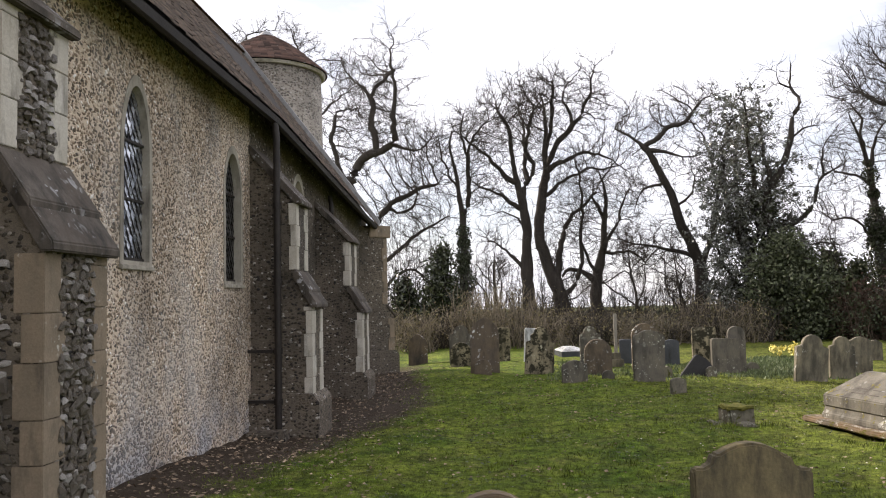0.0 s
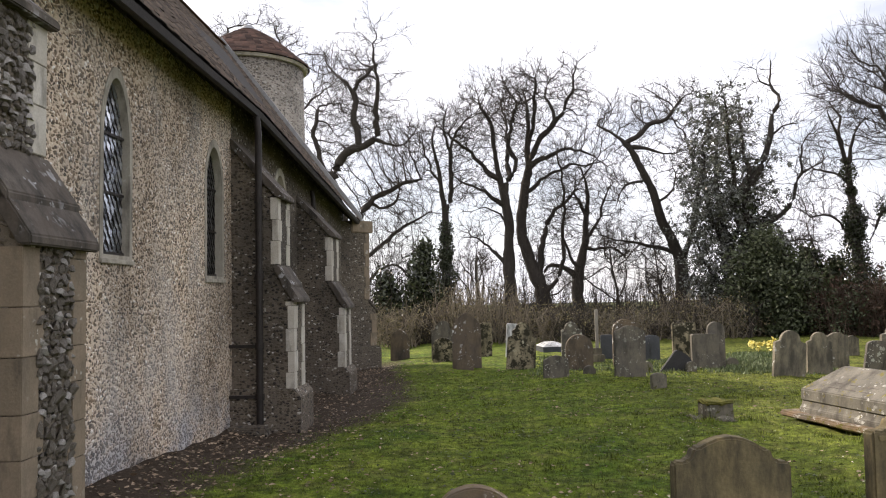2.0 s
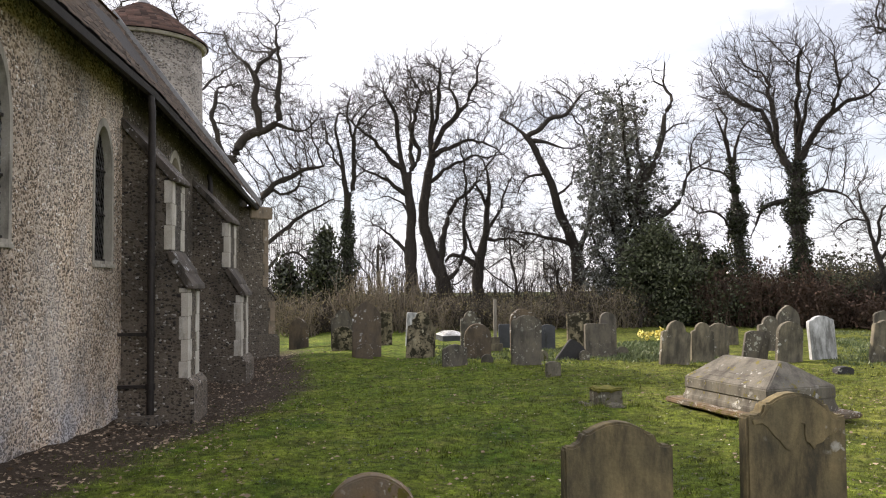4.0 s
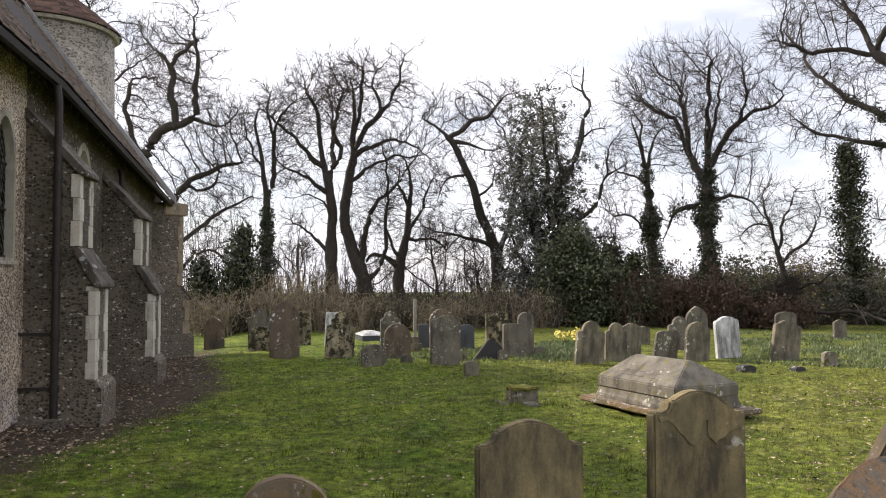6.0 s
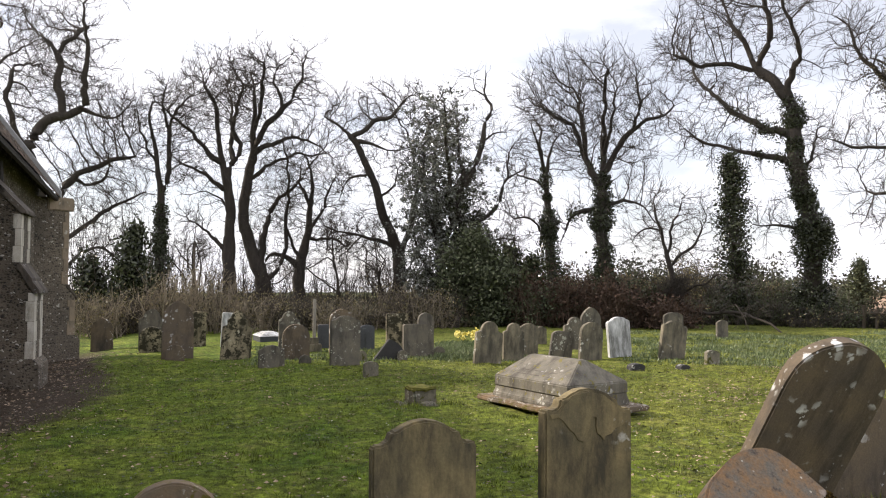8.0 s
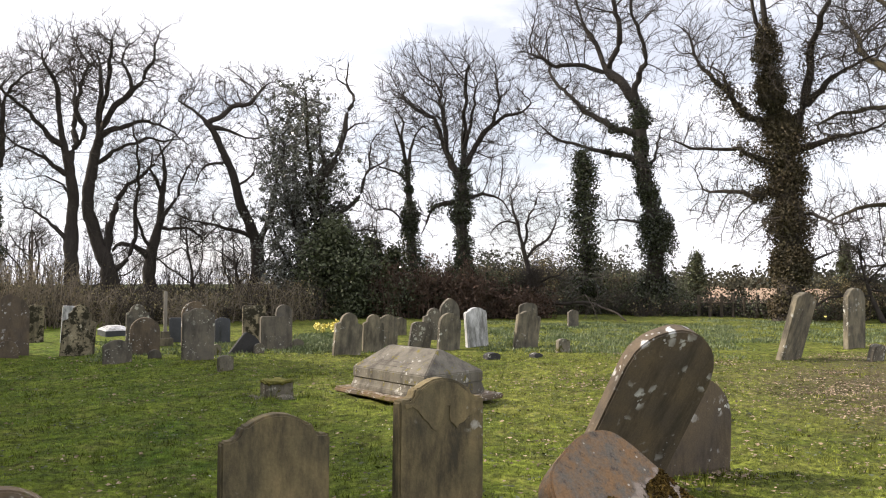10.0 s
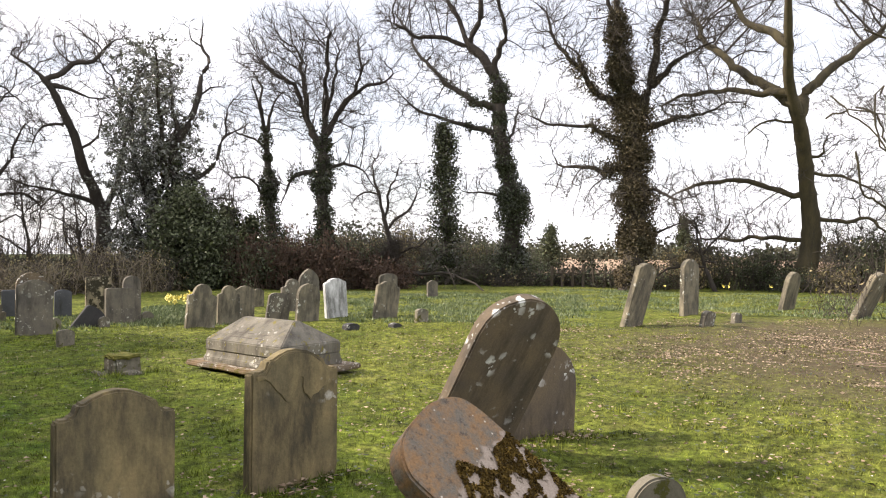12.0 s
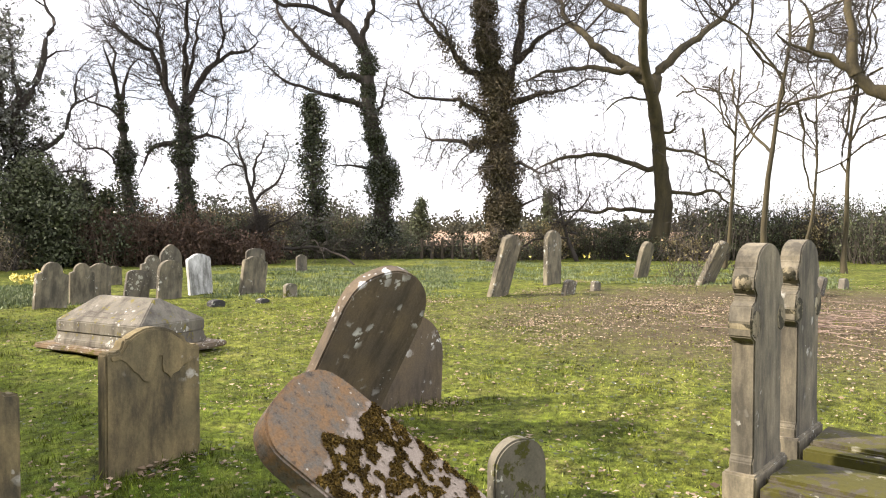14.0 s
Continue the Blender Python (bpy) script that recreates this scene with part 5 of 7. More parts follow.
def grown_tree(x, y, stems, blobs, seed, label, bark=None, twig=None, ivy=None, twigs=1.0, dense=1.0, upward=0.12):
    """A bare tree. stems: (parent stem, where on it, radius at foot, radius at tip, [(degrees from upright towards the
    viewer's right, length), ...]); blobs: ellipsoids (across, up, half width, half height) that the boughs grow out to fill."""
    rng = np.random.default_rng(seed)
    t = empty("tree", pose(x, y, 0), label, "tree", "churchyard trees")
    side = np.array((y, -x, 0.0)) / math.hypot(x, y)
    away = np.array((x, y, 0.0)) / math.hypot(x, y)
    step = 0.25
    pts, par, thick, stem_of, paths = [], [], [], [], []
    for s, (parent, where, r0, r1, run) in enumerate(stems):
        ends = np.cumsum([ln for _, ln in run])
        mids = ends - np.array([ln for _, ln in run]) / 2
        n = max(3, int(round(ends[-1] / step)))
        sway = 0.0
        out = 0.0 if s == 0 else rng.uniform(-0.55, 0.55)
        if parent < 0:
            pts.append(np.array((0.0, 0.0, -0.25)))
            par.append(-1)
            thick.append(r0 * 1.55)
            stem_of.append(0)
            last, path = 0, [0]
        else:
            last = paths[parent][min(int(where * (len(paths[parent]) - 1) + 0.5), len(paths[parent]) - 1)]
            path = [last]
        for k in range(n):
            f = (k + 0.5) * ends[-1] / n
            sway = 0.2 * sway + rng.normal() * (5 if s == 0 else 13)
            a = radians(np.interp(f, mids, [g for g, _ in run]) + sway)
            out += rng.normal() * 0.10
            d = side * math.sin(a) + np.array((0, 0, math.cos(a))) + away * out * min(1.0, 0.3 + k / n)
            pts.append(pts[last] + d * ends[-1] / n)
            par.append(last)
            flare = 1.0 + (0.35 * math.exp(-k * 0.8) if s == 0 else 0.0)
            thick.append((r0 * 0.9 + (min(r1 * 0.4, 0.035) - r0 * 0.9) * ((k + 1) / n) ** (0.95 if s == 0 else 0.75)) * flare)
            stem_of.append(s)
            last = len(pts) - 1
            path.append(last)
        paths.append(path)
    # the boughs grow step by step towards free places in the crown
    goal = []
    for u, z, ru, rz in blobs:
        rd = 0.95 * (ru + rz) / 2
        m = int(42.0 * dense * 4.19 * ru * rz * rd) + 20
        q = rng.normal(size=(m, 3))
        q /= np.linalg.norm(q, axis=1, keepdims=True)
        q *= rng.uniform(0, 1, (m, 1)) ** 0.4 * rng.uniform(0.85, 1.22, (m, 1))
        goal.append(side * (u + q[:, :1] * ru) + away * q[:, 1:2] * rd + np.array((0, 0, 1.0)) * (z + q[:, 2:] * rz))
    for s, path in enumerate(paths[1:], 1):
        q = np.array([pts[i] for i in path[len(path) // 4:]])
        m = int(9 * len(q) * dense)
        goal.append(q[rng.integers(0, len(q), m)] + rng.normal(size=(m, 3)) * (0.35 + 0.012 * len(path)))
    goal = np.concatenate(goal)
    goal = goal[goal[:, 2] > 0.6]
    near, dist = np.zeros(len(goal), int), np.full(len(goal), 1e9)
    kids = np.zeros(40000, int)

    def look_at(first):
        block = np.array(pts[first:])
        d = np.linalg.norm(goal[:, None] - block[None], axis=2)
        i = d.argmin(1)
        m = d[np.arange(len(goal)), i]
        better = m < dist
        near[better], dist[better] = first + i[better], m[better]

    for i, s in enumerate(stem_of):
        if s == 0 and i < len(paths[0]) * 0.3:
            kids[i] = 9
    look_at(0)
    for turn in range(90):
        live = dist < 5.0
        if live.sum() < 5:
            break
        first = len(pts)
        for i in np.unique(near[live]):
            if kids[i] > (4 if stem_of[i] >= 0 else 3):
                continue
            d = goal[live & (near == i)] - pts[i]
            d /= np.linalg.norm(d, axis=1, keepdims=True) + 1e-9
            d = d[d @ d[rng.integers(len(d))] > 0.55].mean(0) + rng.normal(size=3) * 0.27 + np.array((0, 0, upward))
            if par[i] >= 0:
                old = pts[i] - pts[par[i]]
                d += 0.28 * old / (np.linalg.norm(old) + 1e-9)
            pts.append(pts[i] + d / (np.linalg.norm(d) + 1e-9) * step)
            par.append(i)
            thick.append(0.0)
            stem_of.append(-1)
            kids[i] += 1
        if len(pts) == first or len(pts) > 9000:
            break
        look_at(first)
        keep = dist > 0.29
        goal, near, dist = goal[keep], near[keep], dist[keep]
    p, par, thick, stem_of = np.array(pts), np.array(par), np.array(thick), np.array(stem_of)
    n = len(p)
    load, child = np.zeros(n), [[] for _ in range(n)]
    for i in range(n - 1, -1, -1):
        load[i] = max(load[i], 1.0)
        if par[i] >= 0:
            load[par[i]] += load[i]
            child[par[i]].append(i)
    rad = np.maximum(0.0102 * load ** 0.50, thick)
    rad *= rng.uniform(0.9, 1.12, n)
    for i in range(1, n):
        if stem_of[i] < 0:
            rad[i] = min(rad[i], rad[par[i]] * 0.8) if thick[par[i]] else min(rad[i], rad[par[i]])
    groups = {}
    start = [(0, -1)]
    while start:
        i, before = start.pop()
        run = [before, i] if before >= 0 else [i]
        while child[run[-1]]:
            cs = sorted(child[run[-1]], key=lambda c: (stem_of[c] == stem_of[run[-1]] and stem_of[c] >= 0, rad[c]))
            start += [(c, run[-1]) for c in cs[:-1]]
            run.append(cs[-1])
        r = rad[run].copy()
        if before >= 0:
            r[0] = r[1]
        line = p[run].copy()
        if stem_of[i] < 0 and len(run) > 3:
            line[1:-1] = 0.5 * line[1:-1] + 0.25 * (line[:-2] + line[2:])
        sides = 9 if r[0] > 0.12 else 6 if r[0] > 0.05 else 4 if r[0] > 0.022 else 3
        if len(run) > 1:
            groups.setdefault((len(run), sides, stem_of[i] >= 0), []).append((line, r))
    wood = {True: [], False: []}
    for (k, sides, big), rows in groups.items():
        wood[big].append(tube_arrays(np.array([a for a, _ in rows]), np.array([r for _, r in rows]), sides))
    # fine twigs along the thin wood
    thin = np.flatnonzero((rad < 0.035) & (par >= 0) & (stem_of < 0))
    thin = np.repeat(thin, rng.poisson(2.5 * twigs, len(thin)))
    d = p[thin] - p[par[thin]]
    d /= np.linalg.norm(d, axis=1, keepdims=True) + 1e-9
    q = rng.normal(size=d.shape)
    d = d * 0.8 + q / np.linalg.norm(q, axis=1, keepdims=True) * 0.75 + np.array((0, 0, upward * 1.5))
    d /= np.linalg.norm(d, axis=1, keepdims=True)
    ln = rng.uniform(0.2, 0.7, (len(thin), 1))
    a = p[thin] + (p[par[thin]] - p[thin]) * rng.uniform(0, 1, (len(thin), 1))
    b = a + d * ln * 0.5
    c = b + (d + rng.normal(size=d.shape) * 0.25 + np.array((0, 0, upward))) * ln * 0.5
    wood[False].append(tube_arrays(np.stack([a, b, c], 1), np.tile(np.array([0.0068, 0.0056, 0.0042]), (len(thin), 1)), 3))
    v, f = merge(wood[True])
    mesh_from("trunk", v, f, bark or M_BARK, t, True)
    v, f = merge(wood[False])
    tagged(mesh_from("crown", v, f, twig or M_TWIG, t), "bare boughs and twigs", kind="stuff")
    if ivy:
        count, top, reach, material, leaf, everywhere = (tuple(ivy) + (M_IVY, 0.052, False)[len(ivy) - 3:])[:6]
        ok = (p[:, 2] < top * (0.7 + 0.3 * rng.uniform(0, 1, n))) & (p[:, 2] > 0.2)
        wt = np.where(stem_of == 0, 1.0, np.where(stem_of > 0, 0.14 * (rad > 0.08), 0.0))
        if everywhere:
            wt = np.where(stem_of >= 0, 1.0, 0.75) * (1.25 - 0.6 * np.clip(p[:, 2] / top, 0, 1))
        wt = wt * ok * np.clip(1.15 - (p[:, 2] / top) ** 2, 0, 1) * (0.12 + rng.uniform(0, 1, n) ** 3 * 3.0)
        which = rng.choice(n, count, p=wt / wt.sum())
        swell = (0.35 + 1.2 * rng.uniform(0, 1, n) ** 1.5) * np.clip(1.3 - 0.75 * p[:, 2] / top, 0.3, 1.2)
        q = rng.normal(size=(count, 3))
        q /= np.linalg.norm(q, axis=1, keepdims=True)
        c = p[which] + q * (rad[which] + reach * swell[which] * rng.uniform(0.1, 1.0, count) ** 0.7)[:, None]
        v, f = leaf_arrays(c[c[:, 2] > 0.03], leaf, rng)
        tagged(mesh_from("ivy", v, f, material, t), "clinging ivy leaves", kind="stuff")
    return t


def ivy_column(x, y, height, radius, count, seed, label, material=None, leaf=0.10, taper=0.55, ragged=0.5):
    """A dense, uneven mass of evergreen leaves round a hidden stem, with gaps at its edge."""
    rng = np.random.default_rng(seed)
    t = empty("evergreen_tree", pose(x, y, 0), label, "tree", "evergreen trees")
    stem = bend((0, 0, -0.2), (0, 0, 1), height * 0.97, 10, rng, 0.04, 0.05)
    v, f = tube_arrays(stem[None], np.linspace(radius * 0.16, 0.04, 11)[None], 8)
    mesh_from("trunk", v, f, M_BARK, t, True)
    # sprays: branch tips that carry the leaves
    m = int(90 + height * 14)
    fz = rng.uniform(0.03, 1.0, m)
    an = rng.uniform(0, 2 * np.pi, m)
    prof = radius * np.minimum(1.0, 0.55 + fz * 2.2) * (1 - taper * fz ** 1.6) * (1 - fz ** 9) + 0.1
    reach = prof * rng.uniform(0.45, 1.0 + ragged * 0.45, m)
    k = fz * 10
    i = np.minimum(k.astype(int), 9)
    base = stem[i] + (stem[i + 1] - stem[i]) * (k - i)[:, None]
    tips = base + np.stack([np.cos(an) * reach, np.sin(an) * reach, rng.uniform(-0.1, 0.6, m)], 1)
    mids = (base + tips) / 2 + rng.normal(size=(m, 3)) * 0.12
    v, f = tube_arrays(np.stack([base, mids, tips], 1), np.tile(np.array([0.05, 0.03, 0.01]), (m, 1)), 4)
    tagged(mesh_from("branchwork", v, f, M_BARK, t), kind="stuff")
    which = rng.integers(0, m, count)
    along = rng.beta(3, 1.6, count)[:, None]
    c = base[which] + (tips[which] - base[which]) * along + rng.normal(size=(count, 3)) * (0.14 + radius * 0.06)
    c = c[c[:, 2] > 0.05]
    v, f = leaf_arrays(c, leaf, rng)
    tagged(mesh_from("crown", v, f, material or M_IVY, t), "dense evergreen leaves", kind="stuff")
    return t


def bush(x, y, w, d, h, count, seed, label, leafmat, twigmat=None, leaf=0.06, stems=60, sprays=5, stem=0.018, name="bush", category="bush"):
    """A loose bush: a spray of thin stems with leaves towards their ends."""
    rng = np.random.default_rng(seed)
    b = empty(name, pose(x, y, 0), label, category, "hedge and scrub")
    root = np.stack([rng.uniform(-w / 2, w / 2, stems), rng.uniform(-d / 2, d / 2, stems), np.full(stems, -0.1)], 1)
    tip = root * np.array((1.12, 1.12, 0)) + np.stack([rng.normal(size=stems) * 0.25, rng.normal(size=stems) * 0.25, h * rng.uniform(0.55, 1.08, stems)], 1)
    mid = (root + tip) / 2 + rng.normal(size=(stems, 3)) * 0.16
    lines = np.stack([root, (root + mid) / 2 + rng.normal(size=(stems, 3)) * 0.05, mid, (mid + tip) / 2 + rng.normal(size=(stems, 3)) * 0.07, tip], 1)
    v0, f0 = tube_arrays(lines, np.tile(np.linspace(stem, stem * 0.35, 5), (stems, 1)), 3)
    n2 = stems * sprays
    k = rng.integers(0, stems, n2)
    fr = rng.uniform(0.15, 1, n2)[:, None]
    p = np.where(fr < 0.5, lines[k, 0] + (lines[k, 2] - lines[k, 0]) * fr * 2, lines[k, 2] + (lines[k, 4] - lines[k, 2]) * (fr - 0.5) * 2)
    q = p + rng.normal(size=(n2, 3)) * 0.21 + np.array((0, 0, 0.12))
    v1, f1 = tube_arrays(np.stack([p, q], 1), np.tile(np.array([0.008, 0.004]), (n2, 1)), 3)
    v, f = merge([(v0, f0), (v1, f1)])
    tagged(mesh_from("stem_tangle", v, f, twigmat or M_TWIG, b), kind="stuff")
    if count:
        pick = rng.integers(0, n2, count)
        c = q[pick] + rng.normal(size=(count, 3)) * np.array((0.10, 0.10, 0.06))
        c[:, 2] = np.abs(c[:, 2])
        v, f = leaf_arrays(c, leaf, rng)
        tagged(mesh_from("foliage", v, f, leafmat, b), kind="stuff")
    return b


def polar(bearing, dist):
    """A place by its compass bearing from the walk's start, in degrees to the right of straight ahead, and its distance."""
    return dist * math.sin(radians(bearing)), dist * math.cos(radians(bearing))


# the wood's edge, from the tower round to the field
grown_tree(*polar(-4.6, 38), [
    (-1, 0.0, 0.5, 0.3, [(-7, 3.2), (-13, 2.9), (-17, 1.3)]),
    (0, 1.0, 0.3, 0.06, [(26, 1.0), (51, 0.9), (60, 0.8), (2, 1.3), (3, 1.6), (-10, 0.8), (10, 1.1)]),
    (1, 0.27, 0.16, 0.04, [(-5, 1.7), (-4, 1.0), (-33, 0.7)]),
    (2, 0.81, 0.09, 0.03, [(23, 1.2), (40, 0.6)]),
    (1, 0.36, 0.12, 0.03, [(128, 0.9), (74, 0.6), (41, 0.6)]),
    (0, 0.61, 0.2, 0.04, [(27, 1.3), (26, 1.1), (64, 1.2), (68, 1.5)]),
    (0, 0.43, 0.17, 0.04, [(49, 1.4), (54, 1.5), (47, 2.0)]),
    (0, 0.29, 0.15, 0.04, [(44, 1.4), (64, 0.7), (132, 1.0)]),
    (0, 0.96, 0.15, 0.04, [(-19, 1.3), (-6, 1.3), (9, 1.3)]),
    (5, 0.47, 0.12, 0.03, [(112, 0.7), (31, 0.9), (-10, 0.8)]),
], [(-0.2, 11.0, 1.8, 2.1), (-1.1, 9.1, 1.3, 1.8), (1.6, 9.0, 1.5, 2.0), (1.5, 6.4, 1.9, 1.8), (1.5, 3.2, 1.1, 2.1), (-0.8, 13.0, 1.7, 1.3)], 11, "big bare oak with twisted limbs behind the tower")
grown_tree(*polar(1.4, 36), [
    (-1, 0.0, 0.3, 0.1, [(1, 2.9), (1, 2.8), (-9, 1.3), (-14, 1.3), (-6, 1.3), (14, 0.5)]),
    (0, 0.57, 0.16, 0.05, [(20, 1.1), (3, 1.8), (20, 1.1), (27, 0.7)]),
    (0, 0.69, 0.05, 0.02, [(-40, 1.1), (-13, 1.2)]),
    (1, 0.59, 0.06, 0.02, [(-19, 0.9), (6, 1.0)]),
], [(-0.6, 8.5, 0.9, 1.5), (0.9, 9.3, 1.0, 1.5), (0.2, 7.0, 1.2, 1.0), (0.3, 9.3, 1.1, 1.3)], 12, "slim bare tree forked in two, ivy on its stem", ivy=(9000, 6.6, 0.32))
grown_tree(*polar(6.6, 36), [
    (-1, 0.0, 0.42, 0.14, [(-8, 2.2), (-1, 2.0), (0, 1.8), (-17, 1.3), (-11, 1.4), (0, 1.2), (-34, 0.9)]),
    (0, 0.6, 0.2, 0.05, [(4, 1.9), (-12, 1.8), (-5, 1.6)]),
    (0, 0.56, 0.16, 0.04, [(-54, 1.3), (-55, 1.1), (-63, 0.7)]),
    (0, 0.67, 0.17, 0.04, [(-43, 1.4), (-57, 1.0), (-48, 1.2)]),
    (0, 0.27, 0.15, 0.04, [(-41, 1.2), (-45, 0.7), (-56, 0.8)]),
    (1, 0.01, 0.12, 0.03, [(22, 1.4), (-8, 1.6), (7, 1.6)]),
    (0, 0.46, 0.1, 0.03, [(-40, 1.0), (-72, 0.8)]),
], [(-1.1, 9.9, 1.9, 2.0), (-0.1, 11.0, 1.4, 1.4), (-2.0, 8.8, 1.3, 1.4), (-1.5, 6.8, 1.4, 1.2), (-1.7, 4.6, 0.9, 0.8)], 15, "tall bare tree with an upright trunk and rounded crown")
grown_tree(*polar(8.7, 36.5), [
    (-1, 0.0, 0.45, 0.2, [(-4, 1.7), (-17, 1.4), (-22, 1.4), (-2, 1.8), (13, 1.4), (-3, 2.1), (0, 1.3), (-8, 1.2)]),
    (0, 0.63, 0.2, 0.05, [(22, 1.4), (45, 1.5), (36, 1.3), (14, 1.3)]),
    (0, 0.66, 0.17, 0.05, [(55, 1.9), (92, 1.3), (133, 1.0)]),
    (0, 0.56, 0.14, 0.04, [(50, 1.6), (76, 1.6), (71, 1.1)]),
    (0, 0.21, 0.22, 0.05, [(10, 2.2), (26, 1.8), (46, 1.5), (41, 1.5)]),
    (0, 0.14, 0.15, 0.04, [(41, 1.4), (3, 2.1), (5, 1.6), (-5, 1.5)]),
    (1, 0.51, 0.12, 0.04, [(-10, 1.1), (26, 1.2)]),
    (0, 0.73, 0.1, 0.03, [(20, 1.7), (5, 1.3)]),
], [(-0.5, 10.6, 1.8, 1.9), (1.2, 10.9, 1.3, 1.7), (2.1, 9.9, 1.1, 1.3), (0.8, 8.2, 1.8, 0.9), (-0.3, 5.0, 1.0, 1.6), (1.0, 6.4, 1.3, 1.3)], 16, "bare tree leaning from the hedge with long rising limbs")
grown_tree(*polar(11.0, 37), [
    (-1, 0.0, 0.4, 0.16, [(4, 2.2), (0, 0.8), (28, 0.9), (2, 1.5), (10, 1.4), (-17, 0.9)]),
    (0, 0.32, 0.2, 0.06, [(-42, 1.1), (-147, 1.0), (-162, 0.8)]),
    (0, 0.71, 0.14, 0.04, [(-28, 1.2), (-7, 1.1)]),
    (0, 0.57, 0.12, 0.04, [(38, 1.4), (17, 1.4)]),
    (0, 0.39, 0.12, 0.03, [(-38, 1.4), (-6, 1.3)]),
    (0, 0.51, 0.13, 0.03, [(90, 1.4), (135, 0.8)]),
], [(-0.0, 6.5, 1.2, 1.3), (1.2, 5.9, 1.1, 1.6), (-0.6, 4.6, 0.9, 1.3), (1.4, 3.5, 1.2, 1.3)], 17, "bare spreading tree at the wood's edge")
grown_tree(*polar(18.0, 36), [
    (-1, 0.0, 0.4, 0.1, [(2, 2.2), (-3, 1.6), (-26, 1.2), (-7, 1.1), (-29, 1.3), (-24, 1.3), (-50, 1.0), (-63, 0.6)]),
    (0, 0.82, 0.15, 0.04, [(101, 0.9), (102, 1.1)]),
    (0, 0.85, 0.14, 0.04, [(62, 1.1), (68, 1.1), (37, 0.9)]),
    (0, 0.34, 0.15, 0.04, [(-84, 1.2), (-72, 1.1), (-80, 1.1)]),
    (0, 0.29, 0.18, 0.05, [(13, 1.6), (9, 2.1), (-3, 1.8)]),
    (0, 0.16, 0.14, 0.04, [(34, 1.3), (21, 1.1)]),
    (0, 0.09, 0.14, 0.04, [(-51, 1.2), (22, 1.3)]),
    (0, 0.57, 0.1, 0.03, [(46, 1.0), (-12, 1.0)]),
    (0, 0.69, 0.1, 0.03, [(-102, 1.0), (-146, 0.9)]),
], [(-1.6, 9.6, 1.7, 1.3), (0.1, 10.0, 1.6, 1.2), (-1.8, 6.9, 1.2, 1.3), (-1.8, 3.7, 1.4, 1.4), (0.5, 7.4, 0.9, 1.8), (-2.8, 9.0, 0.8, 0.9)], 19, "bare tree leaning sideways, thin spreading crown")
grown_tree(*polar(21.6, 33), [
    (-1, 0.0, 0.34, 0.1, [(-4, 2.8), (-5, 2.4), (-3, 2.2), (5, 1.6)]),
    (0, 0.4, 0.14, 0.04, [(-24, 1.8), (-9, 1.7), (10, 1.7)]),
    (0, 0.34, 0.14, 0.04, [(18, 2.0), (4, 1.9), (-10, 2.0)]),
    (0, 0.18, 0.12, 0.04, [(-38, 1.5), (-16, 1.5)]),
    (3, 0.01, 0.13, 0.04, [(41, 1.5), (27, 1.3)]),
    (0, 0.08, 0.12, 0.04, [(68, 1.2), (53, 1.2)]),
    (0, 0.08, 0.1, 0.03, [(-62, 1.0), (-20, 1.0)]),
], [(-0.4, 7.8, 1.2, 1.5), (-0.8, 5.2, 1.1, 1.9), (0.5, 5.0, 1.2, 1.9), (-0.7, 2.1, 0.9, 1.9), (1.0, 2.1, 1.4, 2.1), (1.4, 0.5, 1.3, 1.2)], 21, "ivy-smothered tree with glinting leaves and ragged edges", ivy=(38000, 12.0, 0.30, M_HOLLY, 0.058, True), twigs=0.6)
grown_tree(*polar(23.3, 33.5), [
    (-1, 0.0, 0.34, 0.07, [(-5, 2.8), (-8, 1.7), (0, 1.4), (27, 1.1), (22, 1.3), (3, 0.5), (32, 0.8), (-35, 0.7), (12, 1.0)]),
    (0, 0.91, 0.05, 0.02, [(-77, 0.5), (-24, 0.4)]),
    (0, 0.34, 0.16, 0.05, [(43, 1.4), (39, 1.1), (27, 0.9), (83, 0.7)]),
    (2, 0.82, 0.06, 0.02, [(-10, 0.7), (22, 0.8)]),
    (0, 0.53, 0.14, 0.04, [(-10, 1.3), (-4, 1.5)]),
    (0, 0.32, 0.1, 0.03, [(73, 1.2), (100, 1.1)]),
    (0, 0.72, 0.07, 0.02, [(48, 0.7), (110, 0.4)]),
], [(1.9, 6.8, 0.9, 0.8), (0.9, 7.9, 0.6, 1.0), (1.5, 4.0, 0.8, 0.8), (-0.6, 8.4, 0.7, 1.0)], 22, "dead forked tree rising out of ivy", ivy=(9000, 5.5, 0.5, M_IVY, 0.09), twigs=0.8)
grown_tree(*polar(28.9, 36), [
    (-1, 0.0, 0.36, 0.1, [(5, 2.9), (-4, 2.0), (-1, 1.8), (-7, 1.2), (-23, 0.9)]),
    (0, 0.76, 0.12, 0.04, [(26, 1.4), (57, 0.7)]),
    (0, 0.68, 0.09, 0.03, [(-40, 1.0), (-61, 0.6)]),
    (0, 0.47, 0.08, 0.03, [(-49, 1.2), (-98, 0.8)]),
    (0, 0.85, 0.08, 0.03, [(13, 1.2), (-10, 0.9)]),
], [(-0.4, 8.5, 1.2, 1.2), (-1.2, 5.5, 1.0, 1.3), (0.9, 7.4, 0.9, 1.0), (-1.1, 7.3, 0.9, 0.9)], 24, "bare tree with ivy up its trunk", ivy=(15000, 8.0, 0.30))
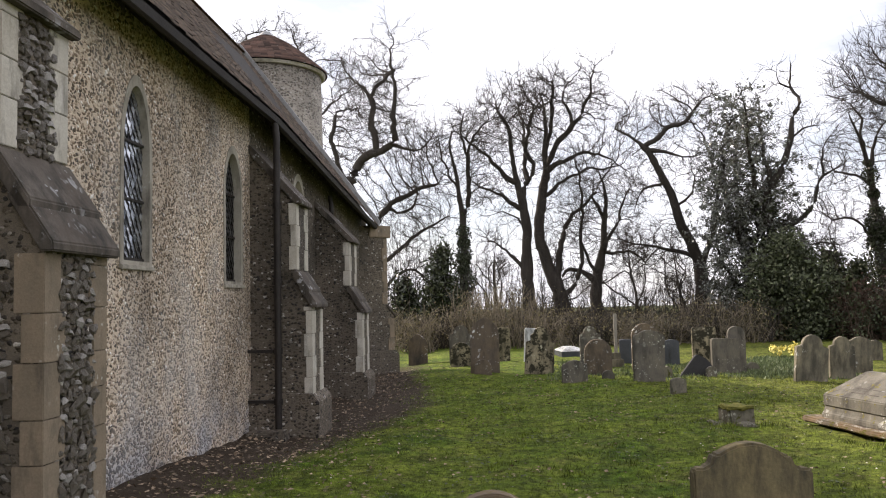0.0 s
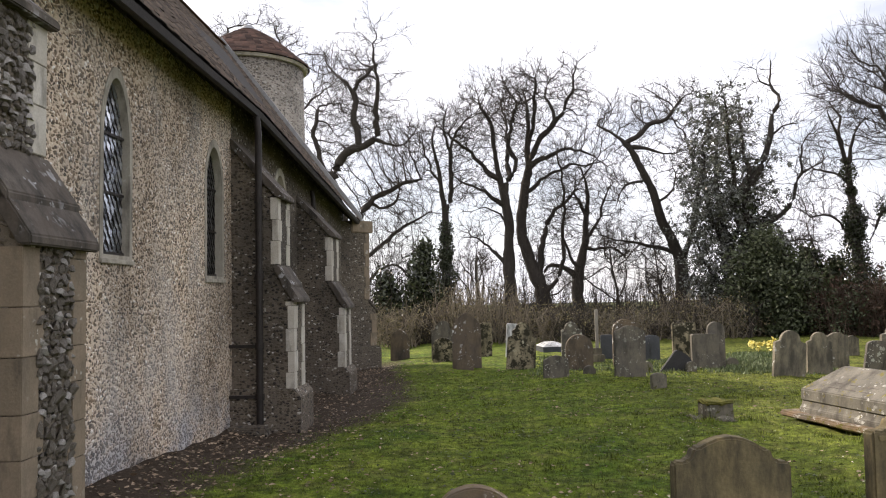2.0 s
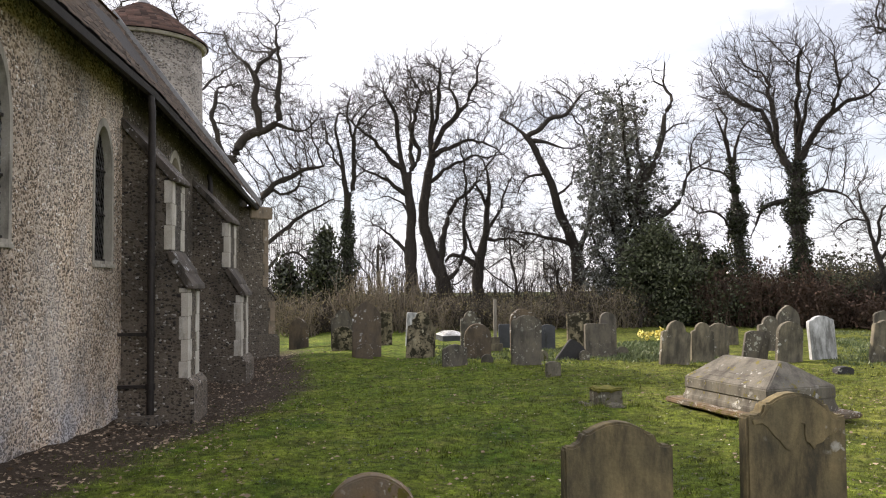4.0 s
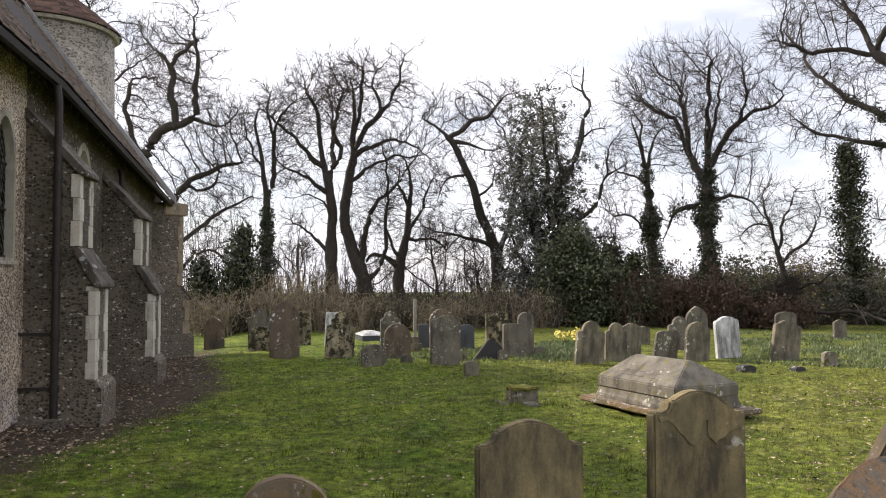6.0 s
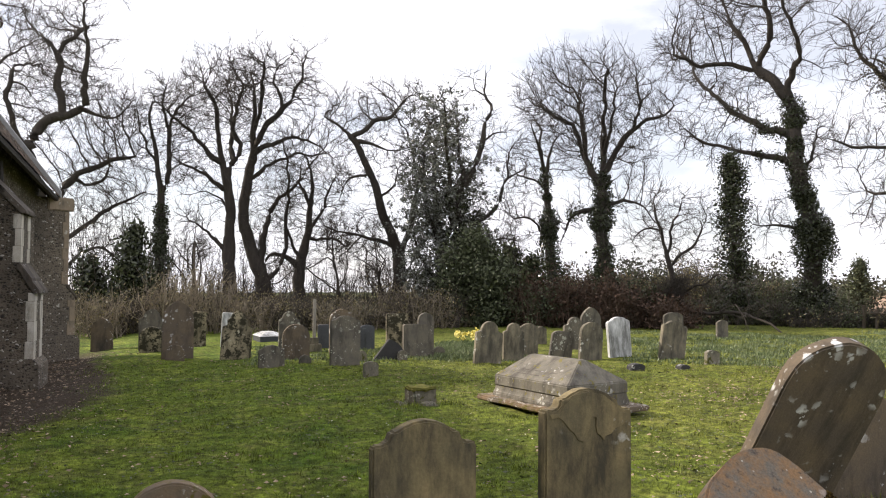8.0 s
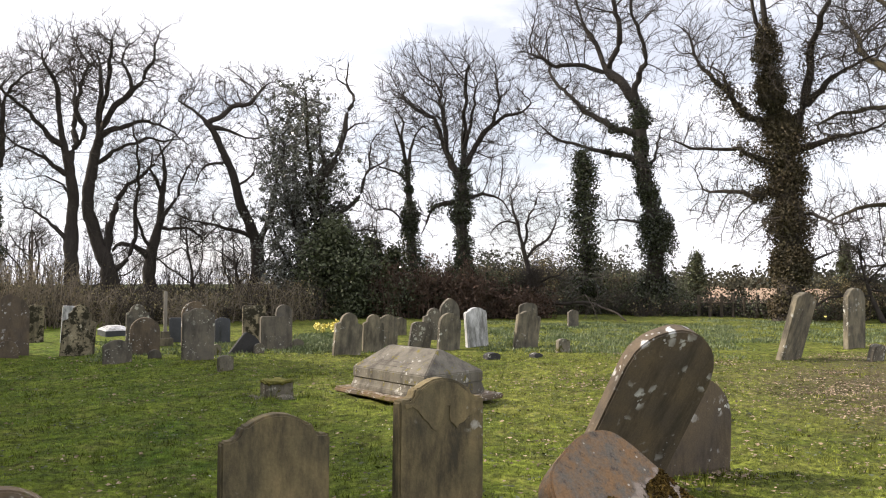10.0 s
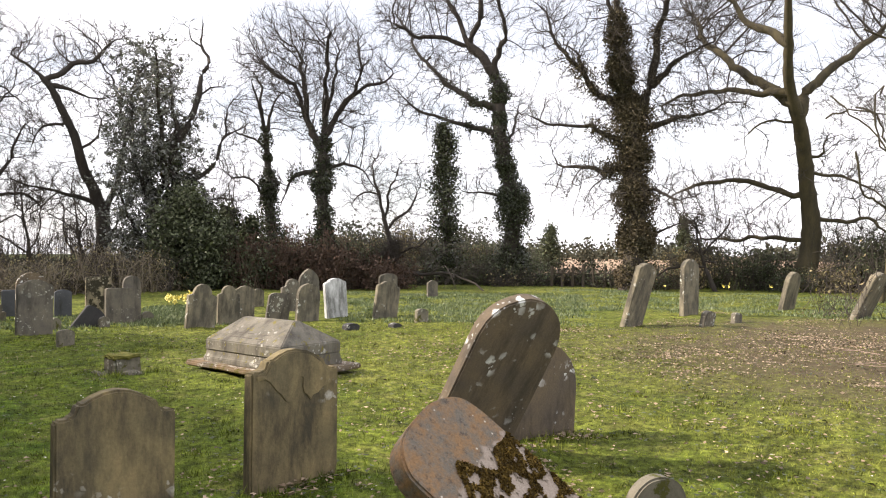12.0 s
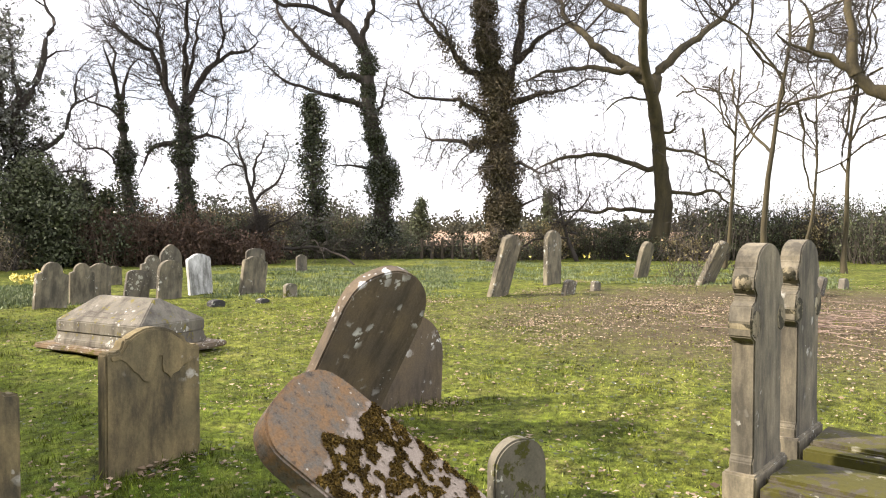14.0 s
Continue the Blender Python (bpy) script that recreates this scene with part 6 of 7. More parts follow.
grown_tree(*polar(32.6, 35), [
    (-1, 0.0, 0.44, 0.12, [(3, 2.8), (-2, 2.2), (0, 1.5), (-4, 1.5), (4, 1.2)]),
    (0, 0.61, 0.22, 0.05, [(-46, 0.9), (-25, 1.1), (-21, 0.9), (-36, 0.9)]),
    (0, 0.74, 0.2, 0.05, [(37, 1.3), (38, 1.0), (75, 1.1), (52, 1.0)]),
    (0, 0.57, 0.14, 0.04, [(60, 1.0), (92, 0.7), (140, 1.0)]),
    (0, 0.57, 0.2, 0.05, [(-81, 0.9), (-123, 0.9), (-158, 0.8)]),
    (0, 0.84, 0.14, 0.04, [(23, 1.9), (7, 1.3)]),
    (1, 0.46, 0.13, 0.04, [(-6, 1.9), (-8, 1.5)]),
    (2, 0.54, 0.1, 0.03, [(8, 1.1), (-8, 1.1)]),
    (0, 0.86, 0.1, 0.03, [(-12, 1.8), (5, 1.5)]),
    (1, 0.98, 0.09, 0.03, [(-46, 1.2), (-37, 1.0)]),
], [(-1.3, 10.3, 1.8, 1.7), (0.4, 10.4, 1.6, 1.6), (1.8, 9.5, 1.1, 1.6), (-2.9, 10.0, 1.1, 1.3), (1.7, 6.9, 1.0, 1.3), (-0.4, 8.5, 1.8, 1.2), (2.3, 9.3, 0.9, 1.0)], 25, "large bare tree with a broad domed crown of fine twigs", ivy=(15000, 8.2, 0.31), dense=1.5, upward=0.25)
grown_tree(*polar(37.6, 33), [
    (-1, 0.0, 0.13, 0.05, [(1, 2.1), (-6, 0.9), (-18, 1.3), (-18, 1.0)]),
    (0, 0.57, 0.07, 0.03, [(19, 1.2), (11, 1.2)]),
    (0, 0.48, 0.05, 0.02, [(46, 1.2), (21, 1.2)]),
    (0, 0.77, 0.05, 0.02, [(-70, 0.7), (-135, 0.5)]),
], [(-0.3, 4.7, 1.0, 1.0), (0.8, 4.5, 0.9, 1.1), (-0.8, 3.4, 0.8, 0.8)], 26, "small thin bare tree with a fine twiggy crown")
grown_tree(*polar(46.2, 34), [
    (-1, 0.0, 0.46, 0.1, [(9, 2.5), (-6, 2.4), (-13, 1.5), (-6, 1.5), (-5, 1.2), (-33, 1.2), (-42, 0.9), (-19, 1.5), (-30, 1.0), (-14, 1.5)]),
    (0, 0.6, 0.2, 0.05, [(8, 1.2), (21, 1.1), (-24, 1.5), (-3, 1.2)]),
    (0, 0.73, 0.12, 0.03, [(-79, 1.4), (-78, 0.9), (-60, 1.3)]),
    (0, 0.51, 0.2, 0.04, [(-72, 1.3), (-61, 1.6), (-39, 1.3), (-34, 1.7), (-31, 1.2), (-38, 0.7)]),
    (0, 0.42, 0.18, 0.04, [(-68, 1.3), (-88, 1.2), (-92, 1.0), (-57, 1.1)]),
    (0, 0.26, 0.13, 0.04, [(-72, 1.0), (-79, 0.7), (-82, 0.6)]),
    (0, 0.73, 0.11, 0.03, [(7, 1.4), (4, 1.9)]),
    (0, 0.41, 0.09, 0.03, [(39, 1.1), (-8, 1.1)]),
    (3, 0.54, 0.08, 0.03, [(57, 0.6), (-4, 0.6)]),
], [(-3.2, 12.6, 2.0, 1.5), (-0.8, 13.6, 1.7, 1.5), (-4.8, 11.4, 1.0, 1.3), (-2.3, 9.3, 1.9, 1.0), (-3.5, 7.5, 1.3, 0.9), (-1.4, 4.4, 1.0, 0.8), (0.5, 7.2, 0.9, 1.4), (-2.0, 14.9, 2.1, 1.2)], 29, "great bare tree with ivy up its trunk and long side limbs", ivy=(27000, 9.6, 0.36))
grown_tree(*polar(55.3, 30), [
    (-1, 0.0, 0.55, 0.12, [(1, 2.4), (-2, 2.0), (-1, 2.0), (-15, 1.5), (-14, 1.5), (-3, 1.4), (-3, 0.8), (-3, 1.9)]),
    (0, 0.47, 0.32, 0.1, [(11, 1.8), (10, 1.6), (10, 1.6), (7, 2.0)]),
    (0, 0.35, 0.2, 0.05, [(-75, 1.2), (-84, 1.2), (-97, 0.5), (-36, 0.7)]),
    (0, 0.41, 0.18, 0.04, [(-59, 1.6), (-59, 1.1), (-93, 0.8), (-51, 1.0)]),
    (0, 0.56, 0.2, 0.05, [(-77, 1.2), (-36, 1.0), (-40, 0.9), (-24, 1.5), (-37, 0.9)]),
    (4, 0.41, 0.1, 0.03, [(-11, 1.0), (-50, 0.5)]),
    (0, 0.77, 0.15, 0.04, [(-29, 1.0), (-33, 1.2)]),
    (1, 0.04, 0.2, 0.05, [(77, 1.4), (82, 0.9), (79, 0.9)]),
    (1, 0.29, 0.2, 0.05, [(55, 1.5), (64, 1.2)]),
    (0, 0.19, 0.12, 0.04, [(84, 0.9), (62, 0.8)]),
    (0, 0.25, 0.1, 0.03, [(54, 0.9), (97, 1.1)]),
], [(-1.3, 12.6, 1.5, 1.2), (-2.9, 10.1, 0.9, 1.3), (-3.1, 6.8, 0.8, 0.8), (1.1, 11.8, 1.3, 1.6), (2.1, 9.5, 0.8, 1.2), (2.1, 7.0, 0.8, 0.8), (1.4, 3.3, 1.1, 1.1), (-1.3, 3.4, 1.1, 1.2), (-1.5, 9.9, 0.8, 1.2), (-2.7, 3.8, 0.9, 0.8), (0.1, 8.9, 0.9, 1.4)], 30, "tall tree thickly hung with dry ivy and twigs", ivy=(60000, 12.5, 0.55, M_IVYTAN, 0.05))
grown_tree(*polar(66.0, 33), [
    (-1, 0.0, 0.5, 0.16, [(8, 2.5), (-6, 2.3), (-7, 2.1), (-13, 0.9), (-1, 1.4), (0, 1.4), (-3, 2.3)]),
    (0, 0.56, 0.28, 0.06, [(-50, 1.2), (-46, 1.6), (-41, 1.8), (-31, 1.1), (-40, 1.6)]),
    (0, 0.69, 0.22, 0.05, [(-61, 0.8), (-43, 1.0), (-33, 0.8), (-23, 1.8)]),
    (0, 0.51, 0.28, 0.06, [(25, 1.4), (45, 1.2), (49, 1.3), (40, 0.8), (29, 1.7)]),
    (0, 0.57, 0.2, 0.05, [(-75, 1.6), (-95, 1.1), (-93, 1.2), (-107, 1.0)]),
    (0, 0.3, 0.13, 0.03, [(-81, 1.3), (-75, 0.9), (-93, 1.6), (-109, 1.4)]),
    (0, 0.23, 0.13, 0.03, [(91, 1.3), (105, 1.3), (102, 0.8)]),
    (0, 0.17, 0.13, 0.03, [(-92, 1.3), (-80, 1.2), (-95, 1.5)]),
    (0, 0.5, 0.08, 0.03, [(-84, 1.2), (-126, 0.9)]),
    (0, 0.41, 0.12, 0.05, [(74, 0.7), (34, 0.5)]),
    (0, 0.36, 0.08, 0.03, [(87, 1.2), (122, 1.5)]),
], [(-0.4, 12.0, 2.4, 1.3), (-3.6, 10.7, 1.6, 1.6), (2.4, 10.7, 1.4, 1.5), (-3.6, 7.2, 1.6, 0.9), (-2.6, 4.3, 1.9, 0.7), (2.2, 3.2, 1.5, 0.8), (-2.2, 2.6, 2.1, 0.9), (-1.8, 10.1, 1.3, 1.1), (1.4, 5.0, 1.3, 1.1), (2.0, 2.0, 1.3, 0.8), (-3.5, 3.0, 1.4, 1.2)], 31, "big bare oak with a mossy yellow-brown trunk", bark=M_OAKBARK, dense=0.8)
grown_tree(*polar(82.5, 24), [
    (-1, 0.0, 0.5, 0.3, [(3, 2.9), (-5, 1.6), (-7, 1.9), (-6, 2.1)]),
    (0, 0.52, 0.3, 0.05, [(-52, 0.8), (-63, 0.6), (-57, 0.8), (-73, 0.7), (-64, 0.9)]),
    (1, 0.45, 0.2, 0.08, [(-10, 1.2), (4, 1.0), (-2, 1.2)]),
    (1, 0.8, 0.12, 0.04, [(-2, 0.8), (-27, 0.6)]),
], [(-2.5, 6.5, 0.8, 0.8), (-1.8, 7.8, 0.9, 1.1), (-3.2, 6.2, 0.6, 0.6)], 50, "big mossy bare oak at the hedge", bark=M_OAKBARK)
grown_tree(*polar(-11.5, 44), [
    (-1, 0.0, 0.4, 0.1, [(0, 9.1), (-1, 4.8), (-7, 2.9)]),
    (0, 0.68, 0.12, 0.03, [(20, 4.0), (24, 1.6), (-11, 1.1)]),
    (0, 0.71, 0.12, 0.03, [(-26, 3.9), (-15, 1.8)]),
    (0, 0.62, 0.12, 0.03, [(36, 5.0), (50, 2.1)]),
], [(1.4, 16.2, 1.1, 1.0), (-2.1, 16.0, 0.7, 1.0), (3.3, 15.1, 1.2, 0.7), (-0.4, 17.1, 1.1, 0.8)], 51, "bare tree showing its top behind the tower")
x, y = polar(-0.8, 33)
ivy_column(x, y, 3.8, 0.75, 5000, 13, "small dark ivy-grown tree", M_IVY, 0.09)
x, y = polar(-2.6, 34)
ivy_column(x, y, 2.6, 0.8, 3500, 14, "small dark ivy-grown tree", M_IVY, 0.09)
x, y = polar(24.0, 30)
ivy_column(x, y, 3.5, 1.5, 16000, 23, "dark evergreen bush beneath the ivy tree", M_BUSH, 0.075, 0.5, 0.9)
x, y = polar(38.8, 31)
tree(x, y, 2.4, 0.20, [(0.4, 68, 0, 3.6), (0.5, -50, 0, 2.4), (0.7, 40, 10, 1.6)], 27, "low bent tree with a bough arching to the ground", up=-0.03, kids=(7, 6, 4))
x, y = polar(41.9, 33)
ivy_column(x, y, 6.9, 0.42, 11000, 28, "narrow ivy-clad stump of a tree", M_IVY, 0.06, 0.35, 1.6)
x, y = polar(61.0, 31)
tree(x, y, 3.6, 0.12, [(0.4, -52, 0, 2.2), (0.55, 20, 0, 1.6)], 32, "small leaning bare tree in the hedge", lean=(-0.45, 0), kids=(6, 5, 3))
for k, (brg, dist, hgt, rad, ln) in enumerate(((70.8, 27, 9, 0.08, 0.02), (73.6, 25, 12, 0.11, -0.10), (75.4, 26, 8, 0.065, 0.0), (78.2, 26, 10, 0.09, -0.02))):
    x, y = polar(brg, dist)
    tree(x, y, hgt, rad, [(0.35, -34, 0, 2.6), (0.45, 30, 10, 3), (0.55, -24, 0, 3), (0.65, 26, -10, 2.4)], 40 + k, "slender pale-barked young tree", bark=M_OAKBARK, lean=(ln, 0), kids=(9, 7, 4), density=0.9)

for k, (brg, dist, hgt) in enumerate(((4.0, 41, 5.5), (8.2, 42, 5.0), (14.0, 40, 6.0), (16.8, 41, 5.2), (26.5, 38, 5.5))):
    x, y = polar(brg, dist)
    tree(x, y, hgt, 0.10, [(0.25, -38, 0, 2.6), (0.3, 36, 0, 2.6), (0.45, -20, 10, 2.2)], 70 + k, "thin bare tree among the hedge scrub", kids=(7, 6, 4), extra=3)

# scrub and hedge beneath the trees
rs = np.random.default_rng(90)
for k in range(26):
    brg = -3.5 + k * 1.02 + rs.uniform(-0.3, 0.3)
    x, y = polar(brg, 27.5 + rs.uniform(-1.2, 2.5))
    bush(x, y, 1.5, 1.4, rs.choice((0.7, 1.0, 1.2, 1.35, 1.9)) * rs.uniform(0.9, 1.1), 420, 100 + k, "bare grey-brown scrub with a few olive leaves", M_SCRUB, M_TWIGTAN if k % 2 else M_TWIG, 0.04, 70)
for k in range(10):
    brg = 27.2 + k * 1.15
    x, y = polar(brg, 30 + rs.uniform(-0.6, 0.8))
    if k % 3 == 1:
        bush(x, y, 1.5, 1.2, rs.uniform(1.3, 1.8), 1500, 130 + k, "dark evergreen bush in the hedge", M_BUSH, M_TWIGRED, 0.06, 80)
    else:
        bush(x, y, 1.5, 1.2, rs.uniform(1.4, 2.1) if brg < 33 else rs.uniform(0.8, 1.3), 1500, 130 + k, "russet leafless hedge bush", M_BEECH, M_TWIGRED, 0.06, 80)
for k in range(16):
    brg = 37.5 + k * 1.35 + rs.uniform(-0.4, 0.4)
    x, y = polar(brg, 33 + rs.uniform(-1, 2))
    dark = k % 3 != 1
    bush(x, y, 1.7, 1.3, (rs.uniform(0.6, 1.1) if brg < 46 else rs.uniform(0.3, 0.6)), 1100 if dark else 160, 150 + k, "dark bramble bush by the boundary" if dark else "tan leafless scrub by the boundary", M_BUSH if dark else M_SCRUB, M_TWIG, 0.05, 70)
for k in range(16):
    brg = 59.5 + k * 1.65 + rs.uniform(-0.4, 0.4)
    x, y = polar(brg, 33.5 + rs.uniform(-1, 1.5))
    bush(x, y, 2.0, 1.5, (rs.uniform(1.1, 1.6) if brg < 65.5 else rs.uniform(0.4, 0.8) if brg < 68 else rs.uniform(0.9, 1.5)) + (0.9 if brg > 69.5 else 0.0), 3400, 180 + k, "dark evergreen hedge bush", M_BUSH if k % 5 else M_SCRUB, M_TWIG, 0.042, 80)
for k in range(6):
    x, y = polar(68.0 + rs.uniform(-2.0, 3.5), 19.5 + rs.uniform(-1.5, 2.0))
    bush(x, y, 0.5, 0.4, rs.uniform(0.8, 1.7), 10, 210 + k, "thin bare suckers in the grass", M_SCRUB, M_TWIG, 0.05, 7, 3, 0.0065, "sapling", "shrub")

# twiggy undergrowth between the trunks
for k in range(22):
    brg = -3.5 + k * 1.1 + rs.uniform(-0.4, 0.4)
    x, y = polar(brg, 35.5 + rs.uniform(-1.5, 3.0))
    bush(x, y, 2.2, 1.6, rs.uniform(3.2, 5.6) if brg < 3.5 else rs.uniform(1.6, 3.0), 60, 300 + k, "leafless twiggy undergrowth between the tree trunks", M_SCRUB, M_TWIG, 0.035, 22, 16, 0.02)

# dark thicket and evergreens past the boundary
for k in range(15):
    x, y = polar(26.5 + k * 1.45 + rs.uniform(-0.4, 0.4), 41 + rs.uniform(-1.5, 3.0))
    tall = rs.uniform(1.9, 2.9) if k < 12 else rs.uniform(1.3, 1.9)
    bush(x, y, 3.0, 2.2, tall, 2900, 260 + k, "dark thicket of evergreen scrub past the boundary" if k % 3 else "tangle of bare brown scrub past the boundary", M_BUSH if k % 3 else M_SCRUB, M_TWIG, 0.05, 60, 12, 0.02)
for k, (brg, dist, hgt) in enumerate(((26.3, 37.5, 3.4), (27.3, 37, 2.9), (49.1, 58, 3.2), (58.4, 60, 3.8), (0.2, 34, 2.3))):
    x, y = polar(brg, dist)
    ivy_column(x, y, hgt, 0.75, 3200, 280 + k, "small dark conical evergreen", M_BUSH, 0.10, 0.75, 0.6)

# bare thicket behind the hedge
for k in range(9):
    x, y = polar(67.0 + k * 2.1 + rs.uniform(-0.6, 0.6), 36.5 + rs.uniform(-1.2, 1.5))
    bush(x, y, 2.8, 1.8, rs.uniform(1.5, 2.9), 1800 if k % 2 else 700, 230 + k, "bare twiggy thicket behind the hedge", M_BUSH if k % 2 else M_SCRUB, M_TWIG, 0.045, 46, 12, 0.02)


def far_wood():
    """Woods and hedges along the horizon: one ragged belt of clumps."""
    rng = np.random.default_rng(300)
    cs = []
    for k in range(150):
        brg = rng.uniform(-25, 110)
        d = rng.uniform(190, 260)
        h = rng.uniform(1.6, 5.0) if brg > 25 else rng.uniform(0.8, 1.9)
        x, y = polar(brg, d)
        n = 140
        a = rng.normal(size=(n, 3)) * np.array((5.0, 3.0, h * 0.33)) + np.array((x, y, h * 0.5))
        a[:, 2] = np.abs(a[:, 2]) + ground_height(a[:, 0], a[:, 1])
        cs.append(a)
    for k in range(46):
        brg = 27 + rng.uniform(0, 26)
        d = rng.uniform(60, 75)
        h = rng.uniform(1.5, 5.2) if brg < 45 else rng.uniform(1.2, 2.6)
        x, y = polar(brg, d)
        n = 620
        a = rng.uniform(-1, 1, (n, 3)) ** 3 * np.array((1.6, 1.6, h * 0.5)) + np.array((x, y, h * 0.42)) + rng.normal(size=(n, 3)) * 0.25
        a[:, 2] = np.abs(a[:, 2]) + ground_height(a[:, 0], a[:, 1])
        cs.append(a)
    near = np.concatenate(cs[150:])
    v0, f0 = leaf_arrays(np.concatenate(cs[:150]), 0.7, rng)
    v1, f1 = leaf_arrays(near, 0.15, rng)
    v, f = merge([(v0, f0), (v1, f1)])
    return tagged(mesh_from("distant_woods", v, f, M_WOODS), "distant hedges and woods beyond the field", "woods", kind="stuff")


far_wood()


def telegraph_pole(x, y):
    p = empty("utility_pole", pose(x, y, 0), "thin grey wooden pole far beyond the hedge", "pole")
    v, f = tube_arrays(np.array([[(0, 0, -0.2), (0, 0, 2.6), (0.02, 0, 5.2)]]), np.array([[0.11, 0.10, 0.08]]), 8)
    mesh_from("shaft", v, f, M_WOOD, p)
    part("cap", box_bm(-0.1, 0.1, -0.1, 0.1, 5.18, 5.26, 0.01), M_LEAD, p)


telegraph_pole(*polar(3.7, 72))


def fence():
    """Split posts and a rail at the far edge of the churchyard."""
    g = empty("fence", pose(0, 0, 0), "low weathered post-and-rail fence below the trees", "fence")
    rng = random.Random(9)
    line = [polar(49.5 + k * 0.75, 32.5) for k in range(8)] + [polar(62.5 + k * 0.9, 34.0) for k in range(6)]
    for k, (x, y) in enumerate(line):
        bm = box_bm(-0.05, 0.05, -0.05, 0.05, -0.2, rng.uniform(0.7, 1.0), 0.012)
        ob = part("post", bm, M_WOOD, g)
        ob.matrix_local = pose(x, y, 0, rng.uniform(-4, 4), rng.uniform(-5, 5), rng.uniform(0, 90))
    for a, b in zip(line[:7], line[1:8]):
        v, f = tube_arrays(np.array([[(*a, 0.55), ((a[0] + b[0]) / 2, (a[1] + b[1]) / 2, 0.53), (*b, 0.56)]]), np.full((1, 3), 0.03), 6)
        mesh_from("rail", v, f, M_WOOD, g)


fence()

# ---- grass, leaves and flowers ----
def in_stone(x, y):
    return (np.abs(x - 5.12) < 0.75) & (np.abs(y - 8.87) < 1.0)


def blades(name, xs, ys, hgt, wid, material, label, category, rng, leanness=0.5):
    n = len(xs)
    z = ground_height(xs, ys)
    an = rng.uniform(0, 2 * np.pi, n)
    dx, dy = np.cos(an), np.sin(an)
    h = hgt * rng.uniform(0.5, 1.3, n)
    tilt = rng.uniform(0.1, leanness, n)
    ta = rng.uniform(0, 2 * np.pi, n)
    root = np.stack([xs, ys, z - 0.005], 1)
    sidev = np.stack([dx, dy, np.zeros(n)], 1) * (wid * rng.uniform(0.6, 1.3, n))[:, None]
    tipv = root + np.stack([np.cos(ta) * tilt * h, np.sin(ta) * tilt * h, h], 1)
    v = np.stack([root - sidev, root + sidev, tipv], 1).reshape(-1, 3)
    return tagged(mesh_from(name, v, np.arange(3 * n).reshape(n, 3), material), label, category, kind="stuff")


def lawn():
    rng = np.random.default_rng(400)
    n = 330000
    r = 2.2 + 14.5 * rng.uniform(0, 1, n) ** 1.25
    a = np.radians(rng.uniform(-24, 86, n))
    around = rng.uniform(0, 1, n) < 0.12
    r = np.where(around, 0.1 + 5.0 * rng.uniform(0, 1, n) ** 0.6, r)
    a = np.where(around, rng.uniform(0, 2 * np.pi, n), a)
    x, y = r * np.sin(a), r * np.cos(a)
    away = x + 3.17 - 0.058 * y
    patch = np.sin(x * 1.7 + 2 * np.sin(y * 1.1)) * np.sin(y * 1.5 + np.sin(x * 2.0)) + rng.uniform(-1.0, 1.0, n)
    edge = np.interp(y, [6.0, 8.8, 10.4, 12.4, 14.8, 18.4], [0.62, 0.95, 1.35, 2.0, 1.75, 1.2])
    ok = (away > edge + 0.15 * np.sin(y * 2.3) + rng.normal(size=n) * 0.22) & ~in_stone(x, y) & (patch > -0.9)
    bare = ((x - 13.5) * 0.125) ** 2 + ((y - 4.5) * 0.13) ** 2
    ok &= bare > rng.uniform(-0.3, 0.75, n)
    x, y = x[ok], y[ok]
    size = 1.0 + 0.05 * np.hypot(x, y)
    return blades("grass", x, y, 0.019 * size, 0.0028 * size, M_BLADE, "short mossy lawn grass", "grass", rng, 1.2)


lawn()


def tufts(spots, per, spread, hgt, wid, material, name, label, category, seed):
    rng = np.random.default_rng(seed)
    xs = np.concatenate([cx + rng.normal(size=per) * spread for cx, cy in spots])
    ys = np.concatenate([cy + rng.normal(size=per) * spread for cx, cy in spots])
    return blades(name, xs, ys, hgt, wid, material, label, category, rng, 0.6)


rt = np.random.default_rng(500)
spots = [polar(rt.uniform(35, 52), rt.uniform(16.5, 27)) for k in range(300)]
spots += [polar(rt.uniform(50, 78), rt.uniform(20, 30)) for k in range(300)]
spots += [polar(rt.uniform(20.5, 26.5), rt.uniform(16.5, 21)) for k in range(160)]
spots += [polar(rt.uniform(8, 19), rt.uniform(15.5, 20)) for k in range(60)]
tufts(spots, 60, 0.2, 0.065, 0.015, M_DAFF, "daffodil_leaves", "low clumps of blue-green daffodil leaves", "plants", 501)
spots = [polar(rt.uniform(3, 70), rt.uniform(3.5, 16)) for k in range(240)]
tufts(spots, 40, 0.07, 0.045, 0.006, M_BLADE, "grass_tufts", "longer tufts of grass in the lawn", "grass", 502)
tufts([(2.6, 4.35), (3.1, 4.4), (4.9, 4.05), (5.3, 4.1), (3.7, 2.28), (3.9, 2.3), (1.4, 3.95), (4.7, 1.25), (3.3, 9.5), (3.9, 9.45), (4.4, 8.0)], 90, 0.12, 0.08, 0.005, M_BLADE, "grass_tufts", "longer grass at the feet of the stones", "grass", 503)


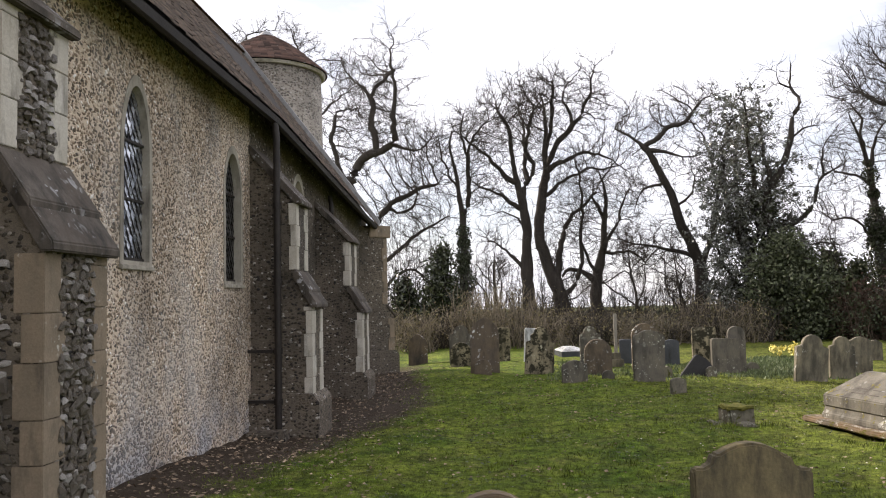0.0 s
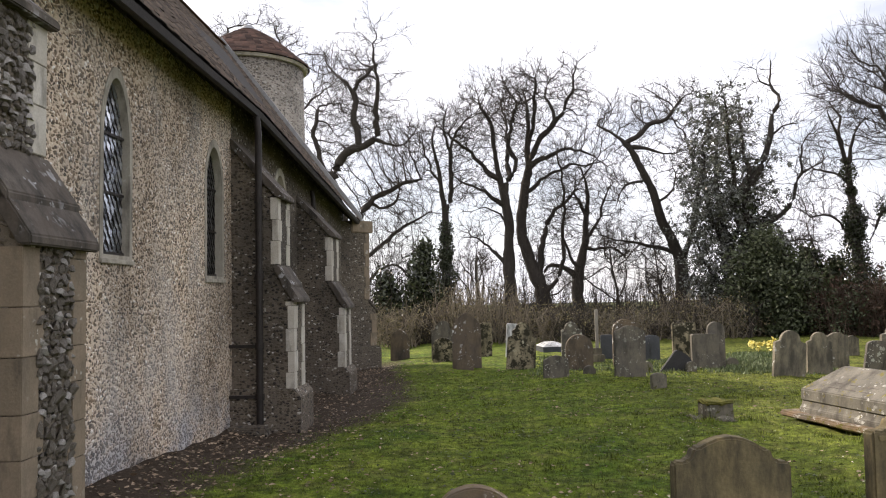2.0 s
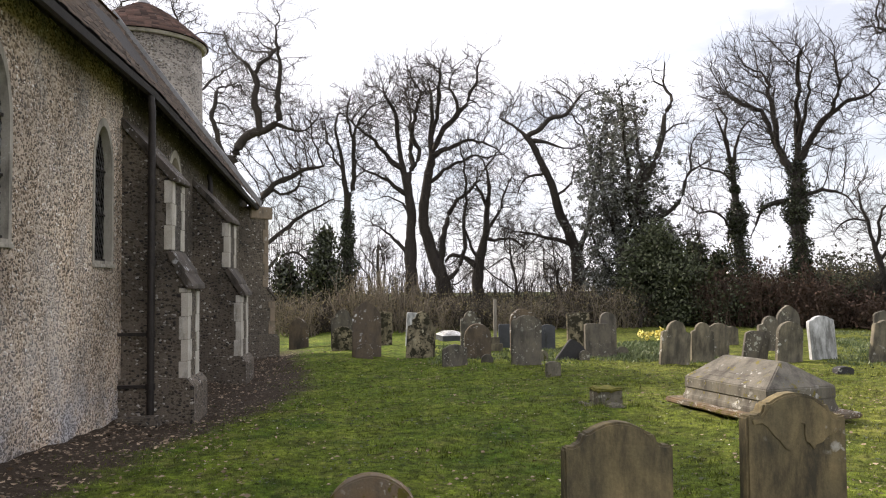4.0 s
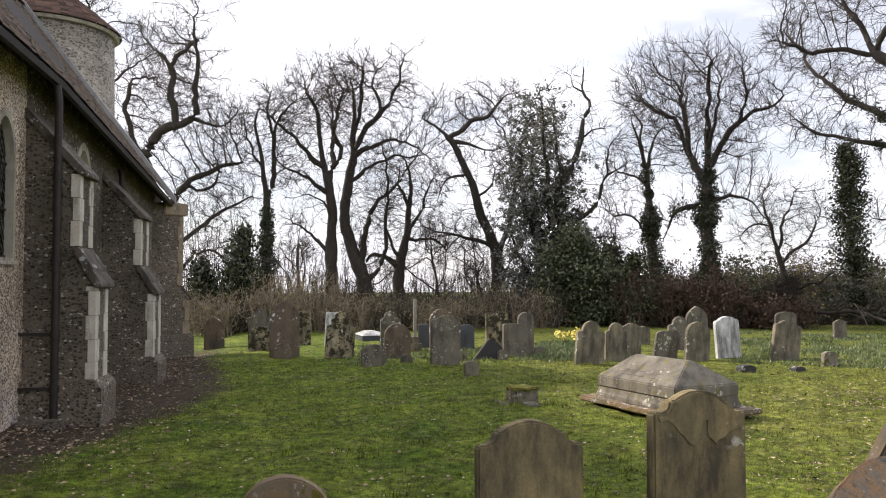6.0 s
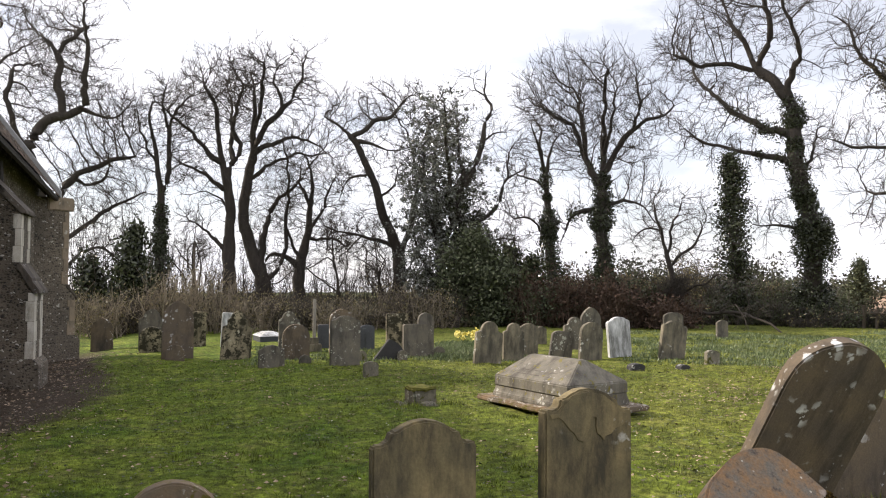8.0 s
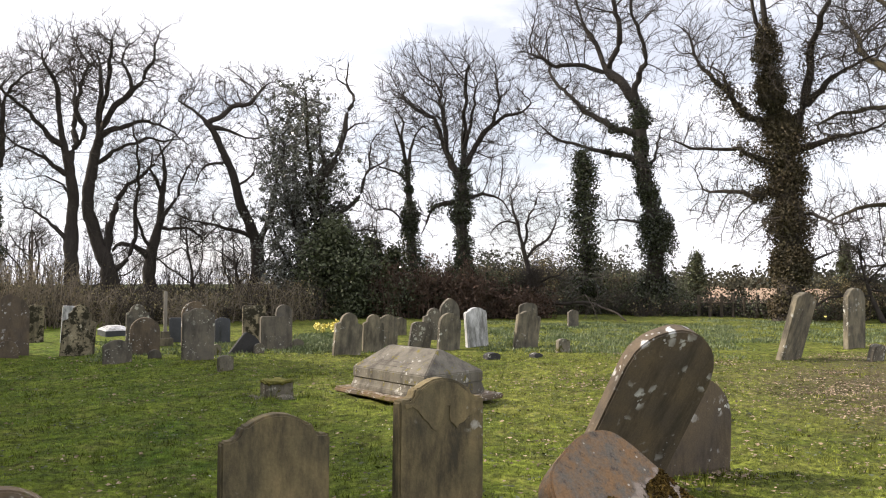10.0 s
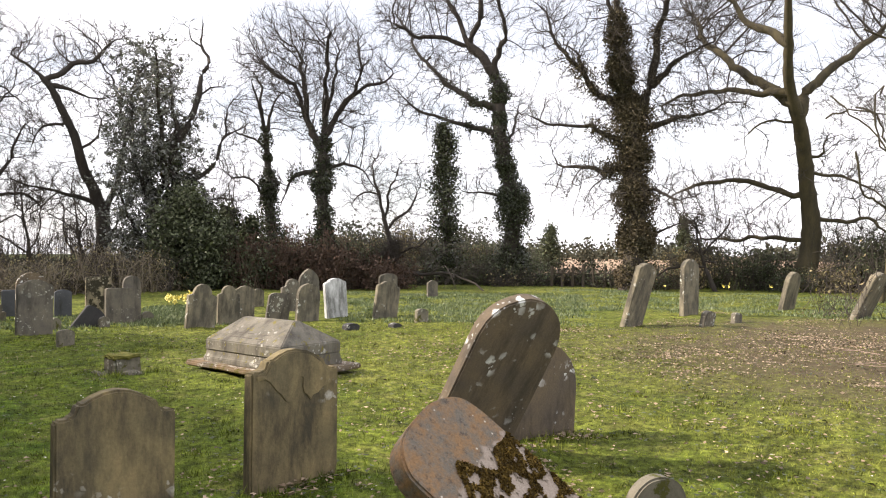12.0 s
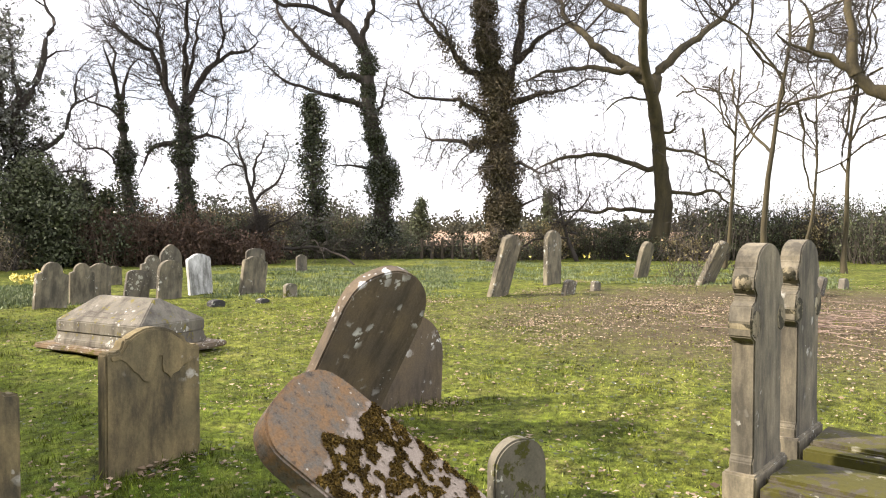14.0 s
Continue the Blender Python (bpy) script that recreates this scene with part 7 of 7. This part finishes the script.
def daffodils():
    rng = np.random.default_rng(510)
    n = 60
    b = np.radians(rng.uniform(22.4, 25.4, n))
    d = rng.uniform(20.5, 23.0, n)
    c = np.stack([d * np.sin(b), d * np.cos(b), rng.uniform(0.12, 0.25, n)], 1)
    c = np.repeat(c, 9, axis=0) + rng.normal(size=(n * 9, 3)) * 0.03
    m = 8
    b = np.radians(rng.uniform(57, 68, m))
    d = rng.uniform(27, 31, m)
    e = np.repeat(np.stack([d * np.sin(b), d * np.cos(b), rng.uniform(0.2, 0.3, m)], 1), 5, axis=0) + rng.normal(size=(m * 5, 3)) * 0.03
    v, f = leaf_arrays(np.concatenate([c, e]), 0.045, rng)
    return tagged(mesh_from("daffodils", v, f, M_YELLOW), "bright yellow daffodils in flower before the ivy tree", "flowers", kind="stuff")


daffodils()


def scatter_flat(name, n, material, label, size, place, seed, category="leaves"):
    rng = np.random.default_rng(seed)
    x, y = place(rng, n)
    c = np.stack([x, y, ground_height(x, y) + 0.018 + rng.uniform(0, 0.02, n)], 1)
    v, f = leaf_arrays(c, size, rng, 0.8)
    return tagged(mesh_from(name, v, f, material), label, category, kind="stuff")


def all_over(rng, n):
    r, a = 3 + 16 * rng.uniform(0, 1, n), np.radians(rng.uniform(-12, 85, n))
    # most lie in loose drifts
    m = 260
    cr, ca = 3.2 + 14 * rng.uniform(0, 1, m) ** 1.3, np.radians(rng.uniform(-10, 85, m))
    k = rng.integers(0, m, n)
    gather = rng.uniform(0, 1, n) < 0.7
    x = np.where(gather, cr[k] * np.sin(ca[k]) + rng.normal(size=n) * 0.16, r * np.sin(a))
    y = np.where(gather, cr[k] * np.cos(ca[k]) + rng.normal(size=n) * 0.16, r * np.cos(a))
    return x, y


def stone_feet(rng, n):
    spots = np.array(((2.86, 4.40), (1.55, 3.97), (2.2, 4.3), (4.3, 4.0), (5.1, 4.15), (3.3, 3.2), (4.6, 1.5)))
    k = rng.integers(0, len(spots), n)
    return spots[k, 0] + rng.normal(size=n) * 0.26, spots[k, 1] + rng.normal(size=n) * 0.09


def litter_side(rng, n):
    # drifts, thinner towards the lawn
    m = 90
    cx, cy = rng.normal(size=m) * 3.6 + 12.4, rng.normal(size=m) * 3.0 + 4.4
    k = rng.integers(0, m, n)
    wide = rng.uniform(0.25, 1.0, m)[k]
    x, y = cx[k] + rng.normal(size=n) * wide, cy[k] + rng.normal(size=n) * wide * 0.8
    ok = np.hypot(x, y) > 3.5
    return x[ok][:, ] if ok.all() else np.where(ok, x, 9.0 + rng.uniform(-2, 2, n)), np.where(ok, y, 4.0 + rng.uniform(-2, 2, n))


def church_foot(rng, n):
    y = rng.uniform(4.5, 20, n)
    return -3.17 + 0.058 * y + 0.1 + np.abs(rng.normal(size=n)) * 0.8, y


scatter_flat("dead_leaves", 420, M_LITTER, "dead leaves gathered at the feet of the stones", 0.03, stone_feet, 605)
scatter_flat("dead_leaves", 3800, M_LITTER, "brown dead leaves scattered on the lawn", 0.024, all_over, 600)
scatter_flat("dead_leaves", 19000, M_LITTER, "thick brown leaf litter at the lawn's edge", 0.023, litter_side, 601)
scatter_flat("dead_leaves", 2600, M_LITTER, "dead leaves along the foot of the church", 0.028, church_foot, 602)
scatter_flat("lawn_weeds", 4500, M_BUSH, "small dark weeds and moss tufts in the lawn", 0.024, all_over, 604, "weeds")
scatter_flat("fallen_petals", 420, M_PETAL, "pale fallen petals on the grass", 0.013, all_over, 603)


def brushwood(x, y):
    """A loose heap of cut pinkish-brown sticks lying on the litter."""
    rng = np.random.default_rng(620)
    n = 190
    b = empty("brushwood_heap", pose(x, y, 0), "heap of cut pinkish-brown sticks lying on leaf litter", "sticks")
    p = np.stack([rng.normal(size=n) * 1.3, rng.normal(size=n) * 0.9, rng.uniform(0.03, 0.16, n)], 1)
    an = rng.normal(size=n) * 0.9 + 2.3
    ln = rng.uniform(0.25, 0.9, n)
    d = np.stack([np.cos(an), np.sin(an), rng.uniform(-0.04, 0.10, n)], 1) * ln[:, None]
    mid = p + d * 0.5 + rng.normal(size=(n, 3)) * 0.03
    q = p + d
    q[:, 2] = np.abs(q[:, 2])
    v, f = tube_arrays(np.stack([p, mid, q], 1), np.tile(np.array([0.0055, 0.0048, 0.0025]), (n, 1)), 4)
    tagged(mesh_from("stick", v, f, M_STICK, b), kind="stuff")


brushwood(12.9, 2.3)

# ---- flints of the near buttress ----
def flint_meshes(material, n, seed):
    out = []
    for k in range(n):
        bm = bmesh.new()
        bmesh.ops.create_icosphere(bm, subdivisions=1, radius=1.0)
        for v in bm.verts:
            v.co = v.co * (1 + 0.75 * noise.noise(v.co * 1.5 + Vector((seed + k * 5.1, k, 0)))) + 0.45 * noise.noise_vector(v.co * 2 + Vector((k * 3.0, seed, 1)))
        me = bpy.data.meshes.new("flint")
        bm.to_mesh(me)
        bm.free()
        me.materials.append(material)
        out.append(me)
    return out


FLINTS = flint_meshes(M_FLINTNODULE, 6, 1.0) + flint_meshes(M_FLINTPALE, 2, 9.0)


def stud(parent, x, y0, y1, z0, z1, step, rng, face="x", back=0.0):
    """Rough courses of nodules pressed into one face of a buttress."""
    z = z0
    while z < z1:
        p = y0 + rng.uniform(0, step)
        while p < y1:
            ob = new("flint", FLINTS[rng.choice((0, 1, 2, 3, 4, 5, 0, 1, 2, 3, 4, 5, 0, 1, 2, 3, 6, 7, 6, 7))])
            ob.parent = parent
            s = step * rng.uniform(0.32, 0.78)
            q = (x, p + rng.uniform(-0.01, 0.01), z + rng.uniform(-0.012, 0.012)) if face == "x" else (p, x, z + rng.uniform(-0.012, 0.012))
            m = pose(*q, rng.uniform(-25, 25), rng.uniform(-25, 25), rng.uniform(-25, 25))
            dims = (s * 0.55, s, s * rng.uniform(0.6, 0.95)) if face == "x" else (s, s * 0.55, s * rng.uniform(0.6, 0.95))
            ob.matrix_local = m @ Matrix.Diagonal((*dims, 1))
            p += step * rng.uniform(0.8, 1.15)
        z += step * 0.74


rf2 = random.Random(21)
stud(pier, 0.705, 4.56, 4.94, 0.2, 1.92, 0.066, rf2)
stud(pier, 0.435, 4.56, 4.94, 2.56, 3.36, 0.066, rf2)
stud(pier, 4.395, 0.1, 0.50, 0.3, 1.95, 0.075, rf2, "y")
brick = part("brick", box_bm(-0.02, 0.006, 5.42, 5.52, 0.47, 0.58, 0.008), M_BRICK, church, "stray red brick in the wall")
brick.location = (0.004, 0.0, 0.0)
